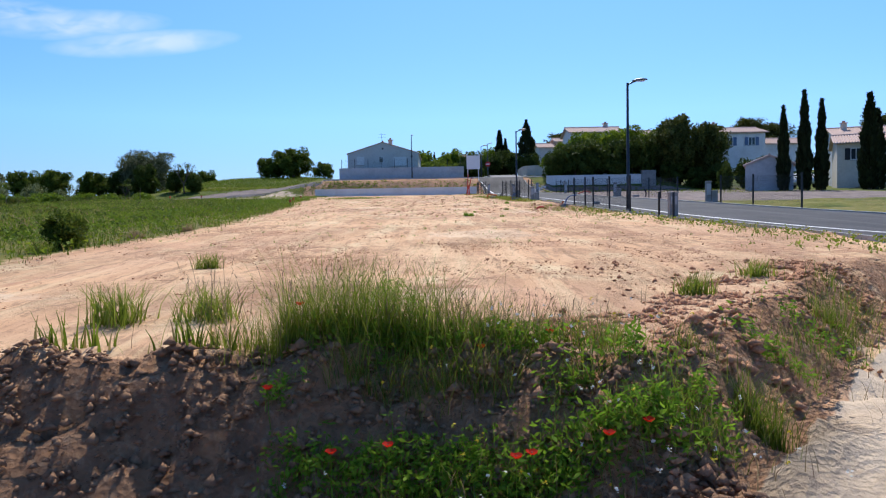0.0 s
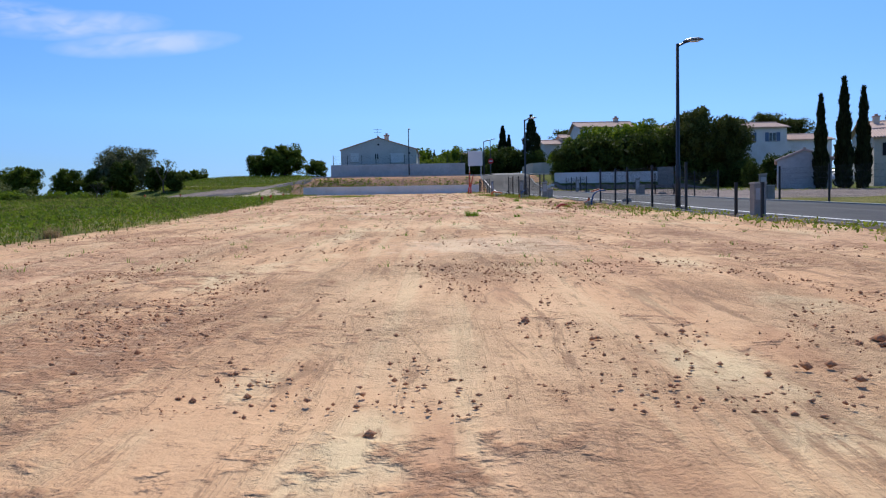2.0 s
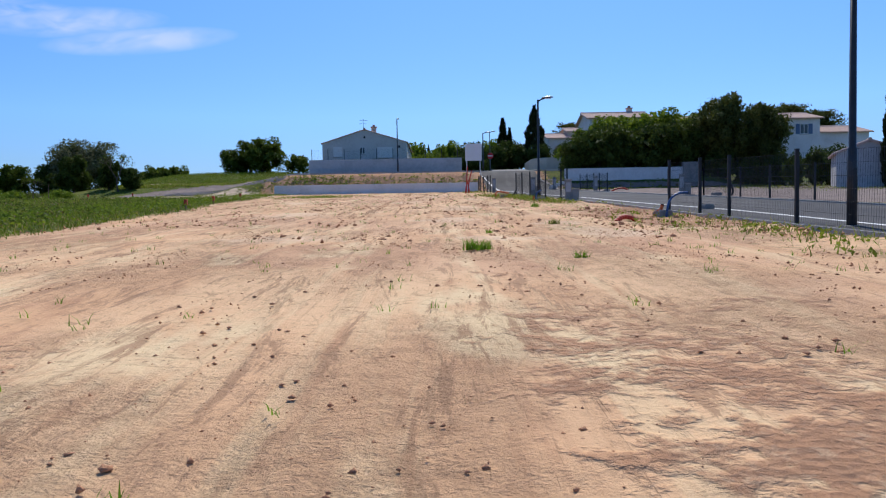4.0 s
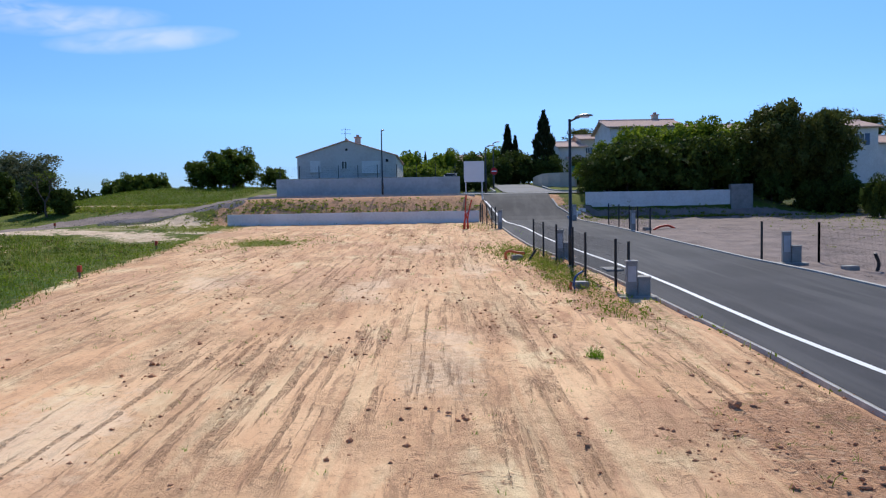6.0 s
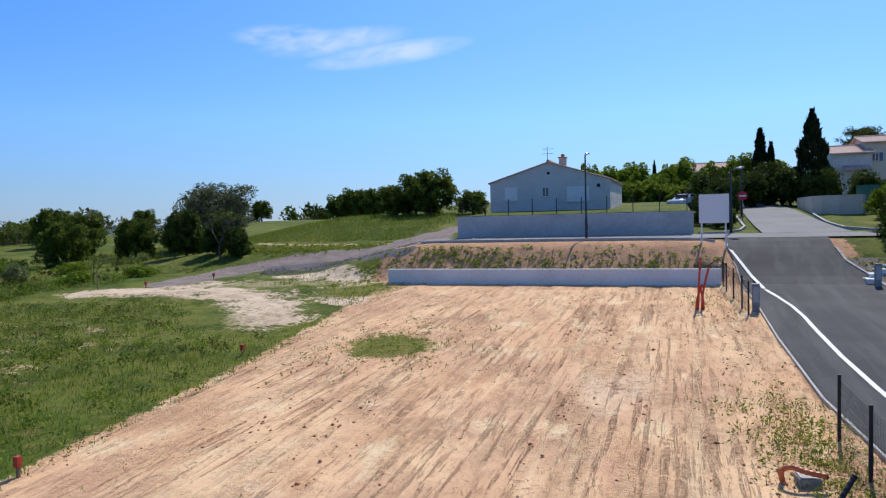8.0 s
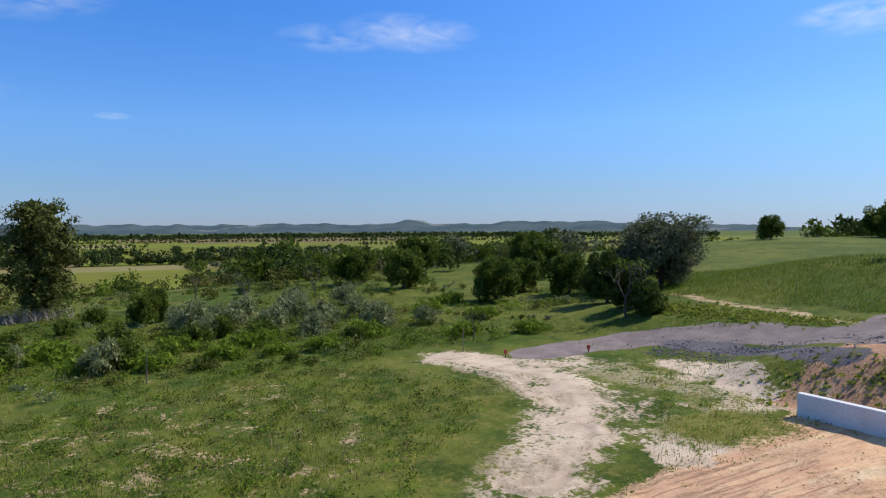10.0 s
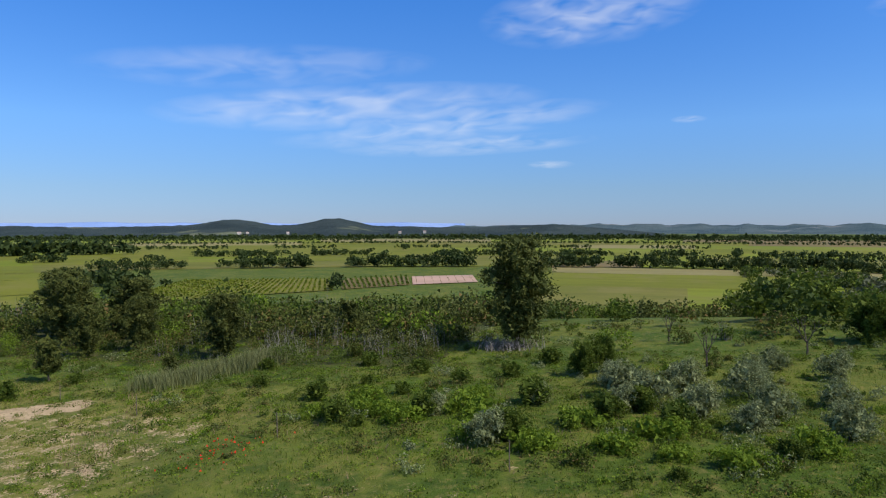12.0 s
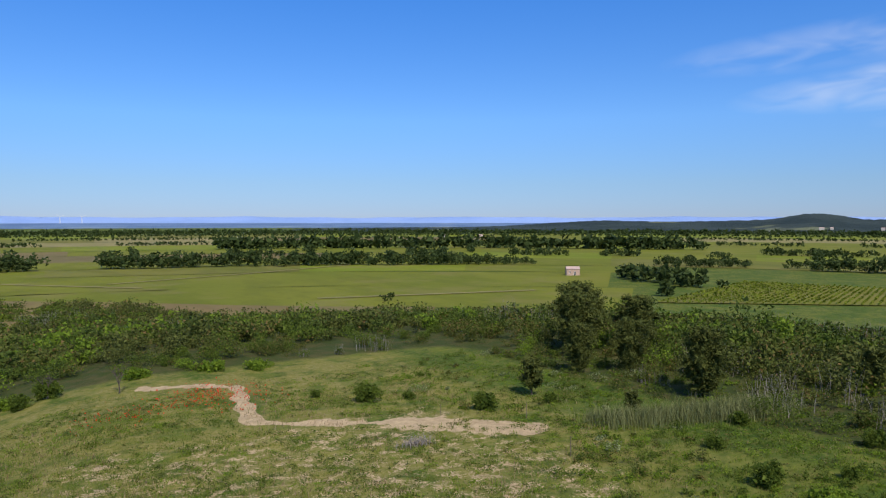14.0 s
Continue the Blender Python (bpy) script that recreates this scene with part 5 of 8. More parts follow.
def duct(name, pts, r, mat, label):
    """A bent corrugated duct that comes out of the ground."""
    T = thing(name, label, "pipe")
    fine = []
    for i in range(len(pts) - 1):
        a, b = Vector(pts[max(i - 1, 0)]), Vector(pts[i])
        c, d = Vector(pts[i + 1]), Vector(pts[min(i + 2, len(pts) - 1)])
        for k in range(7):
            t = k / 7
            fine.append(0.5 * ((2 * b) + (c - a) * t + (2 * a - 5 * b + 4 * c - d) * t * t + (3 * b - a - 3 * c + d) * t ** 3))
    fine.append(Vector(pts[-1]))
    part("duct", tube(bmesh.new(), fine, [r * (1.1 if i % 2 else 0.92) for i in range(len(fine))], 9), mat, T, smooth_faces=False)
    part("duct_end", tube(bmesh.new(), [fine[-1], fine[-1] + (fine[-1] - fine[-2]).normalized() * 0.02], [r * 1.15, r * 1.15], 9), M["dark"], T)
    return T


def chamber(x, y, s=0.3):
    z = ground_z(x, y)
    T = thing("cable_chamber", "small square concrete cable chamber in dug earth", "utility box", pose(x, y, z, 0, 0, 8), "cable chambers")
    part("body", box(-s / 2, s / 2, -s / 2, s / 2, -0.15, 0.12, 0.015), M["concrete"], T)
    part("lid", box(-s / 2 + 0.02, s / 2 - 0.02, -s / 2 + 0.02, s / 2 - 0.02, 0.12, 0.145, 0.006), M["kerb"], T)
    return T


def g3(x, y, dz=0.0):
    return (x, y, ground_z(x, y) + dz)


chamber(3.55, 49.3, 0.34)
duct("orange_duct", [g3(3.2, 49.3, -0.05), g3(3.15, 49.2, 0.2), g3(3.28, 49.15, 0.3), g3(3.5, 49.1, 0.26), g3(3.78, 49.1, 0.22)], 0.045, M["orange_pipe"], "bent orange cable duct beside a concrete chamber")
duct("black_duct", [g3(3.85, 48.7, -0.05), g3(3.95, 48.75, 0.1), g3(4.12, 48.9, 0.32)], 0.04, M["dark"], "short black duct out of the earth")
chamber(4.45, 42.9, 0.34)
duct("blue_duct", [g3(4.25, 42.6, -0.05), g3(4.23, 42.6, 0.18), g3(4.29, 42.63, 0.32), g3(4.46, 42.7, 0.42)], 0.026, M["blue_pipe"], "bent blue water duct above a chamber")
duct("orange_duct", [g3(4.15, 42.5, -0.05), g3(4.12, 42.5, 0.08), g3(4.14, 42.5, 0.18)], 0.035, M["orange_pipe"], "orange duct stub out of the earth")
chamber(5.05, 29.2, 0.30)
duct("blue_duct", [g3(5.05, 29.0, -0.05), g3(5.07, 29.0, 0.15), g3(5.15, 29.05, 0.36), g3(5.32, 29.1, 0.48), g3(5.55, 29.2, 0.50)], 0.024, M["blue_pipe"], "bent blue water duct beside the fence")
duct("orange_duct", [g3(4.9, 29.3, -0.05), g3(4.92, 29.25, 0.08), g3(4.97, 29.1, 0.16), g3(5.0, 29.1, 0.24)], 0.035, M["orange_pipe"], "orange duct stub beside a chamber")
duct("red_duct", [g3(3.7, 27.75, 0.0), g3(3.85, 27.85, 0.08), g3(4.05, 27.95, 0.06), g3(4.15, 28.0, -0.03)], 0.042, M["red_pipe"], "crumpled red duct that lies on soil")
for dx, lean, h in ((0, 0.1, 1.9), (0.12, 0.28, 1.6), (0.2, -0.12, 0.8), (-0.08, 0.22, 0.9)):
    duct("red_duct", [g3(2.3 + dx, 64.8, -0.05), g3(2.3 + dx + lean * 0.2, 64.8, h * 0.4), g3(2.3 + dx + lean * 0.6, 64.8, h * 0.75), g3(2.3 + dx + lean, 64.85, h)], 0.04, M["red_pipe"], "upright red cable duct out of the ground")
chamber(11.6, 61.6, 0.34)
duct("red_duct", [g3(11.9, 61.5, 0.0), g3(12.2, 61.6, 0.14), g3(12.7, 61.7, 0.2), g3(13.0, 61.5, 0.05)], 0.06, M["red_pipe"], "red duct that lies beside a chamber")
chamber(12.4, 45.0, 0.34)
duct("black_duct", [g3(12.9, 44.6, 0.0), g3(12.95, 44.6, 0.25), g3(12.85, 44.6, 0.5)], 0.045, M["dark"], "bent dark duct in the gravel lot")
chamber(7.0, 31.9, 0.26)
# slab in the footway
x, y = 5.95, 46.2
solid("cover_slab", box(5.72, 6.2, 45.5, 46.9, ground_z(x, y) - 0.1, ground_z(x, y) + 0.05, 0.01), M["concrete"], "pale concrete cover slab set in the asphalt", "cover")

# hoarding at the junction, seen from behind
ho = thing("hoarding", "white hoarding panel on two pale posts", "billboard", pose(2.62, 74.9, ground_z(2.6, 74.9), 0, 0, -4))
part("panel", box(0, 1.42, 0, 0.03, 0.95, 2.4, 0.004), M["sign_white"], ho)
for x in (0.08, 1.22):
    part("post", box(x, x + 0.08, 0.03, 0.1, -0.3, 2.42, 0.004), M["shutter"], ho)
for z in (1.2, 2.1):
    part("rail", box(0.0, 1.42, 0.03, 0.07, z, z + 0.06), M["shutter"], ho)


def no_entry(x, y, z, label):
    T = thing("road_sign", label, "road sign", pose(x, y, ground_z(x, y)), "no-entry signs")
    zc = z - ground_z(x, y)
    part("pole", tube(bmesh.new(), [(0, 0.04, -0.2), (0, 0.04, zc + 0.3)], 0.03, 8), M["lamp_head"], T)
    d = part("disc", tube(bmesh.new(), [(0, -0.01, zc), (0, 0.01, zc)], 0.32, 24), M["sign_red"], T, "red disc")
    part("bar", box(-0.22, 0.22, -0.018, -0.011, zc - 0.055, zc + 0.055), M["sign_white"], d, "white bar")


no_entry(5.85, 89.6, 8.95, "round red no-entry sign by the planted corner")
no_entry(13.8, 88.8, 8.75, "round red no-entry sign before dark shrubs")
# green screen behind the corner wall
gs = thing("garden_screen", "green mesh garden screen above a wall", "screen", pose(13.4, 92.5, 8.2))
part("screen", box(0, 3.6, 0, 0.03, 0, 1.3), plain("green_screen", (0.07, 0.2, 0.14), (0.05, 0.15, 0.1), 3, 0.8), gs)
for x in (0, 1.8, 3.54):
    part("post", box(x, x + 0.06, 0.03, 0.09, -0.6, 1.35), M["steel_dark"], gs)


def car(x, y, turn, label, z=None):
    T = thing("car", label, "car", pose(x, y, ground_z(x, y) if z is None else z, 0, 0, turn), "parked cars")
    bm = bmesh.new()
    prof = [(-2.05, 0.35), (-2.1, 0.72), (-1.95, 0.9), (-1.15, 0.98), (-0.55, 1.42), (0.9, 1.46), (1.75, 1.0), (2.05, 0.88), (2.1, 0.4)]
    a = [bm.verts.new((px, -0.82 if pz < 1.1 else -0.66, pz)) for px, pz in prof]
    b = [bm.verts.new((px, 0.82 if pz < 1.1 else 0.66, pz)) for px, pz in prof]
    bm.faces.new(a)
    bm.faces.new(b[::-1])
    for i in range(len(prof)):
        j = (i + 1) % len(prof)
        bm.faces.new((a[i], b[i], b[j], a[j]))
    bmesh.ops.recalc_face_normals(bm, faces=bm.faces[:])
    bmesh.ops.bevel(bm, geom=bm.edges[:], offset=0.05, segments=2, affect="EDGES")
    body = part("body", bm, M["car_paint"], T, smooth_faces=True)
    for s in (-1, 1):
        part("side_window", box(-0.75, 1.2, s * 0.735 - 0.02, s * 0.735 + 0.02, 1.02, 1.34, 0.01), M["glass"], body)
        for px in (-1.3, 1.3):
            w = part("wheel", tube(bmesh.new(), [(px, s * 0.66, 0.31), (px, s * 0.85, 0.31)], 0.31, 16), M["tyre"], T)
            part("rim", tube(bmesh.new(), [(px, s * 0.84, 0.31), (px, s * 0.86, 0.31)], 0.2, 12), M["lamp_head"], w)
        part("headlight", box(-2.12, -2.0, s * 0.6 - 0.15, s * 0.6 + 0.15, 0.66, 0.8, 0.02), M["sign_white"], body)
    part("windscreen", box(-0.98, -0.94, -0.6, 0.6, 1.02, 1.36), M["glass"], body)


car(2.4, 101, 60, "silver parked car behind the garden fence", 8.1)
car(34.5, 68, -70, "silver parked car on the grass by the pines")
# red survey pegs
for x, y in ((-24.9, 72.4), (-26.75, 68.8), (-11.2, 55.4), (-12.4, 71.8), (-8.55, 39.3), (-9.9, 46.5)):
    z = ground_z(x, y)
    T = thing("survey_peg", "short red painted wooden survey peg", "peg", pose(x, y, z), "survey pegs")
    part("stake", box(-0.025, 0.025, -0.025, 0.025, -0.15, 0.2), M["wood"], T)
    part("painted_head", box(-0.055, 0.055, -0.055, 0.055, 0.16, 0.36, 0.01), M["red_marker"], T)

# ---- trees and shrubs ----
def lobes_round(n, w, h, base, g):
    """Many small lobes over an uneven dome: w wide, from base to h."""
    out = []
    mid, half = base + (h - base) * 0.44, (h - base) * 0.5
    ph = g.random(4) * math.tau
    for i in range(int(n * 2.4)):
        a, u = g.random() * math.tau, -1 + 2 * g.random()
        k = math.sqrt(max(0.0, 1 - min(1, abs(u)) ** 2.2)) if u > 0 else 1 - 0.3 * u * u
        f = (0.80 + 0.16 * math.sin(2 * a + ph[0]) + 0.13 * math.sin(3 * a + 4 * u + ph[1]) + 0.10 * math.sin(5 * a + ph[2])) * (0.72 + 0.42 * g.random())
        s = w * (0.075 + 0.085 * g.random())
        out.append((w * 0.44 * f * k * math.cos(a), w * 0.44 * f * k * math.sin(a), max(s * 0.7, mid + half * 0.88 * f * u), s, s, s * 0.85))
    out.append((0, 0, mid, w * 0.28, w * 0.28, half * 0.66))
    out.append((w * 0.12, -w * 0.1, mid * 0.8, w * 0.25, w * 0.25, half * 0.5))
    return out


def limbs(bm, h_fork, r, lobes, g, lean=0.0, seg=7):
    """A tapered trunk that forks into limbs towards the lobes."""
    top = Vector((lean, 0.1 * lean, h_fork))
    tube(bm, [(0, 0, -0.25), (0.02, 0.0, h_fork * 0.35), (lean * 0.6, 0.03, h_fork * 0.7), top], [r * 1.35, r, r * 0.85, r * 0.7], seg)
    for q in lobes:
        e = Vector(q[:3])
        mid = top.lerp(e, 0.5) + Vector(((g.random() - 0.5) * 0.25, (g.random() - 0.5) * 0.25, 0.12))
        tube(bm, [top - Vector((0, 0, 0.1)), mid, e], [r * 0.45, r * 0.26, r * 0.08], 5, False)
    return bm


def ripple(p, f, g, k=7):
    """A smooth random field at the points p: a few sine waves in random directions."""
    d = g.normal(size=(k, 3))
    d *= (f * (0.6 + 0.8 * g.random(k)) / np.linalg.norm(d, axis=1))[:, None]
    return np.sin(p @ d.T + g.random(k) * math.tau).sum(1) / math.sqrt(k)


def crown_mesh(name, w, h, base, n, size, mat, g, aspect=0.55, gaps=0.8, boughs=15):
    """An uneven leafy crown, w wide, from base to h: overlapping boughs, ragged small leaves, gaps, a dense core."""
    mid, half = base + (h - base) * 0.46, (h - base) * 0.54
    lobes = []
    for i in range(boughs):
        u = -0.75 + 1.7 * (i + g.random()) / boughs
        a = i * 2.4 + g.random() * 0.9
        k = math.sqrt(max(0.05, 1 - min(1, abs(u)) ** 2)) * (0.42 + 0.28 * g.random())
        s = 0.115 + 0.095 * g.random()
        lobes.append((w * 0.5 * k * 1.25 * math.cos(a), w * 0.5 * k * 1.25 * math.sin(a), mid + half * 0.74 * u, w * s, w * s, (w * 0.4 + half * 0.8) * s))
    lobes.append((0, 0, mid, w * 0.26, w * 0.26, half * 0.62))
    p = in_lobes(int(n * 1.35), lobes, g, 0.66)
    for f, amp in ((6.0, 0.07), (16.0, 0.03)):
        p = p + np.column_stack([ripple(p / w, f, g), ripple(p / w, f, g), ripple(p / w, f, g)]) * w * amp
    p = p[ripple(p / w, 14.0, g) + 0.7 * ripple(p / w, 30.0, g) > -gaps][:n]
    p += g.normal(size=p.shape) * size * 0.6
    inner = in_lobes(n // 9, lobes, g, 0.1)
    inner = inner * (0.86, 0.86, 0.92) + (0, 0, 0.08 * mid)
    st = Stuff()
    for q, sz, asp in ((p, size, aspect), (inner, size * 2.6, 0.75)):
        q[:, 2] = np.maximum(q[:, 2], 0.03)
        st.add(leaf_tris(q, sz, 0.0, asp, g))
    return quads_mesh(name, np.concatenate(st.v), np.concatenate(st.f), mat)


def needle_mesh(name, lobes, n, size, mat, g):
    """A pine's crown: tufts of thin needles on its boughs."""
    p = in_lobes(n, lobes, g, 0.4) + g.normal(size=(n, 3)) * size * 0.7
    core = in_lobes(n // 10, lobes, g, 0.0) * (0.8, 0.8, 1)
    st = Stuff()
    st.add(leaf_tris(p, size, 0.0, 0.30, g))
    st.add(leaf_tris(core, size * 2.2, 0.0, 0.6, g))
    return quads_mesh(name, np.concatenate(st.v), np.concatenate(st.f), mat)


def plant(name, label, category, group, trunk_bm, crown_me, bark="bark"):
    T = thing(name, label, category, None, group)
    if trunk_bm is not None:
        part("trunk", trunk_bm, M[bark], T)
    c = new("crown", crown_me)
    c.parent = T
    return T


def set_out(T, spots, jitter=0.12, sink=0.05, g=random.Random(3)):
    """Put a plant and its copies at (x, y, height factor[, width factor])."""
    made = []
    for i, s in enumerate(spots):
        x, y, k = s[:3]
        w = s[3] if len(s) > 3 else 1.0
        m = pose(x, y, ground_z(x, y) - sink, 0, 0, g.random() * 360) @ Matrix.Diagonal((k * w, k * w * (1 + jitter * (g.random() - 0.5)), k, 1))
        if i == 0:
            first = m
        else:
            made.append(copy_thing(T, m))
    T.matrix_basis = first
    return [T] + made


g1 = np.random.default_rng(21)
# broad-leaved trees, about 5 m
lob = lobes_round(16, 5.0, 5.0, 0.1, g1)
broad_a = plant("broadleaf_tree", "dense green broad-leaved tree with rounded uneven crown", "tree", "broad-leaved trees", limbs(bmesh.new(), 1.5, 0.16, lob[:6], g1), crown_mesh("crown", 5.2, 5.2, 0.1, 6200, 0.125, M["leaf"], g1))
set_out(broad_a, [(-21.6, 102, 0.92, 1.15), (-25.2, 102.5, 0.66, 1.2), (-23.4, 103, 0.6, 1.2), (-17.3, 102.5, 0.5, 1.2), (-56, 165, 1.25), (-61, 167, 1.3), (-66, 170, 1.1), (-50, 165, 0.7), (-72, 150, 0.8), (-90, 140, 0.9),
                  (-42.6, 85.5, 0.7), (-47, 84.0, 0.6), (-58.6, 78.5, 0.78), (-66.1, 76.5, 0.8), (-44.0, 79.4, 0.72), (-64.5, 97, 0.9), (-55, 92, 0.8), (-75, 88, 0.9), (-82, 75, 0.8), (-54.1, 56.0, 0.55, 0.7), (-52.6, 55.0, 0.5, 0.8)])
lob = lobes_round(12, 4.4, 5.0, 0.5, g1)
broad_b = plant("broadleaf_tree", "bright green hedge tree with thick low crown", "tree", "hedge trees", limbs(bmesh.new(), 1.1, 0.14, lob[:5], g1), crown_mesh("crown", 4.8, 5.1, 0.2, 6000, 0.125, M["hedge_leaf"], g1))
set_out(broad_b, [(15.4, 80.2, 1.0), (18.2, 80.6, 1.02), (21.4, 81, 1.1), (23.6, 82, 1.1), (12.7, 80.0, 0.58, 0.9), (13.9, 79.8, 0.62), (17, 83, 1.0), (20, 84, 1.05), (-3.0, 122, 1.05), (2.0, 124, 1.1, 0.8), (-6.5, 126, 1.0), (5.2, 121, 0.9, 0.8), (-0.5, 116, 0.75), (-9.0, 130, 1.1, 0.7), (8.5, 127, 1.05), (12, 130, 1.0), (0.6, 119, 0.95, 0.6), (3.6, 118, 0.7), (-1, 114, 0.6, 1.4), (1.6, 113.5, 0.5, 1.5), (4.0, 114, 0.6, 1.4), (6.4, 114, 0.55, 1.5), (-3.6, 115, 0.62, 1.4), (-5.5, 117, 0.7, 1.3)])
lob = lobes_round(10, 3.6, 3.4, 0.15, g1)
hedge_d = plant("hedge_shrub", "dark evergreen hedge shrub behind the white wall", "shrub", "dark hedge", limbs(bmesh.new(), 0.5, 0.1, lob[:4], g1), crown_mesh("crown", 4.0, 3.5, 0.0, 3400, 0.14, M["leaf_dark"], g1))
set_out(hedge_d, [(12.6, 76.2, 0.75), (14.4, 76.0, 0.95), (16.4, 76.1, 1.0), (18.5, 76.0, 1.05), (20.6, 76.2, 1.05), (22.2, 77.5, 1.1), (24.4, 78.8, 1.15), (13.4, 78.0, 0.9), (15.5, 78.2, 1.0), (17.6, 78.2, 1.0), (19.6, 78.4, 1.0), (27, 79.5, 1.1), (30, 79, 1.1), (24.6, 75.6, 0.62), (27.2, 75.2, 0.6), (29.6, 75.6, 0.66),
                  (7.6, 103, 0.8), (9.2, 106, 1.0), (5.0, 98, 0.75), (4.4, 101, 0.95), (10.8, 103.5, 0.9), (12.9, 101, 0.8), (14.8, 95.5, 0.75), (16.4, 89.2, 0.7), (14.6, 88.2, 0.65), (17.8, 88, 0.75), (3.6, 87, 0.55), (4.3, 84, 0.45), (27.6, 68.5, 0.7, 0.6), (30.6, 70, 0.8), (29, 74, 0.7), (33.2, 72, 0.85)])
# cypresses
def cypress_mesh(g, h=7.0, r=0.62):
    n = 3400
    t = g.random(n) ** 0.85
    k = np.where(t < 0.12, 0.55 + t * 3.6, 1 - (np.maximum(t - 0.12, 0) / 0.88) ** 1.7) * (1 + 0.18 * np.sin(t * 23 + g.random() * 6))
    a = g.random(n) * math.tau
    rr = r * np.clip(k, 0.05, 1) * (0.55 + 0.5 * g.random(n))
    c = np.stack([rr * np.cos(a), rr * np.sin(a), 0.15 + t * h], 1)
    d = np.stack([np.cos(a) * 0.35, np.sin(a) * 0.35, np.ones(n)], 1) + g.normal(size=(n, 3)) * 0.25
    d /= np.linalg.norm(d, axis=1, keepdims=True)
    b = np.cross(d, g.normal(size=(n, 3)))
    b /= np.linalg.norm(b, axis=1, keepdims=True)
    s = (0.20 * (0.6 + 0.8 * g.random(n)))[:, None]
    v = np.stack([c - d * s, c + b * s * 0.45, c + d * s * 1.3, c - b * s * 0.45], 1).reshape(-1, 3)
    return quads_mesh("crown", v, np.arange(4 * n).reshape(-1, 4), M["cypress"])


cyp = plant("cypress_tree", "tall narrow dark green cypress tree", "tree", "cypresses", tube(bmesh.new(), [(0, 0, -0.3), (0, 0, 0.8), (0, 0, 5)], [0.14, 0.11, 0.03], 7), cypress_mesh(g1))
set_out(cyp, [(27.7, 57, 0.95, 0.85), (29.5, 57.2, 1.12, 0.85), (30.8, 57.0, 1.02, 0.85), (34.9, 57.3, 1.08, 1.25), (9.0, 109.5, 0.98, 1.5), (9.9, 109.3, 0.8, 1.2), (36.2, 58.4, 0.92, 1.2)])
cyp2 = plant("cypress_tree", "broad dark cypress tree at the lane corner", "tree", "cypresses", tube(bmesh.new(), [(0, 0, -0.3), (0, 0, 0.8), (0, 0, 5)], [0.2, 0.16, 0.03], 7), cypress_mesh(np.random.default_rng(5), 7.0, 1.45))
set_out(cyp2, [(12.6, 104.5, 1.13), (-1.5, 140, 0.8, 0.5), (-4, 142, 0.75, 0.5)])
# pines
def pine(label, h, w, base, n, g, lobn=14, size=0.2):
    lob = []
    for i in range(lobn * 3):
        t = (i + g.random()) / (lobn * 3)
        z = base + (h - base) * t
        r = w * 0.5 * (0.25 + 0.88 * math.sin(math.pi * min(0.95, 0.08 + 0.80 * t))) * (0.45 + 0.72 * g.random())
        a = i * 2.4 + g.random()
        s = w * (0.065 + 0.05 * g.random())
        lob.append((r * 0.82 * math.cos(a), r * 0.82 * math.sin(a), z + 0.04 * r, s * 1.25, s * 1.25, s * 1.0))
        lob.append((r * 0.42 * math.cos(a + 1), r * 0.42 * math.sin(a + 1), z - 0.1, s * 1.3, s * 1.3, s * 1.1))
    bm = bmesh.new()
    tube(bm, [(0, 0, -0.3), (0.05, 0, h * 0.3), (0.0, 0.06, h * 0.65), (0.05, 0, h * 0.95)], [h * 0.026, h * 0.021, h * 0.014, 0.03], 8)
    for q in lob[::4]:
        tube(bm, [(0.02, 0.02, max(0.6, q[2] - 0.5)), (q[0] * 0.6, q[1] * 0.6, q[2] - 0.25), q[:3]], [0.05, 0.035, 0.012], 5, False)
    return plant("pine_tree", label, "tree", "pines", bm, needle_mesh("crown", lob, n, size, M["pine"], g))


p_big = pine("large shaggy dark green pine on two trunks", 7.6, 7.2, 2.2, 9500, g1, 16, 0.21)
set_out(p_big, [(25.6, 76.3, 0.90, 0.85), (29.0, 76.8, 0.86, 0.8)])
p_tall = pine("tall isolated dark pine in the meadow", 9.2, 6.6, 1.3, 10500, np.random.default_rng(8), 18, 0.19)
set_out(p_tall, [(-64.9, 48.2, 1.0), (-66, -1.5, 0.8, 1.15), (-62.5, 3.2, 0.72, 1.1), (-69, 5.5, 0.68, 1.2), (-59.2, 22.8, 0.6, 1.1), (-72, -6, 0.66, 1.1), (-57, 10, 0.5), (-61, 12.5, 0.55), (48, 110, 0.85, 1.3), (53, 112, 0.8, 1.3), (62, 100, 0.8, 1.3), (20.4, 122, 0.75, 1.2)])
p_small = pine("young green pine at the meadow edge", 3.2, 2.0, 0.9, 2200, np.random.default_rng(9), 8, 0.13)
set_out(p_small, [(-47.6, 15.0, 1.0), (-50, 24, 0.6), (-70, 30, 1.2)])
# the big silver-topped tree by the gravel, and the thin one beside it
lob = lobes_round(16, 6.6, 6.0, 0.25, np.random.default_rng(31))
big = plant("spreading_tree", "large dark spreading tree with silvery sunlit top", "tree", "", limbs(bmesh.new(), 1.7, 0.24, lob[:8], g1, 0.3), crown_mesh("crown", 8.6, 7.4, 0.9, 15000, 0.135, M["olive_dark"], np.random.default_rng(33), 0.5, 1.0, 24))
set_out(big, [(-38.8, 91.5, 0.76, 1.06)])
lob = lobes_round(11, 4.2, 4.2, 0.0, np.random.default_rng(32))
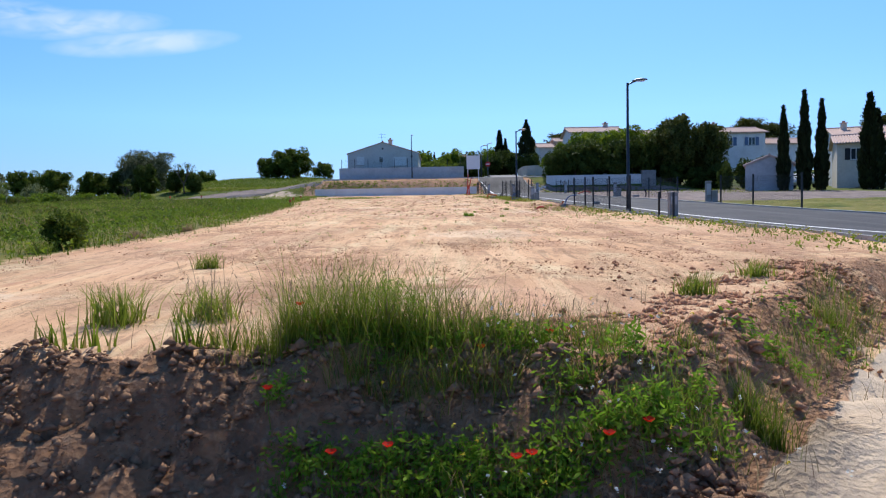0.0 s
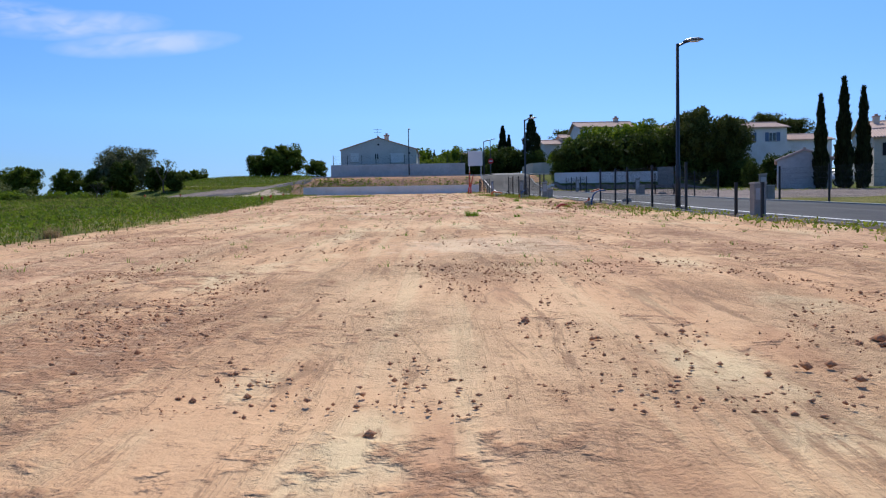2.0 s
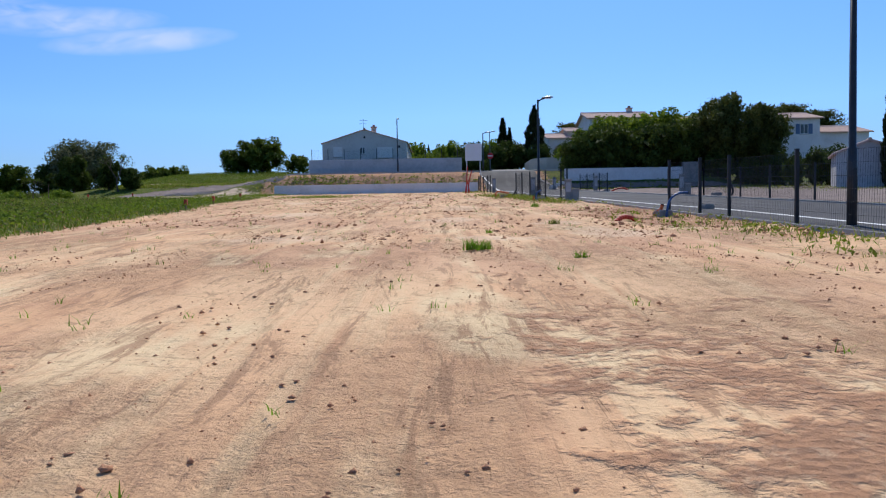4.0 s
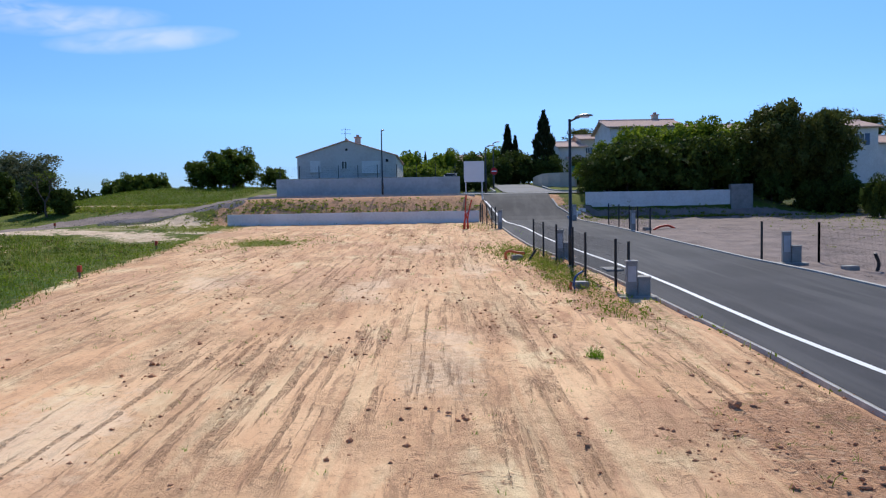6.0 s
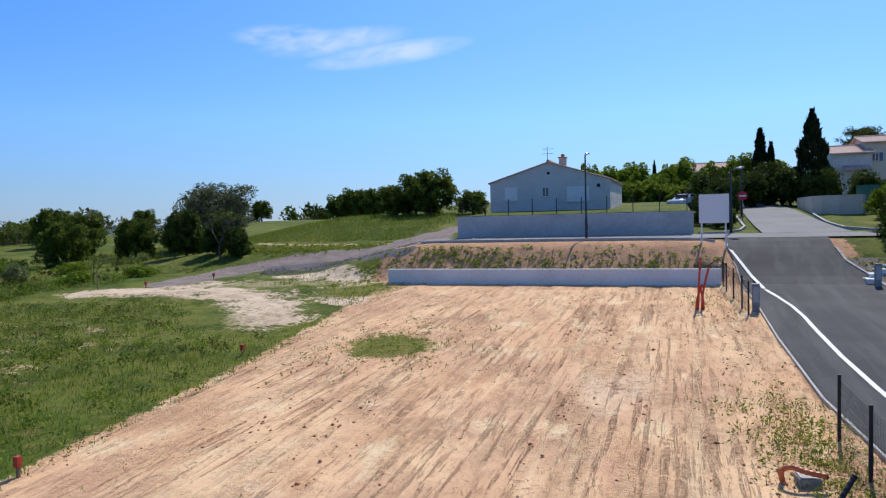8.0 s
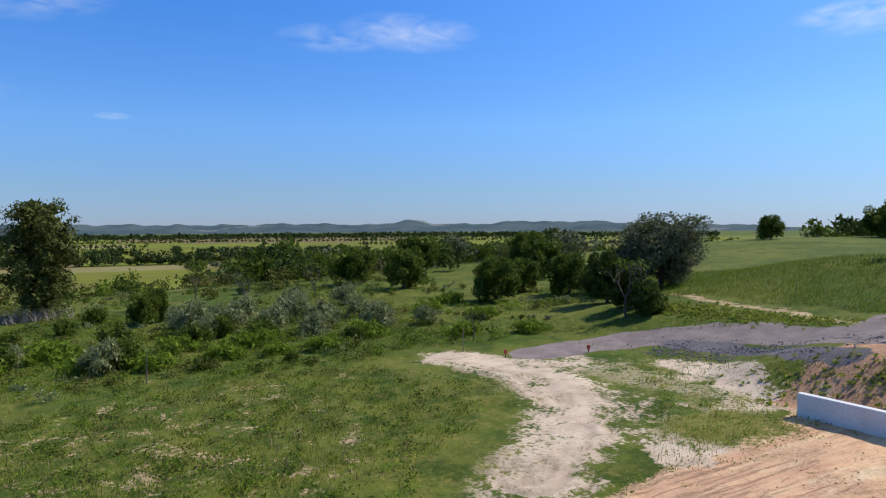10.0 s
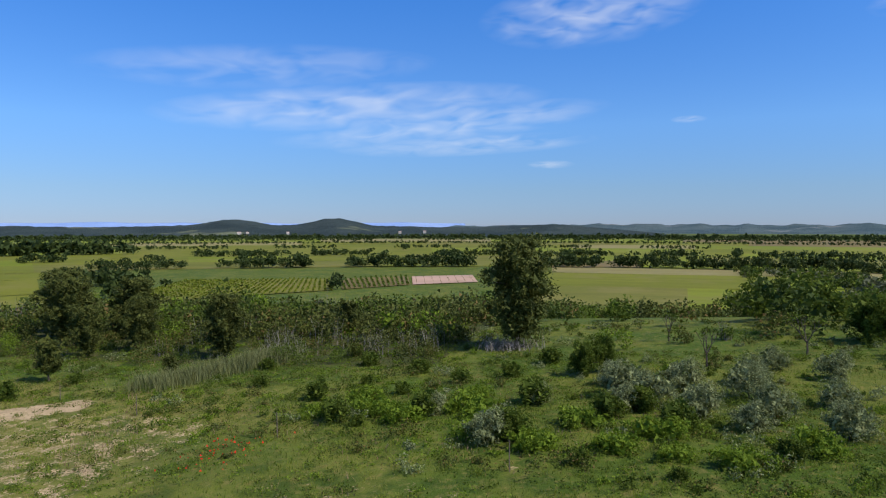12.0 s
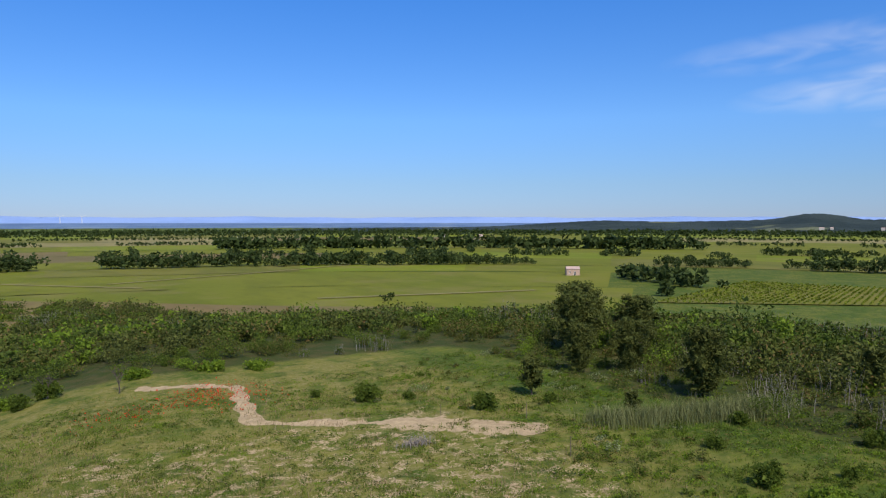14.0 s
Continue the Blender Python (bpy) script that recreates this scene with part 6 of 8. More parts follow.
dk = plant("broadleaf_tree", "low dark thicket tree beside the gravel track", "tree", "", limbs(bmesh.new(), 0.9, 0.14, lob[:5], g1), crown_mesh("crown", 4.4, 4.4, 0.0, 7000, 0.11, M["leaf_dark"], g1, gaps=0.7))
set_out(dk, [(-35.0, 82.6, 0.84, 0.95), (-30.6, 80.4, 0.62, 0.95), (-28.2, 79.6, 0.5, 1.1), (-41, 90, 0.9)])


def bare_tree(g, h, leaves, label, spots, mat="leaf"):
    """A thin, half-dead tree: forked twigs and a few leaves."""
    bm = bmesh.new()
    tips = []

    def grow(p, d, ln, r, k):
        q = p + d * ln
        tube(bm, [p, p.lerp(q, 0.5) + Vector((g.random() - 0.5, g.random() - 0.5, 0)) * ln * 0.15, q], [r, r * 0.8, r * 0.6], 5, False)
        if k == 0:
            tips.append(q)
            return
        for _ in range(3 if k > 1 else 2):
            e = (d + Vector((g.random() - 0.5, g.random() - 0.5, (g.random() - 0.35) * 0.6)) * 1.5).normalized()
            grow(q, e, ln * 0.68, r * 0.58, k - 1)

    grow(Vector((0, 0, -0.2)), Vector((0.08, 0, 1)).normalized(), h * 0.38, h * 0.028, 4)
    tp = np.array([t[:] for t in tips])
    c = np.repeat(tp, leaves, 0) + g.normal(size=(len(tp) * leaves, 3)) * 0.14
    T = plant("bare_tree", label, "tree", "half-bare trees", bm, quads_mesh("crown", *leaf_tris(c, 0.10, 0, 0.5, g), M[mat]))
    set_out(T, spots)


bare_tree(np.random.default_rng(41), 3.6, 3, "thin half-bare tree with twisted twigs", [(-28.9, 78.7, 1.0), (-18.1, -5.2, 0.75), (-67, 60.9, 0.72), (-12.6, -9.2, 0.7), (-31.6, 70.0, 0.5), (-60, 70, 0.9), (-56, 63, 0.8)])
# shrubs of the meadow
lob = lobes_round(8, 2.6, 2.0, 0.1, np.random.default_rng(51))
olive = plant("silver_shrub", "rounded silver-grey leaved shrub in the meadow", "shrub", "silver shrubs", limbs(bmesh.new(), 0.4, 0.06, lob[:5], g1), crown_mesh("crown", 2.8, 2.1, 0.05, 3600, 0.055, M["olive"], g1, 0.45))
set_out(olive, [(-46.6, 57.6, 1.07), (-44.6, 59.2, 0.95), (-42.5, 61.5, 0.90), (-46.7, 64.4, 0.95), (-42.4, 65.0, 0.86), (-39.4, 67.6, 0.86), (-48.5, 61, 0.95), (-43.4, 57.6, 0.73), (-40.3, 63.6, 0.69), (-36.9, 51.6, 0.82), (-50.5, 65, 0.86), (-45, 68.5, 0.73), (-49.5, 57, 0.77), (-41.8, 47.4, 0.60), (-52, 70, 0.86), (-38.5, 70.5, 0.60), (-44.8, 52.9, 0.60), (-55, 67, 0.77)])
lob = lobes_round(7, 1.9, 1.5, 0.05, np.random.default_rng(52))
dsh = plant("green_shrub", "low dark green shrub with rough outline", "shrub", "green shrubs", limbs(bmesh.new(), 0.3, 0.05, lob[:4], g1), crown_mesh("crown", 2.0, 1.55, 0.0, 2500, 0.056, M["leaf"], g1))
set_out(dsh, [(-35.2, 9.8, 1.1), (-41.8, 17.0, 1.0), (-44.8, 38.9, 0.9), (-39.9, 42.4, 0.95), (-41.6, 47.0, 1.0), (-44.7, 52.7, 1.1), (-42.1, 57.0, 0.9), (-37.6, 52.3, 1.15), (-40.1, 60.4, 1.0), (-43.7, 58.6, 1.0), (-47.5, 17.7, 0.6), (-39, 44, 0.5), (-53, 43, 0.8), (-50, 47, 0.7), (-56, 38, 0.8), (-48, 33, 0.6), (-54, 30, 0.7), (-36, 64.5, 0.7), (-52, 50, 0.8), (-57, 52, 0.9), (-12.7, -9.5, 1.2), (-10.5, -8.4, 1.0), (-32, 6.2, 0.5), (-38.4, 10.8, 0.5), (-60, 35, 0.8), (-46.5, 44, 0.6), (-49.2, 40.5, 0.5), (-6.95, 12.8, 0.5), (-34.5, 56, 0.5), (-33, 60, 0.4)])
lob = lobes_round(7, 2.4, 0.8, 0.0, np.random.default_rng(53))
bram = plant("bramble", "bright yellow-green bramble patch in the grass", "shrub", "brambles", None, crown_mesh("crown", 2.6, 0.85, 0.0, 2300, 0.05, M["leaf_bright"], g1, 0.55, 0.5))
set_out(bram, [(-38.6, 51.4, 1.3), (-36.2, 53.8, 1.1), (-40.2, 46.0, 1.2), (-42.5, 49.5, 1.3), (-38.7, 59.6, 1.2), (-41.5, 44, 1.1), (-36.5, 57.4, 1.0), (-34.8, 62.5, 1.0), (-37.4, 65.8, 1.1), (-44.2, 42.6, 1.1), (-41, 40.6, 0.8), (-46, 49, 0.9), (-40.5, 55.6, 1.1), (-35.5, 60, 0.8), (-31.5, 73.6, 0.9), (-33.5, 70.5, 0.9), (-38, 74.5, 1.0), (-43, 73, 1.0), (-46, 76.5, 1.0), (-53, 61, 1.0), (-9.5, -10.8, 1.2), (-20, -11, 1.2), (-27, -10.5, 1.3), (-31, -9, 1.2)])
# dead scrub heap and reeds
tw = Stuff()
c = np.stack([g1.normal(size=260) * 0.55 - 33.3, g1.normal(size=260) * 0.3 + 22.2, np.zeros(260)], 1)
c[:, 2] = gz(c[:, :2]) + 0.02
tw.add(blades(c, 0.25 + 0.45 * g1.random(260), 1.2, 0.03, g1))
c = np.stack([g1.normal(size=500) * 0.9 - 63.6, g1.normal(size=500) * 1.2 + 47.6, np.zeros(500)], 1)
c[:, 2] = gz(c[:, :2]) + 0.02
tw.add(blades(c, 0.4 + 0.8 * g1.random(500), 1.4, 0.05, g1))
tw.done("dead_scrub", M["pale_bark"], "heap of grey dead twigs on the meadow", "brushwood")
reeds = Stuff()
n = 5200
u = g1.random(n)
c = np.stack([-46.0 - 14 * u + g1.normal(size=n) * 0.5, 24.6 + 6.6 * u - 2.5 * u * u + g1.normal(size=n) * 0.9, np.zeros(n)], 1)
c[:, 2] = gz(c[:, :2])
reeds.add(blades(c, 0.6 + 0.7 * g1.random(n), 0.5, 0.05, g1))
reeds.done("reed_bed", M["reed"], "pale green belt of tall reeds", "reeds")


# low shrubs and leafy clumps all over the lower meadow
low = {"leaf": Stuff(), "leaf_bright": Stuff(), "olive": Stuff(), "scrub": Stuff()}
gl = np.random.default_rng(57)
for _ in range(1500):
    x, y = -80 + 52 * gl.random(), -4 + 88 * gl.random()
    edge = -31.0 - 5.0 * smooth(46, 30, y) if y > 30 else -40
    if x > edge or near_line(np.array([(x, y)]), walk_line)[0] < 2.5 or gl.random() > 0.30 + 0.75 * smooth(-0.1, 0.4, noise.noise((x * 0.10, y * 0.10, 3.1))):
        continue
    q = gl.random()
    kind = "leaf_bright" if q < 0.30 else "leaf" if q < 0.62 else "olive" if q < 0.78 else "scrub"
    h = (0.25 + 0.55 * gl.random() ** 1.6) * (0.8 if kind == "leaf_bright" else 1.15)
    r = h * (0.7 + 0.7 * gl.random()) * (1.5 if kind == "leaf_bright" else 1.0)
    z = ground_z(x, y)
    lob = [(x + gl.normal() * r * 0.7, y + gl.normal() * r * 0.7, z + h * (0.2 + 0.4 * gl.random()), r * 0.45, r * 0.45, h * 0.42) for _ in range(5)]
    low[kind].add(leaf_tris(in_lobes(int(130 + 130 * h), lob, gl, 0.3), 0.06, 0.2, 0.55, gl))
for kind, lb in (("leaf", "low dark green bushes in the meadow"), ("leaf_bright", "low yellow-green leafy clumps in the meadow"), ("olive", "low grey-green herbs in the meadow"), ("scrub", "low brownish scrub in the meadow")):
    low[kind].done("undergrowth", M[kind], lb, "undergrowth")

# ---- scrub belt, valley, hills ----
gs2 = np.random.default_rng(61)


belts = {"leaf": Stuff(), "scrub": Stuff(), "pine": Stuff(), "leaf_bright": Stuff(), "leaf_dark": Stuff(), "twig": Stuff()}
made = 0
for _ in range(52000):
    x, y = -185 + 230 * gs2.random(), -215 + 340 * gs2.random()
    d = scrub_density(x, y)
    if d <= 0 or gs2.random() > d * 0.30 or made > 5000:
        continue
    made += 1
    h = 1.5 + 2.4 * gs2.random() ** 1.7
    near = smooth(6, 30, math.hypot(max(0.0, -x - 50), max(0.0, -6 - y)))
    h *= 0.62 + 0.45 * near
    patch = noise.noise((x * 0.035, y * 0.035, 7.7))
    if gs2.random() < 0.04:
        h *= 1.5
    r = h * (0.55 + 0.40 * gs2.random())
    z = ground_z(x, y)
    n = int(520 - 340 * near + 25 * gs2.random())
    q = gs2.random()
    kind = "pine" if patch > 0.2 and q < 0.6 else "leaf_bright" if q > 0.91 else "scrub" if q > 0.55 else "leaf" if q > 0.22 else "leaf_dark"
    lob = [(x + gs2.normal() * r * 0.42, y + gs2.normal() * r * 0.42, z + h * (0.15 + 0.6 * gs2.random()), r * 0.42, r * 0.42, h * 0.24) for _ in range(7)] + [(x, y, z + h * 0.4, r * 0.6, r * 0.6, h * 0.35)]
    belts[kind].add(leaf_tris(in_lobes(n, lob, gs2, 0.5), (0.10 + 0.052 * h) * (0.33 + 0.50 * near), 0, 0.65, gs2))
    if (patch < -0.22 and q < 0.5) or (-58 > x > -68 and 12 < y < 42 and q < 0.6):
        base = np.array([[x, y, z]]) + gs2.normal(size=(26, 3)) * (r * 0.45, r * 0.45, 0)
        belts["twig"].add(blades(base, h * (0.6 + 0.6 * gs2.random(26)), 0.35, 0.05, gs2))
belts["leaf_dark"].done("scrub", M["leaf_dark"], "dark evergreen thicket below the meadow", "thicket")
belts["leaf"].done("scrub", M["leaf"], "dense green thicket between meadow and fields", "thicket")
belts["scrub"].done("scrub", M["scrub"], "dense brown-green thicket below the meadow", "thicket")
belts["pine"].done("scrub", M["pine"], "young dark pine thicket below the meadow", "thicket")
belts["leaf_bright"].done("scrub", M["leaf_bright"], "bright green bushes in the thicket", "thicket")
belts["twig"].done("dead_twigs", M["pale_bark"], "grey bare twigs in the thicket", "brushwood")

# fields of the valley floor
FLOOR = -11.42


def field_mat(name, a, b, rows=0.0, turn=0.0, soil_c=(0.19, 0.16, 0.045)):
    k = Mat(name, 0.95, 0, 0.15)
    c = k.mix(k.ramp(k.noise(0.012, 5), 0.35, 0.65), a, b)
    c = k.mix(k.math("MULTIPLY", k.ramp(k.noise(0.25, 5, 0.7), 0.5, 0.75), 0.4), c, tuple(v * 0.6 for v in a))
    c = k.mix(k.math("MULTIPLY", k.ramp(k.noise(0.06, 5, 0.6, (1.0, 0.35, 1)), 0.48, 0.60), 0.35), c, tuple(v * 0.7 for v in a))
    c = k.mix(k.math("MULTIPLY", k.ramp(k.noise(0.035, 4, 0.6), 0.52, 0.66), 0.5), c, soil_c)
    k.color(c)
    return k.m


F_MATS = [field_mat("field_green", (0.135, 0.148, 0.011), (0.165, 0.166, 0.015)), field_mat("field_bright", (0.150, 0.182, 0.011), (0.185, 0.200, 0.015)),
          field_mat("field_olive", (0.135, 0.138, 0.020), (0.170, 0.155, 0.028)), field_mat("field_straw", (0.27, 0.22, 0.085), (0.22, 0.19, 0.07)),
          field_mat("field_brown", (0.19, 0.135, 0.05), (0.15, 0.12, 0.045)), field_mat("field_pink", (0.50, 0.32, 0.225), (0.42, 0.27, 0.19))]


def patch_of(corners, mat, z, label, name="field"):
    bm = bmesh.new()
    n = 10
    a, b, c, d = [Vector((*q, 0)) for q in corners]
    grid = [[bm.verts.new(((a.lerp(b, i / n)).lerp(d.lerp(c, i / n), j / n)).xy.to_3d() + Vector((0, 0, z))) for i in range(n + 1)] for j in range(n + 1)]
    for j in range(n):
        for i in range(n):
            bm.faces.new((grid[j][i], grid[j][i + 1], grid[j + 1][i + 1], grid[j + 1][i]))
    bmesh.ops.recalc_face_normals(bm, faces=bm.faces[:])
    if bm.faces[0:1] and next(iter(bm.faces)).normal.z < 0:
        bmesh.ops.reverse_faces(bm, faces=bm.faces[:])
    return solid(name, bm, mat, label, "field", kind="structure")


def vine_rows(corners, spacing, h, mat, name, label, g):
    """Rows of vines between two opposite sides of a field."""
    a, b, c, d = [np.array(q, float) for q in corners]
    n = int(np.linalg.norm(b - a) / spacing)
    st = Stuff()
    for i in range(n + 1):
        t = (i + 0.5) / (n + 1)
        p, q = a + (b - a) * t, d + (c - d) * t
        ln = np.linalg.norm(q - p)
        m = max(2, int(ln / 0.8))
        k = (np.arange(m) + g.random(m) * 0.6) / m
        cc = p + (q - p) * k[:, None] + g.normal(size=(m, 2)) * 0.12
        pts = np.stack([cc[:, 0], cc[:, 1], FLOOR + 0.1 + h * (0.35 + 0.5 * g.random(m))], 1)
        st.add(leaf_quads(pts, 0.48 * h, 0.0, 0.8, g))
    return st.done(name, mat, label, "vineyard")


gv2 = np.random.default_rng(71)
VA = [(-190, -108), (-258, -58), (-312, -84), (-286, -146)]
VB = [(-262, -56), (-290, -37), (-338, -54), (-314, -82)]
VP = [(-291, -36), (-312, -12), (-356, -25), (-338, -52)]
VC = [(-205, -125), (-250, -140), (-330, -260), (-225, -300)]
for nm, cr, mi, lb in (("field", VA, 2, "olive-green vineyard floor"), ("field", VB, 4, "dark vineyard floor with bare earth"), ("field", VP, 5, "bare pink ploughed field")):
    patch_of(cr, F_MATS[mi], FLOOR + 0.35, lb + " in the valley", nm)
vine_rows([VA[0], VA[1], VA[2], VA[3]], 2.6, 1.0, M["vine"], "vineyard", "rows of green vines in the valley", gv2)
vine_rows([VB[0], VB[1], VB[2], VB[3]], 2.6, 1.2, M["leaf"], "vineyard", "dark rows of vines in the valley", gv2)
vine_rows([VP[0], VP[1], VP[2], VP[3]], 4.2, 0.35, M["leaf"], "vineyard", "thin rows of young vines on pink soil", gv2)
# patchwork beyond: rings of plots round the hilltop
EYE = Vector((-8, 60))


def polar(az, r):
    a = radians(az)
    return (EYE.x - r * math.sin(a), EYE.y + r * math.cos(a))


ring_r = [225, 300, 385, 440, 520, 610, 700, 830, 980, 1180, 1450]
seen_cells = 0
for i, (r0, r1) in enumerate(zip(ring_r, ring_r[1:])):
    az = 30.0 + 4 * gv2.random()
    while az < 222:
        w = (16 if i < 3 else 11) * (0.7 + 0.9 * gv2.random())
        if r0 < 400 and 95 < az + w / 2 < 136:
            az += w
            continue
        q = gv2.random()
        mi = 0 if q < 0.36 else 1 if q < 0.66 else 2 if q < 0.86 else 3 if q < 0.94 else 4
        if i < 2 and az > 130:
            mi = 0
        patch_of([polar(az, r0 + 0.6), polar(az + w, r0 + 0.6), polar(az + w, r1 - 0.6), polar(az, r1 - 0.6)], F_MATS[mi], FLOOR + 0.12 + 0.015 * (seen_cells % 9), ("bright green field" if mi == 1 else "green vineyard field" if mi == 0 else "straw-coloured field" if mi == 3 else "olive-green field") + " on the valley floor")
        seen_cells += 1
        az += w


for a0, a1, r0, r1 in ((150, 158, 224, 226), (158, 166, 226, 236), (166, 174, 236, 256), (174, 182, 256, 280), (182, 206, 280, 296)):
    patch_of([polar(a0, 140), polar(a1, 140), polar(a1, r1), polar(a0, r0)], F_MATS[4], FLOOR + 0.32, "brown fallow strip at the edge of the valley fields")


def far_trees(st, pts, h, g, leaves=44):
    for x, y in pts:
        k = h * (0.85 + 0.7 * g.random())
        r = k * (0.46 + 0.24 * g.random())
        z = max(FLOOR, ground_z(x, y) if math.hypot(x, y) < 300 else FLOOR)
        lob = [(x + g.normal() * r * 0.42, y + g.normal() * r * 0.42, z + k * (0.22 + 0.55 * g.random()), r * 0.5, r * 0.5, k * 0.2) for _ in range(5)] + [(x, y, z + k * 0.42, r * 0.6, r * 0.6, k * 0.36)]
        st.add(leaf_tris(in_lobes(leaves, lob, g, 0.4), k * 1.05 / math.sqrt(leaves), 0, 0.7, g))


fw = Stuff()
# hedges and shelter belts along the field edges: long runs with clear gaps
for r, a0, a1, h, step, fill in ((437, 48, 122, 7.0, 3.4, 0.72), (447, 122, 148, 5.0, 3.4, 0.6), (438, 148, 210, 7.6, 3.4, 0.9), (560, 128, 210, 5.4, 4, 0.5), (612, 40, 128, 5.0, 4, 0.6), (700, 130, 168, 10, 4, 0.95), (832, 40, 210, 4.0, 5, 0.55), (1060, 40, 210, 4.0, 6, 0.7), (1290, 40, 210, 5, 6, 0.85), (1460, 40, 210, 8, 6, 1.3), (1530, 40, 210, 8, 7, 1.3)):
    az, pts = a0, []
    while az < a1:
        run = noise.noise((az * 0.16, r * 0.013, 2.0)) * 0.5 + 0.5
        if run < 0.18 + 0.62 * fill:
            pts.append(polar(az, r + gv2.normal() * 3))
            if gv2.random() < 0.35:
                pts.append(polar(az + 0.1, r + 4 + abs(gv2.normal()) * 8))
        az += step / r * 57.3 * (0.6 + 0.8 * gv2.random())
    far_trees(fw, pts, h, gv2, 130 if r < 500 else 70 if r < 700 else 26)
for az in np.arange(44, 200, 13.0):
    r0 = 450 + 400 * gv2.random()
    far_trees(fw, [polar(az + gv2.normal() * 0.1, r) for r in np.arange(r0, r0 + 50 + 90 * gv2.random(), 7)], 4.5, gv2, 40)
# open woodland on the slope to the north-west
open_wood = {"leaf": Stuff(), "leaf_dark": Stuff(), "olive_dark": Stuff()}
for _ in range(3800):
    az, r = 22 + 61 * gv2.random(), 62 + 350 * gv2.random() ** 0.8
    x, y = polar(az, r)
    if x > -62 or az < 52 and r < 130 or r < 80 and y < 50 or gv2.random() > 0.26 + 0.74 * smooth(-0.1, 0.3, noise.noise((x * 0.014, y * 0.03, 4.0))) or (r > 250 and 90 < az):
        continue
    q = gv2.random()
    far_trees(open_wood["leaf" if q < 0.5 else "leaf_dark" if q < 0.85 else "olive_dark"], [(x, y)], 2.1 + 1.7 * gv2.random(), gv2, 380 if r < 120 else 170 if r < 200 else 70)
for kind in open_wood:
    open_wood[kind].done("open_woodland", M[kind], "scattered green trees on the grassy slope", "woodland")
far_trees(fw, [(-246 + gv2.normal() * 4 - 0.5 * i, -134 - 2.6 * i + gv2.normal() * 3) for i in range(24)], 6, gv2, 50)
far_trees(fw, [(-209, -121), (-211, -122.5), (-262, -58), (-264, -59.5)], 5, gv2, 60)
fw.done("far_woods", M["far_wood"], "dark tree rows and copses across the valley", "woodland")

for line, wd in (([(6, -293), (-45, -245)], 1.6), ([(-34, -271), (-96, -300), (-175, -344)], 1.5), ([(-95, -175), (-180, -161)], 1.6)):
    q = np.array(line, float)
    for a, b in zip(q, q[1:]):
        side = np.array([-(b - a)[1], (b - a)[0]]) / np.linalg.norm(b - a) * wd
        patch_of([a - side, b - side, b + side, a + side], F_MATS[3], FLOOR + 0.42, "pale dirt track between vineyard fields", "track")
lone = Stuff()
far_trees(lone, [(-115, -157), (-113, -158), (-62, -395), (-140, -363), (-218, -127), (-216, -128.5), (-60, -393)], 3.0, gv2, 120)
lone.done("field_bushes", M["far_wood"], "lone dark bushes in the vineyard fields", "bushes")
# small house among the vines
hut = ridge_x_house("hut", "small pinkish stone hut among the vines", pose(-239, -214, FLOOR + 0.2, 0, 0, 150), 6.6, 4.5, 3.2, 4.2, plain("pink_render", (0.50, 0.34, 0.25), (0.42, 0.28, 0.2), 1.0), M["tile_pale"], 0.2)
tagged(hut, category="hut")
opening(hut, "window", 1.2, 2.0, 1.2, 2.2, 0)
opening(hut, "door", 3.6, 4.6, 0.0, 2.0, 0)


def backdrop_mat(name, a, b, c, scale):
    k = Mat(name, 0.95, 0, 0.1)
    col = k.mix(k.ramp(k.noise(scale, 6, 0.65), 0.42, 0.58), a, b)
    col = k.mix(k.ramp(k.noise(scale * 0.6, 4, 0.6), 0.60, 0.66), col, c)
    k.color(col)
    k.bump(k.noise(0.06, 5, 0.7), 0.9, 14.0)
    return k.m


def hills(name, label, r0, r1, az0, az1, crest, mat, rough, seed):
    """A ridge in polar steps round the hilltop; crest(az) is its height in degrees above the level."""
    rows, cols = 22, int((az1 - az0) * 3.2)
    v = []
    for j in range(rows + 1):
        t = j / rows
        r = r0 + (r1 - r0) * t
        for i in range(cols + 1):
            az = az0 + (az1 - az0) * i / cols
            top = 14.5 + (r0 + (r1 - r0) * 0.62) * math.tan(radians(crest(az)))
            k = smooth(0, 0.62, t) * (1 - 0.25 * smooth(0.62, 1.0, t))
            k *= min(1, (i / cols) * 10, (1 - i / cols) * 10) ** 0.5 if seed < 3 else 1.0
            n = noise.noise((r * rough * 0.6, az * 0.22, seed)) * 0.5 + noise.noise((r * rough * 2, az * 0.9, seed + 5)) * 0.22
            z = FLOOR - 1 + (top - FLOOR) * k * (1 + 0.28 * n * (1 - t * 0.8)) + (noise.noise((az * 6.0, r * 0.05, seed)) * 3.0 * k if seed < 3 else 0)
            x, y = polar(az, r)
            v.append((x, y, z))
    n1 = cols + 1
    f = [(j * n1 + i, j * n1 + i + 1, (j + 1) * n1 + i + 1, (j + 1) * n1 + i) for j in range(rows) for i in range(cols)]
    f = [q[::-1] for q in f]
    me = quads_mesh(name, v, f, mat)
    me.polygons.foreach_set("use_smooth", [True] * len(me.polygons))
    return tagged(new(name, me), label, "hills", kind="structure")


def bump(az, c, w):
    return math.exp(-((az - c) / w) ** 2)


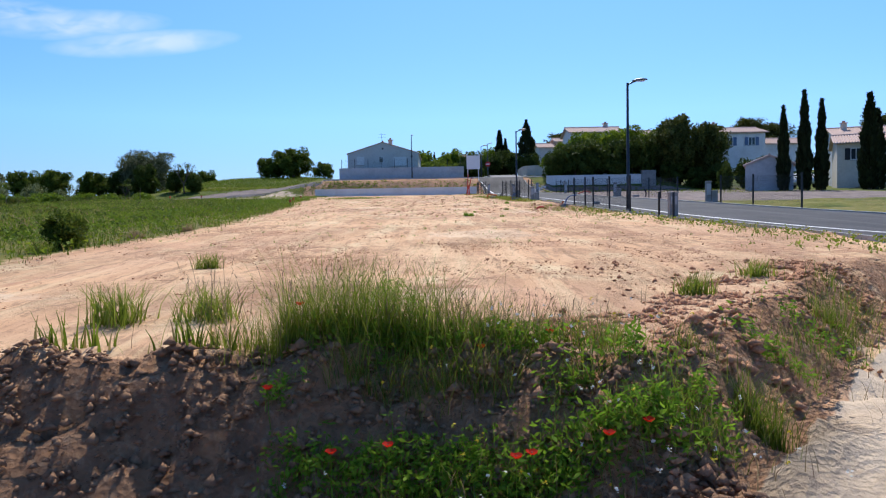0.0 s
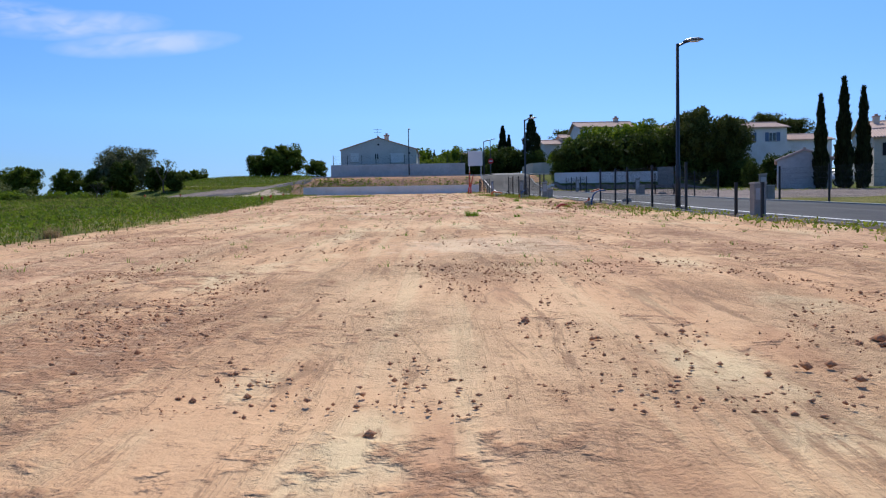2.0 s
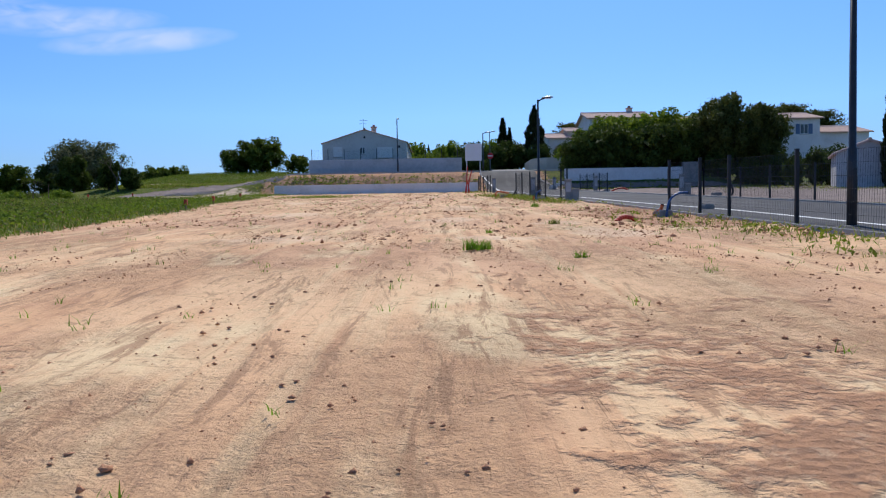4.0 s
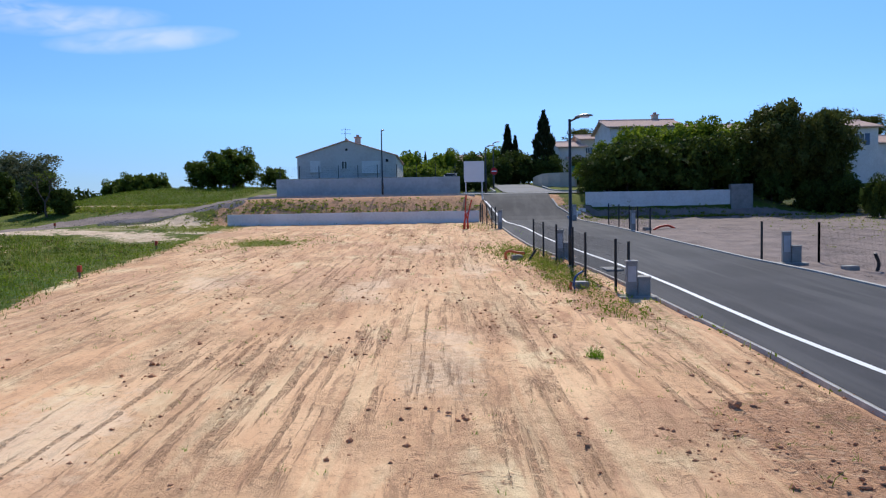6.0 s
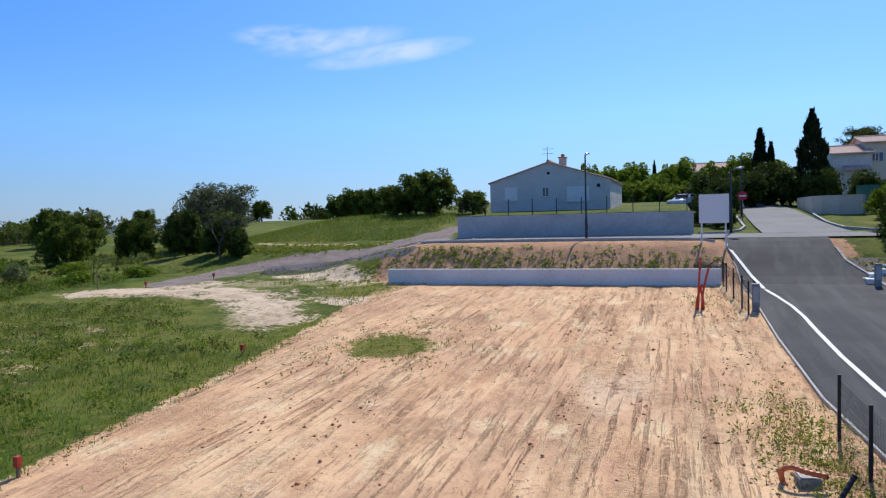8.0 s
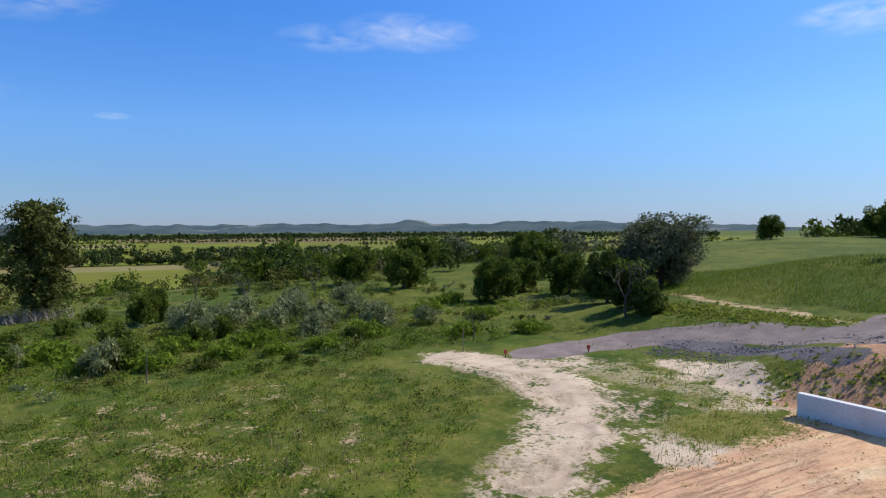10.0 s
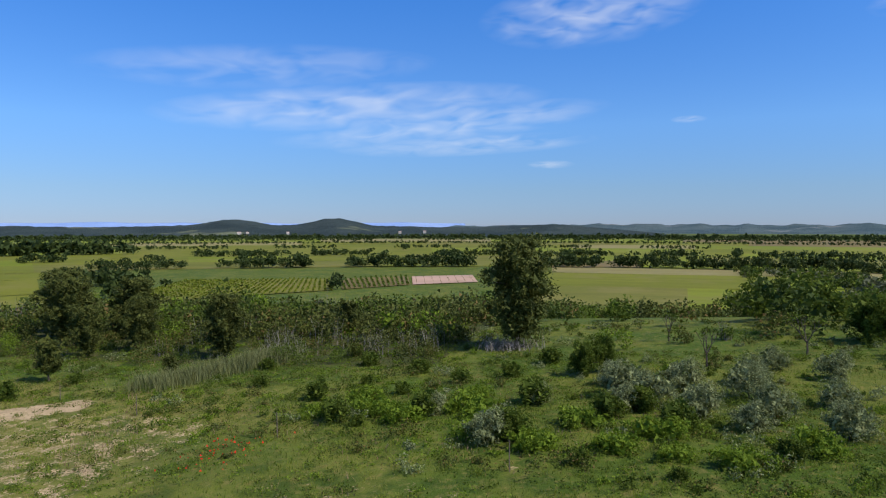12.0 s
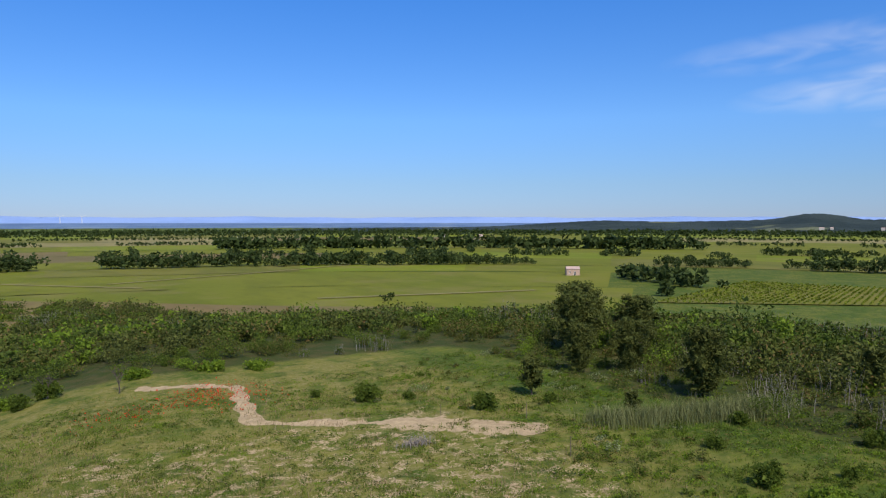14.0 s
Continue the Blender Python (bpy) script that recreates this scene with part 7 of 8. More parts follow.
hills("backdrop_hills", "dark wooded hills beyond the valley fields", 1550, 2500, 88, 168, lambda a: -0.10 + 0.55 * bump(a, 122.5, 2.4) + 0.60 * bump(a, 114.5, 2.3) + 0.16 * bump(a, 117, 9) + 0.16 * bump(a, 137.5, 3.2) + 0.13 * bump(a, 128.5, 4.5) + 0.24 * bump(a, 97, 5) + 0.06 * bump(a, 109, 2) - 0.42 * smooth(139, 150, a) - 0.15 * smooth(150, 165, a),
      backdrop_mat("wooded_hill", (0.034, 0.048, 0.045), (0.052, 0.068, 0.060), (0.17, 0.18, 0.10), 0.006), 0.004, 1)
# greyed and paled plateau: distance haze is part of this colour
hills("backdrop_plateau", "grey-green plateau with scattered houses, haze in its colour", 2500, 3700, 34, 112, lambda a: 0.06 + 0.14 * bump(a, 90, 9) + 0.12 * bump(a, 73, 4) + 0.38 * bump(a, 64.3, 1.8) + 0.26 * bump(a, 54.8, 2.0) + 0.22 * bump(a, 50, 3) + 0.05 * bump(a, 59, 3) + 0.05 * math.sin(a * 1.7) + 0.03 * math.sin(a * 3.9 + 1),
      backdrop_mat("haze_plateau", (0.062, 0.095, 0.102), (0.098, 0.130, 0.128), (0.20, 0.21, 0.19), 0.005), 0.003, 2)
# blue of the mountains is distance haze painted into their colour
hills("backdrop_mountains", "long far-off mountain plateau coloured haze blue", 3900, 4650, 104, 215, lambda a: 0.30 + 0.04 * math.sin(a * 0.35) + 0.02 * math.sin(a * 1.1 + 1),
      backdrop_mat("haze_blue_mountain", (0.27, 0.39, 0.66), (0.31, 0.43, 0.70), (0.32, 0.43, 0.66), 0.002), 0.001, 4)
# the plain's blue is air haze put into its colour as well
hills("backdrop_plain", "far plain painted haze blue before the mountains", 2600, 3800, 140, 215, lambda a: -0.16,
      backdrop_mat("haze_blue_plain", (0.13, 0.20, 0.32), (0.17, 0.25, 0.38), (0.24, 0.30, 0.38), 0.004), 0.001, 6)
# pale houses on the far slopes
gh = np.random.default_rng(81)
for az, r, w, zz in [(122.3, 1700, 14, -3), (121.6, 1720, 9, -3), (118.5, 1710, 10, -3), (147.5, 1150, 9, FLOOR), (150.5, 1160, 8, FLOOR), (109.5, 1720, 10, -2), (107.5, 1740, 11, -1)]:
    x, y = polar(az, r)
    hs = ridge_x_house("farmhouse", "pale far-off farmhouse below the hills", pose(x, y, zz, 0, 0, az), w * 0.7, 6, 3, 4.5, M["cream_wall"], M["tile_pale"], 0.2)
    tagged(hs, group="far farmhouses")
for az, r in ((179.3, 3850), (177.9, 3880)):
    x, y = polar(az, r)
    T = thing("wind_turbine", "tiny white far-off wind turbine", "wind turbine", pose(x, y, -12, 0, 0, az), "wind turbines")
    part("tower", tube(bmesh.new(), [(0, 0, 0), (0, 0, 46)], [2.2, 1.2], 8), M["sign_white"], T)
    part("nacelle", box(-1.5, 1.5, -3, 3, 45, 48, 0.3), M["sign_white"], T)
    for a in (20, 140, 260):
        part("blade", tube(bmesh.new(), [(0, -3.5, 46.5), (19 * math.cos(radians(a)), -3.5, 46.5 + 19 * math.sin(radians(a)))], [1.0, 0.3], 5), M["sign_white"], T)

# ---- grass, weeds, stones ----
gn = np.random.default_rng(91)


def scatter(n, x0, x1, y0, y1, g=gn):
    return np.stack([x0 + (x1 - x0) * g.random(n), y0 + (y1 - y0) * g.random(n)], 1)


def grounded(p, lift=-0.01):
    return np.column_stack([p, np.array([ground_z(a, b) + (bank_rough(a, b) if b < 8 else 0.0) for a, b in np.asarray(p, float)[:, :2].tolist()]) + lift])


# meadow left of the plot
st = Stuff()
p = scatter(95000, -27, -5.6, 6, 74)
lft = np.interp(p[:, 1], [q[0] for q in PLOT_LEFT], [q[1] for q in PLOT_LEFT])
d = lft - p[:, 0]
sandy = np.minimum(near_line(p, TURN) - 0.6, near_line(p, [(-25, 71), (-19, 71.5), (-14.5, 70)]))
ok = (d > -0.6 + 0.9 * gn.random(len(p))) & (sandy > 2.0 + 3.0 * gn.random(len(p)) ** 1.5) & (gn.random(len(p)) < np.clip(1.25 - d / 18, 0.25, 1))
p = p[ok]
big = np.array([0.5 + 0.5 * noise.noise((a * 0.35, b * 0.35, 2)) for a, b in p])
st.add(blades(grounded(p), (0.06 + 0.16 * gn.random(len(p))) * (0.5 + 0.8 * big), 0.9, 0.02, gn))
st.done("meadow_grass", M["meadow"], "knee-high green meadow grass beside the plot", "grass")
# wide meadow to the west, coarser
st = Stuff()
p = scatter(85000, -62, -14, -6, 80)
path = np.minimum(near_line(p, walk_line), near_line(p, [(-35.5, 17.6), (-41.5, 22.6)]))
lft = np.interp(p[:, 1], [q[0] for q in PLOT_LEFT], [q[1] for q in PLOT_LEFT])
grv = near_line(p, [(-26.5, 72.2), (-24, 74.3), (-20, 77), (-14.5, 78)])
ok = (path > 1.2) & (p[:, 0] < lft - 5) & (near_line(p, TURN) > 3.4) & (grv > 3.4)
bare = np.array([noise.noise((a * 0.16, b * 0.3, 8)) for a, b in p])
ok &= bare < 0.15
ok &= ~((p[:, 0] > -44) & (p[:, 1] > 11) & (p[:, 1] < 36) & (np.array([noise.noise((a * 0.5, b * 0.5, 5)) for a, b in p]) > -0.15))
p = p[ok]
st.add(blades(grounded(p), 0.05 + 0.13 * gn.random(len(p)), 1.0, 0.035, gn))
st.done("meadow_grass", M["meadow"], "uneven green grass of the wide meadow", "grass")
st = Stuff()
p = scatter(2600, -48, -10, 4, 72)
lft = np.interp(p[:, 1], [q[0] for q in PLOT_LEFT], [q[1] for q in PLOT_LEFT])
p = p[(p[:, 0] < lft - 1.5) & (near_line(p, TURN) > 3.6) & (near_line(p, walk_line) > 1.5) & (near_line(p, [(-26.5, 72.2), (-24, 74.3)]) > 4)]
p = np.repeat(p, 16, 0) + gn.normal(size=(len(p) * 16, 2)) * 0.13
st.add(blades(grounded(p), 0.10 + 0.22 * gn.random(len(p)), 0.8, 0.022, gn))
st.done("tussocks", M["grass"], "lighter grass tussocks in the meadow", "grass")
for mt, n, seed_z, lb in (("leaf", 2600, 31, "dark green weed patches in the meadow"), ("leaf_bright", 2000, 37, "fresh green weed patches in the meadow"), ("scrub", 1500, 43, "brownish weed patches in the meadow")):
    st = Stuff()
    p = scatter(n * 3, -62, -9, -2, 70)
    lft = np.interp(p[:, 1], [q[0] for q in PLOT_LEFT], [q[1] for q in PLOT_LEFT])
    far_enough = (p[:, 0] < lft - 1.0) & (near_line(p, TURN) > 3.2) & (near_line(p, walk_line) > 1.4)
    p = p[far_enough & (np.array([noise.noise((a * 0.2, b * 0.2, seed_z)) for a, b in p]) > -0.05)][:n]
    q = np.repeat(grounded(p), 26, 0)
    q += np.column_stack([gn.normal(size=(len(q), 2)) * 0.16, 0.03 + 0.16 * gn.random(len(q))])
    st.add(leaf_tris(q, 0.05, 0.4, 0.5, gn))
    st.done("meadow_weeds", M[mt], lb, "weeds")
st = Stuff()
p = np.concatenate([scatter(5000, -56, -16, -4, 60), scatter(7000, -46, -10, -2, 34)])
p = p[np.array([noise.noise((a * 0.12, b * 0.2, 18)) for a, b in p]) > 0.05]
st.add(blades(grounded(p), 0.12 + 0.16 * gn.random(len(p)), 0.9, 0.05, gn))
st.done("dry_grass", M["straw"], "dry straw-coloured tufts in the meadow", "grass")
# yellowish broad-leaved weeds at the meadow edge and on the mound
st = Stuff()
p = np.concatenate([scatter(2600, -12, -5.8, 8, 70), scatter(3800, -46, -18, 85, 100)])
lft = np.interp(p[:, 1], [q[0] for q in PLOT_LEFT], [q[1] for q in PLOT_LEFT])
p = p[(p[:, 0] < lft + 0.5) | (p[:, 1] > 71)]
q = grounded(p, 0.0)
q = np.repeat(q, 5, 0) + np.column_stack([gn.normal(size=(len(q) * 5, 2)) * 0.12, 0.05 + 0.22 * gn.random(len(q) * 5)])
st.add(leaf_tris(q, 0.040, 0.5, 0.5, gn))
st.done("meadow_weeds", M["leaf_bright"], "yellow-green leafy weeds along the meadow edge", "weeds")
# mound grass
st = Stuff()
p = scatter(22000, -48, -17, 84.6, 104)
big = np.array([0.5 + 0.5 * noise.noise((a * 0.3, b * 0.3, 12)) for a, b in p])
p, big = p[big > 0.25], big[big > 0.25]
st.add(blades(grounded(p), (0.10 + 0.26 * gn.random(len(p))) * (0.4 + big), 1.1, 0.035, gn))
st.done("meadow_grass", M["meadow"], "tall grass on the mound beside the track", "grass")
# weeds along the fence, on the bank above the low wall, behind the lot
st = Stuff()
parts = []
for cx, cy, rx, ry, n in ((-24, 81.2, 2.2, 0.7, 700), (-20.5, 81.6, 1.6, 0.5, 400), (-28, 81.2, 1.5, 0.9, 500), (3.9, 50.3, 0.45, 1.4, 520), (4.4, 44.2, 0.35, 1.2, 460), (4.3, 47.4, 0.3, 1.0, 420), (3.6, 52.5, 0.6, 1.5, 300), (4.7, 40, 0.4, 1.0, 160), (2.9, 66, 0.7, 1.6, 140), (4.9, 27, 0.6, 2.0, 130), (5.4, 23, 0.5, 2.5, 150), (6.4, 16.5, 0.5, 3.0, 420), (7.0, 11, 0.8, 3.0, 420), (5.9, 36.5, 0.12, 4, 60), (-7.2, 57.4, 1.3, 1.6, 700), (-13.4, 68.5, 1.3, 2.0, 900), (-5, 73.0, 4.8, 0.8, 900), (-10, 73.8, 2.5, 0.9, 500), (1, 72.8, 2.0, 0.7, 260), (15, 73.3, 3.5, 0.4, 700), (20, 73.0, 1.5, 0.5, 200), (13, 71.5, 1.5, 1.5, 200), (26, 70, 2.5, 4, 700), (25, 58, 3, 4, 600), (10.4, 71.2, 0.4, 1.0, 80)):
    parts.append(np.column_stack([cx + rx * gn.normal(size=n), cy + ry * gn.normal(size=n)]))
p = np.concatenate(parts)
p = p[[not on_road(a, b) for a, b in p]]
tall = np.where((p[:, 1] < 20) & (p[:, 0] > 4), 0.5, 1.0) * np.where((p[:, 0] < -6) & (p[:, 1] < 70), 0.45, 1.0)
st.add(blades(grounded(p), (0.05 + 0.16 * gn.random(len(p))) * tall, 1.0, 0.018, gn))
q = np.repeat(grounded(p[::2], 0.02), 4, 0)
q += np.column_stack([gn.normal(size=(len(q), 2)) * 0.07, 0.08 * gn.random(len(q))])
st.add(leaf_quads(q, np.where(q[:, 1] > 71.2, 0.085, 0.035), 0.4, 0.5, gn))
st.done("weeds", M["grass"], "sparse green weeds on bare ground", "weeds")
st = Stuff()
p = np.concatenate([scatter(700, -9, 5.4, 12, 70), scatter(260, 2.6, 5.2, 20, 70)])
q = np.repeat(grounded(p, 0.01), 6, 0)
q[:, :2] += gn.normal(size=(len(q), 2)) * 0.03
st.add(blades(q, 0.02 + 0.05 * gn.random(len(q)), 1.2, 0.008, gn))
st.done("seedlings", M["herb"], "tiny green seedlings on bare soil", "weeds")


def stones(p, size, g):
    """Small broken lumps, half sunk: eight faces each."""
    n = len(p)
    base = np.array([(1, 0, 0), (0, 1, 0), (-1, 0, 0), (0, -1, 0), (0, 0, 1), (0, 0, -0.6)], float)
    v = base[None] * (0.6 + 0.8 * g.random((n, 6, 1))) + g.normal(size=(n, 6, 3)) * 0.16
    a = g.random(n) * math.tau
    c, s = np.cos(a)[:, None], np.sin(a)[:, None]
    v = np.stack([v[..., 0] * c - v[..., 1] * s, v[..., 0] * s + v[..., 1] * c, v[..., 2] * 0.75], -1)
    v = v * size[:, None, None] + p[:, None, :]
    f = np.array([(0, 1, 4), (1, 2, 4), (2, 3, 4), (3, 0, 4), (1, 0, 5), (2, 1, 5), (3, 2, 5), (0, 3, 5)])
    return v.reshape(-1, 3), (np.arange(n)[:, None, None] * 6 + f[None]).reshape(-1, 3)


st = Stuff()
p = scatter(14000, -8, 6.5, 4.2, 24)
keep = np.array([noise.noise((a * 0.7, b * 0.5, 3)) for a, b in p]) > -0.08
p = p[keep]
st.add(stones(grounded(p, 0.002), 0.004 + 0.016 * gn.random(len(p)) ** 3, gn))
p = np.concatenate([scatter(9000, -3.5, 4.5, 8.0, 12.5), scatter(6000, -3.5, 4.5, 21.5, 27)])
p = p[np.array([noise.noise((a * 0.8, b * 0.6, 23)) for a, b in p]) > -0.05]
st.add(stones(grounded(p, 0.002), 0.003 + 0.012 * gn.random(len(p)) ** 3, gn))
p = scatter(9000, -10, 6, 24, 68)
p = p[np.array([noise.noise((a * 0.8, b * 0.25, 13)) for a, b in p]) > 0.05]
st.add(stones(grounded(p, 0.004), 0.012 + 0.04 * gn.random(len(p)) ** 4, gn))
p = np.concatenate([scatter(1400, 3.2, 6.0, 24, 33), scatter(1000, 2.8, 5.2, 39, 53), scatter(1000, 1.6, 5.0, 5.0, 9.0)])
st.add(stones(grounded(p, 0.004), 0.006 + 0.035 * gn.random(len(p)) ** 3, gn))
p = scatter(60000, -12, 5.0, 12, 68)
p = p[np.array([rut_depth(a, b) for a, b in p]) * gn.random(len(p)) > 0.30][:5000]
st.add(stones(grounded(p, -0.02), 0.008 + 0.022 * gn.random(len(p)) ** 3, gn))
st.done("soil_crumbs", M["clod"], "brown crumbs and small stones on the soil", "soil")
foot_of = np.vectorize(lambda x: bank(float(x))[0])
top_of = np.vectorize(lambda x: bank(float(x))[1])
st = Stuff()
x = -5.5 + 6.9 * gn.random(17000)
u = gn.random(17000)
p = np.column_stack([x, foot_of(x) - 0.7 + u * (top_of(x) - foot_of(x) + 0.85)])
st.add(stones(grounded(p, 0.0), 0.006 + 0.042 * gn.random(len(p)) ** 3, gn))
st.done("bank_crumbs", M["dark_clod"], "dark crumbled earth on the bank", "soil")
st = Stuff()
x = 0.5 + 4.0 * gn.random(6500)
p = np.column_stack([x, foot_of(x) + 0.1 + gn.random(6500) * 2.3])
p = p[np.array([noise.noise((a * 1.3, b * 1.3, 4)) for a, b in p]) > -0.12]
st.add(stones(grounded(p, 0.0), 0.008 + 0.05 * gn.random(len(p)) ** 4, gn))
st.done("bank_crumbs", M["clod"], "reddish crumbled earth on the bank", "soil")
st = Stuff()
p = np.concatenate([np.column_stack([t + gn.normal(size=700) * 1.1, 77.2 + gn.normal(size=700) * 0.5]) for t in (-22, -19, -16)])
p[:, 1] = 75.4 + (p[:, 0] + 23) * 0.2 + gn.normal(size=len(p)) * 0.9
st.add(stones(grounded(p, 0.0), 0.02 + 0.05 * gn.random(len(p)) ** 2, gn))
st.done("gravel_heap", M["gravel"], "dark coarse gravel spread along the track edge", "gravel")
# single clods that stand out on the plot
for x, y, s in ((-0.04, 46.5, 0.13), (0.1, 47.6, 0.07), (-1.24, 28.0, 0.07), (-1.75, 28.1, 0.06), (1.02, 27.2, 0.07), (2.9, 37.3, 0.11), (5.1, 28.5, 0.12), (0.6, 9.6, 0.07), (0.95, 5.6, 0.10), (1.75, 6.6, 0.09), (2.6, 7.4, 0.10), (2.9, 6.4, 0.08), (1.3, 5.0, 0.07), (-0.9, 9.8, 0.06), (-3.4, 36, 0.08), (-5.6, 40.5, 0.07), (0.9, 58, 0.1), (1.6, 41.5, 0.06), (4.4, 33.6, 0.13), (4.0, 31.4, 0.09), (-3.0, 8.0, 0.08), (2.1, 12.6, 0.06), (3.6, 27.0, 0.09), (4.6, 27.2, 0.08)):
    bm = bmesh.new()
    s *= 0.42 if y < 16 else 0.7
    bmesh.ops.create_icosphere(bm, subdivisions=2, radius=s)
    for v in bm.verts:
        v.co *= 0.7 + 0.8 * noise.noise(v.co * (1.6 / s) + Vector((x, y, 0)))
        v.co.z *= 0.75
    ob = solid("clod", bm, M["clod"], "lump of dry brown earth on the plot", "clod", "clods")
    ob.location = (x, y, ground_z(x, y) + s * 0.3)
# low tufts that stand alone on the soil
for x, y, s, mt in ((2.5, 27.5, 0.5, "grass"), (0.79, 22.9, 0.62, "herb"), (0.92, 22.95, 0.5, "herb"), (1.83, 21.7, 0.4, "herb"), (-2.6, 5.5, 1.3, "grass"), (-1.9, 5.55, 1.25, "grass"), (-3.1, 9.2, 0.9, "grass"), (2.3, 6.4, 0.9, "grass"), (3.3, 7.4, 0.9, "grass"), (1.15, 25.5, 0.3, "herb"), (3.3, 36.0, 0.7, "herb"), (-7.2, 10.6, 1.3, "herb"), (-6.9, 12.0, 1.0, "grass"), (-6.6, 15.0, 1.0, "straw"), (-6.3, 17.2, 0.9, "straw")):
    n = int(190 * s)
    c = np.column_stack([gn.normal(size=(n, 2)) * 0.09 * s, np.zeros(n)])
    ob = new("grass_tuft", quads_mesh("grass_tuft", *blades(c, (0.10 + 0.16 * gn.random(n)) * s, 0.9, 0.012, gn), M[mt]))
    ob.location = (x, y, ground_z(x, y) - 0.01)
    tagged(ob, "dry yellowish grass tuft on bare soil" if mt == "straw" else "small green grass tuft on bare soil", "grass tuft", "grass tufts")

# tall grass and herbs on the bank at the start
st, seed = Stuff(), Stuff()


def tuft(n, x, y, sx, sy, h0, h1, lean=0.5, w=0.006):
    p = np.column_stack([x + sx * gn.normal(size=n), y + sy * gn.normal(size=n)])
    st.add(blades(grounded(p), h0 + (h1 - h0) * gn.random(n), lean, w, gn, 3))


CLUMP = ((-0.98, 4.34, 0.09, 0.52, 200), (-0.86, 4.38, 0.11, 0.66, 300), (-0.70, 4.34, 0.12, 0.60, 320), (-0.50, 4.38, 0.13, 0.60, 330), (-0.30, 4.34, 0.12, 0.62, 330), (-0.12, 4.36, 0.11, 0.60, 300), (0.08, 4.34, 0.12, 0.42, 170), (0.28, 4.36, 0.12, 0.38, 140), (0.50, 4.34, 0.12, 0.34, 120), (0.72, 4.34, 0.10, 0.30, 100), (0.92, 4.34, 0.10, 0.26, 80))
for x, y, s, h, n in CLUMP:
    tuft(n // 3, x, y, s, s * 0.8, h * 0.3, h, 0.75, 0.007)
tuft(260, 0.45, 4.42, 0.20, 0.10, 0.10, 0.30)
tuft(520, -1.05, 4.40, 0.25, 0.10, 0.06, 0.26, 0.7)
tuft(200, 1.02, 4.40, 0.09, 0.08, 0.08, 0.26, 0.8)
tuft(160, 1.30, 3.60, 0.10, 0.10, 0.10, 0.30, 0.7)
tuft(110, 2.45, 4.85, 0.12, 0.08, 0.06, 0.22, 0.9)
tuft(120, 3.20, 5.70, 0.14, 0.12, 0.08, 0.32, 0.8)
tuft(120, 3.9, 6.5, 0.2, 0.2, 0.06, 0.22, 0.9)
tuft(90, 1.1, 4.0, 0.25, 0.12, 0.05, 0.18, 0.9)
tuft(260, 0.35, 3.50, 0.45, 0.08, 0.08, 0.26)
tuft(120, 0.95, 3.45, 0.18, 0.08, 0.08, 0.24)
tuft(70, -0.62, 5.05, 0.07, 0.06, 0.12, 0.37, 0.7)
st.done("bank_grass", M["grass"], "tall green grass on the bank", "grass")
st = Stuff()
for x, y, s, h, n in CLUMP:
    tuft(n // 2, x, y + 0.02, s * 0.8, s * 0.7, h * 0.2, h * (0.75 + 0.35 * gn.random()), 0.8, 0.007)
tuft(380, 1.80, 3.95, 0.08, 0.07, 0.10, 0.34, 0.8)
tuft(110, 1.55, 4.30, 0.10, 0.08, 0.06, 0.22, 0.9)
tuft(260, 3.35, 5.95, 0.12, 0.10, 0.10, 0.34, 0.8)
tuft(120, 2.75, 5.20, 0.14, 0.10, 0.06, 0.22, 0.9)
tuft(160, 3.9, 6.8, 0.2, 0.15, 0.06, 0.28, 0.9)
for x, y in ((-0.35, 4.02), (-0.1, 3.95), (0.05, 4.05), (-0.55, 4.05), (0.3, 4.0), (0.75, 3.85)):
    tuft(110, x, y, 0.09, 0.06, 0.10, 0.30, 0.9)
st.done("bank_grass", M["bank_blade"], "dark green grass tufts on the bank", "grass")
st = Stuff()
tuft(420, -0.4, 4.45, 0.55, 0.12, 0.12, 0.5, 0.6, 0.005)
tuft(260, 0.45, 4.38, 0.32, 0.07, 0.12, 0.38, 0.6, 0.005)
tuft(160, 0.7, 3.4, 0.5, 0.15, 0.1, 0.3, 0.8, 0.005)
tuft(120, 2.2, 4.9, 0.8, 0.6, 0.06, 0.2, 0.9, 0.006)
st.done("dry_grass", M["straw"], "dead straw-coloured blades among green grass", "grass")


def stalk(p, h, g, lean=0.25):
    """Dry grass stalks with seed heads."""
    n = len(p)
    dirs = np.column_stack([g.normal(size=(n, 2)) * lean, np.ones(n)])
    v, f = [], []
    top = p + dirs * h[:, None]
    side = np.column_stack([np.cos(np.arange(n)), np.sin(np.arange(n)), np.zeros(n)])
    w = 0.0016
    a = np.stack([p - side * w, p + side * w, top + side * w, top - side * w], 1).reshape(-1, 3)
    out = [(a, np.arange(4 * n).reshape(-1, 4))]
    for k in range(7):
        c = top + dirs * (0.004 + 0.008 * k) + g.normal(size=(n, 3)) * 0.003
        u = dirs * 0.008
        s2 = np.column_stack([g.normal(size=(n, 2)), np.zeros(n)])
        s2 = s2 / np.linalg.norm(s2, axis=1, keepdims=True) * 0.003
        out.append((np.stack([c - u, c + s2, c + u, c - s2], 1).reshape(-1, 3), np.arange(4 * n).reshape(-1, 4)))
    return out


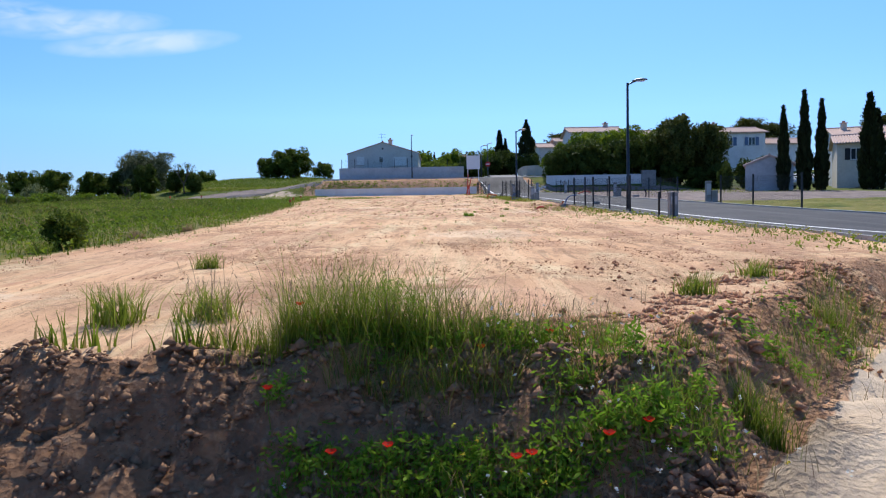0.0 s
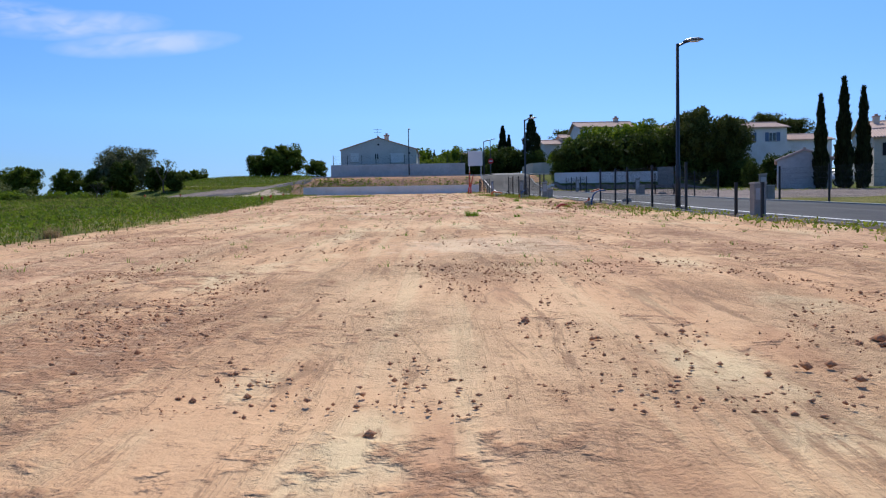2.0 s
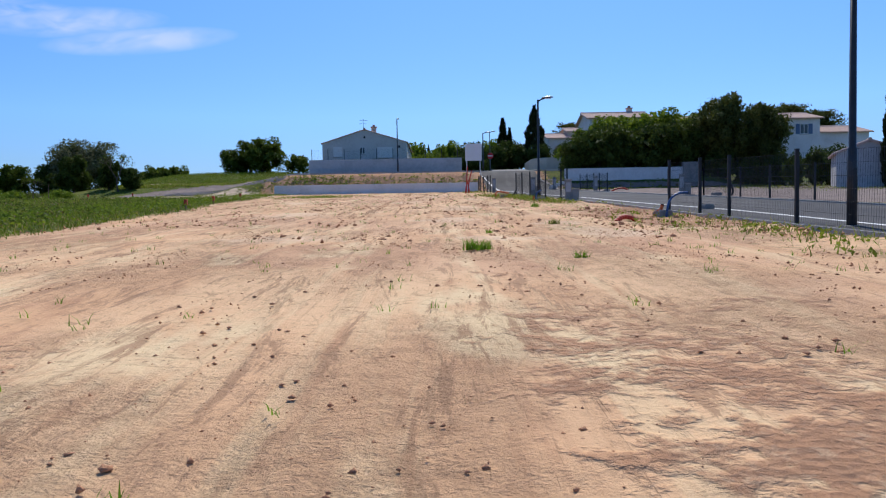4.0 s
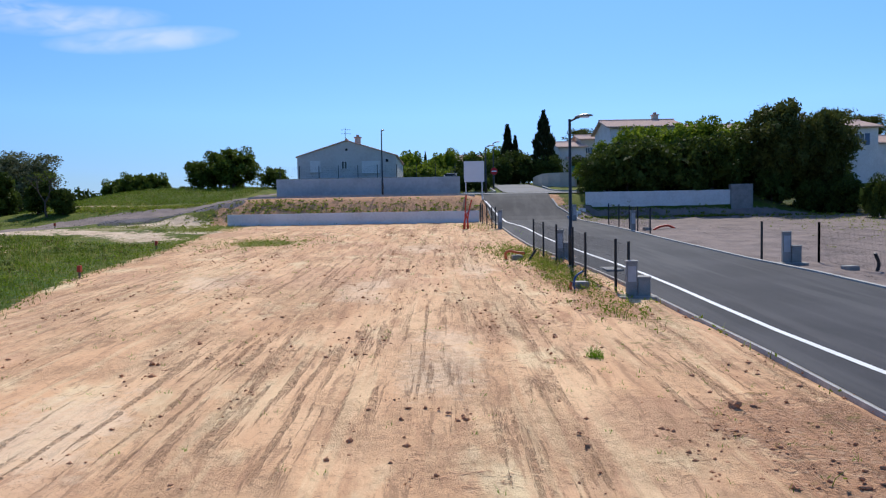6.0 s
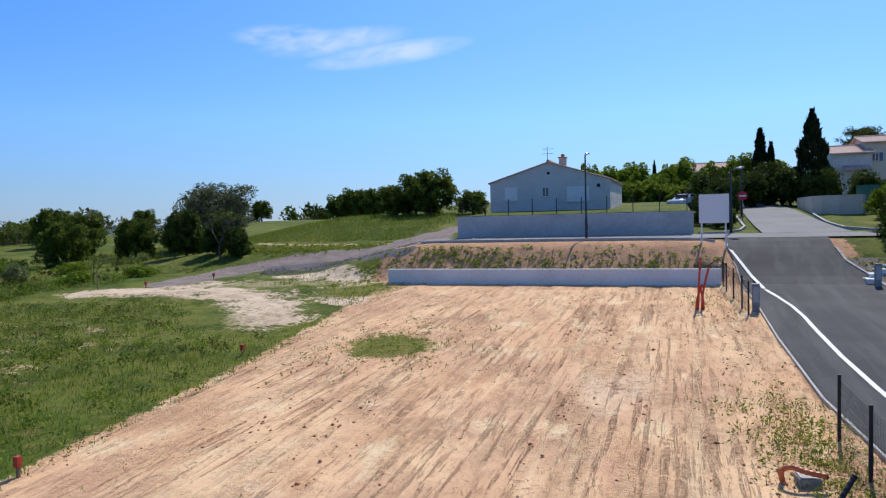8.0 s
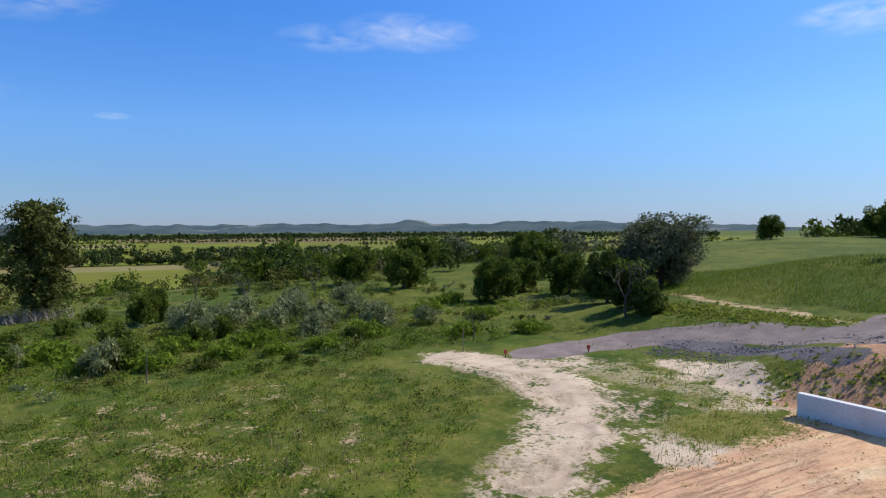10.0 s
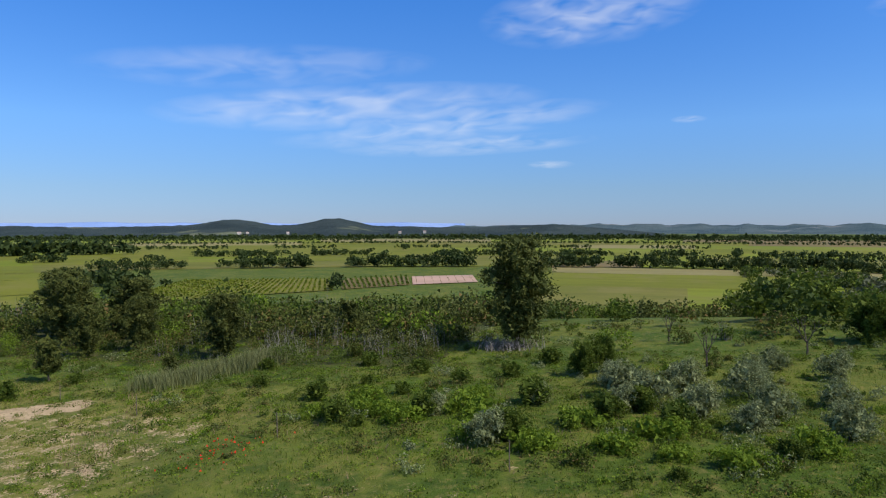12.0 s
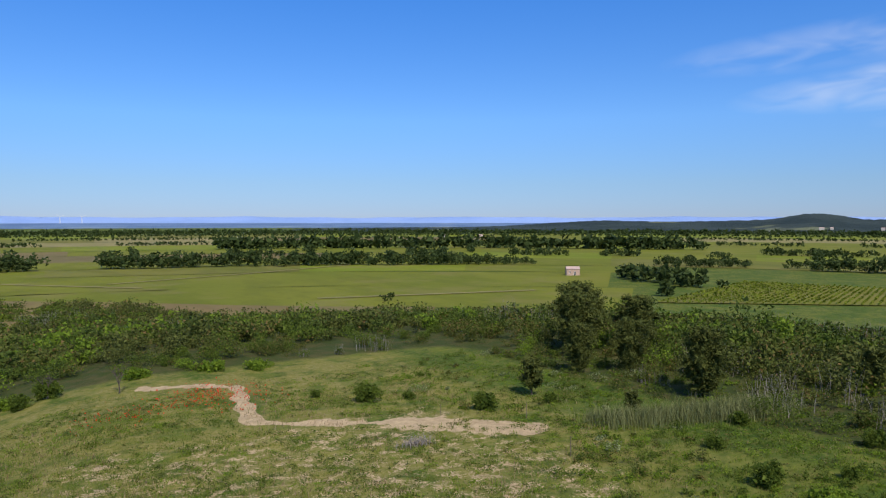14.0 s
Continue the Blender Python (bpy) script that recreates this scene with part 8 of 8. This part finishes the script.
p = np.column_stack([-0.25 + 0.62 * gn.normal(size=210), 4.5 + 0.15 * gn.normal(size=210)])
p = p[(p[:, 1] > 4.2) & (p[:, 0] > -1.6) & (p[:, 0] < 0.95)]
for q in stalk(grounded(p), (0.26 + 0.26 * gn.random(len(p))) * np.where(p[:, 0] < -0.25, 1.0, 0.6), gn, 0.2):
    seed.add(q)
p = np.column_stack([-1.9 + 0.06 * gn.normal(size=14), 5.55 + 0.06 * gn.normal(size=14)])
for q in stalk(grounded(p), 0.26 + 0.2 * gn.random(len(p)), gn, 0.3):
    seed.add(q)
seed.done("seed_stalks", M["seed"], "dry brown seed stalks above the grass", "grass")
st = Stuff()
parts = []
for cx, cy, rx, ry, n in ((-0.80, 3.62, 0.12, 0.06, 30), (-0.50, 3.60, 0.14, 0.07, 55), (-0.22, 3.58, 0.14, 0.08, 60), (0.05, 3.56, 0.16, 0.08, 70), (0.30, 3.50, 0.16, 0.08, 80), (0.58, 3.46, 0.16, 0.08, 80), (0.86, 3.44, 0.14, 0.08, 75), (1.10, 3.48, 0.10, 0.08, 50), (1.40, 3.75, 0.10, 0.08, 35), (0.62, 3.85, 0.12, 0.06, 25), (0.98, 3.9, 0.10, 0.06, 25), (-0.75, 4.42, 0.14, 0.10, 90), (-0.30, 4.40, 0.2, 0.12, 150), (0.35, 4.38, 0.2, 0.10, 120), (2.2, 4.75, 0.14, 0.10, 25), (2.9, 5.45, 0.14, 0.10, 30), (-0.95, 3.95, 0.06, 0.04, 16)):
    parts.append(np.column_stack([cx + rx * gn.normal(size=n), cy + ry * gn.normal(size=n)]))
p = np.concatenate(parts)
q = np.repeat(grounded(p), 9, 0)
q += np.column_stack([gn.normal(size=(len(q), 2)) * 0.03, 0.01 + 0.16 * gn.random(len(q))])
st.add(leaf_quads(q, 0.022, 0.3, 0.38, gn))
st.add(blades(grounded(p), 0.08 + 0.14 * gn.random(len(p)), 0.6, 0.006, gn))
# feathery bright herb in the middle of the clump
c = np.column_stack([-0.33 + 0.17 * gn.normal(size=9000), 4.36 + 0.09 * gn.normal(size=9000)])
q = grounded(c)
q[:, 2] += 0.02 + 0.44 * gn.random(len(q)) ** 0.8 * np.exp(-((c[:, 0] + 0.33) / 0.32) ** 2)
st.add(leaf_quads(q, 0.010, 0.0, 0.14, gn))
st.done("bank_herbs", M["herb"], "fresh green herbs at the foot of the bank", "herbs")


def poppy(x, y, z, label="red field poppy on a thin stem"):
    T = thing("poppy", label, "flower", pose(x, y, 0), "poppies")
    g0 = ground_z(x, y)
    part("stem", tube(bmesh.new(), [(0.02, 0, g0 - 0.02), (0.0, 0.01, (g0 + z) / 2), (0, 0, z)], 0.0022, 5), M["herb"], T)
    for k in range(4):
        bm = bmesh.new()
        a0 = k * 90 + rng.random() * 30
        rows = []
        for i in range(4):
            r = 0.004 + 0.026 * i / 3
            row = []
            for j in range(5):
                a = radians(a0 - 55 + 110 * j / 4)
                row.append(bm.verts.new((r * math.cos(a), r * math.sin(a), z + 0.018 * (i / 3) ** 1.5 + 0.003 * math.sin(j * 2.1 + k))))
            rows.append(row)
        for r0, r1 in zip(rows, rows[1:]):
            for j in range(4):
                bm.faces.new((r0[j], r0[j + 1], r1[j + 1], r1[j]))
        part("petal", bm, M["poppy"], T, "bright red petal")
    part("flower_heart", tube(bmesh.new(), [(0, 0, z), (0, 0, z + 0.012)], [0.006, 0.004], 6), M["dark"], T)


for px, py, d in ((575, 805, 3.45), (678, 792, 3.42), (908, 813, 3.2), (936, 806, 3.25), (1146, 746, 3.35), (970, 586, 4.3), (998, 583, 4.4), (848, 613, 4.2), (465, 688, 3.8), (527, 537, 4.35), (1075, 770, 3.3)):
    poppy((px - 784) / 1238 * d, d, 2.0 - (py - 385 + 0.0185 * (px - 784)) / 1238 * d)
for nm, mt, cols, lb in (("yellow_flowers", "yellow", 46, "small yellow flowers among the herbs"), ("white_flowers", "pale_flower", 60, "small pale flowers among the herbs")):
    st = Stuff()
    p = np.column_stack([0.6 + 0.5 * gn.normal(size=cols), 3.35 + 0.3 * gn.normal(size=cols) + 0.9 * (gn.random(cols) < 0.4)])
    q = np.repeat(grounded(p, 0.16), 5, 0)
    q[:, 2] += np.repeat(0.12 * gn.random(cols), 5)
    q += gn.normal(size=q.shape) * 0.006
    st.add(leaf_quads(q, 0.008, 0.6, 0.8, gn))
    st.done(nm, M[mt], lb, "flowers")
st = Stuff()
for cx, cy in ((-2.45, 4.42), (-1.62, 4.38), (-1.45, 4.36), (-2.35, 4.48)):
    n = 20
    c = np.column_stack([cx + 0.09 * gn.normal(size=n), cy + 0.05 * gn.normal(size=n)])
    st.add(blades(grounded(c), 0.10 + 0.14 * gn.random(n), 0.5, 0.022, gn, 3))
st.done("iris_leaves", M["bank_blade"], "clumps of sword-shaped grey-green leaves", "leaves")
# far poppies colour the meadow
st = Stuff()
p = np.concatenate([np.column_stack([-24.5 + 2.2 * gn.normal(size=620), 1.5 + 2.6 * gn.normal(size=620)]), np.column_stack([-17.5 + 2.0 * gn.normal(size=130), 4 + 2 * gn.normal(size=130)]), np.column_stack([-33.5 + 1.6 * gn.normal(size=80), 39.5 + 0.9 * gn.normal(size=80)])])
q = grounded(p, 0.22)
st.add(leaf_tris(q, 0.055, 0.7, 0.8, gn))
st.done("poppy_patch", M["poppy"], "red poppies scattered through the meadow", "flowers")
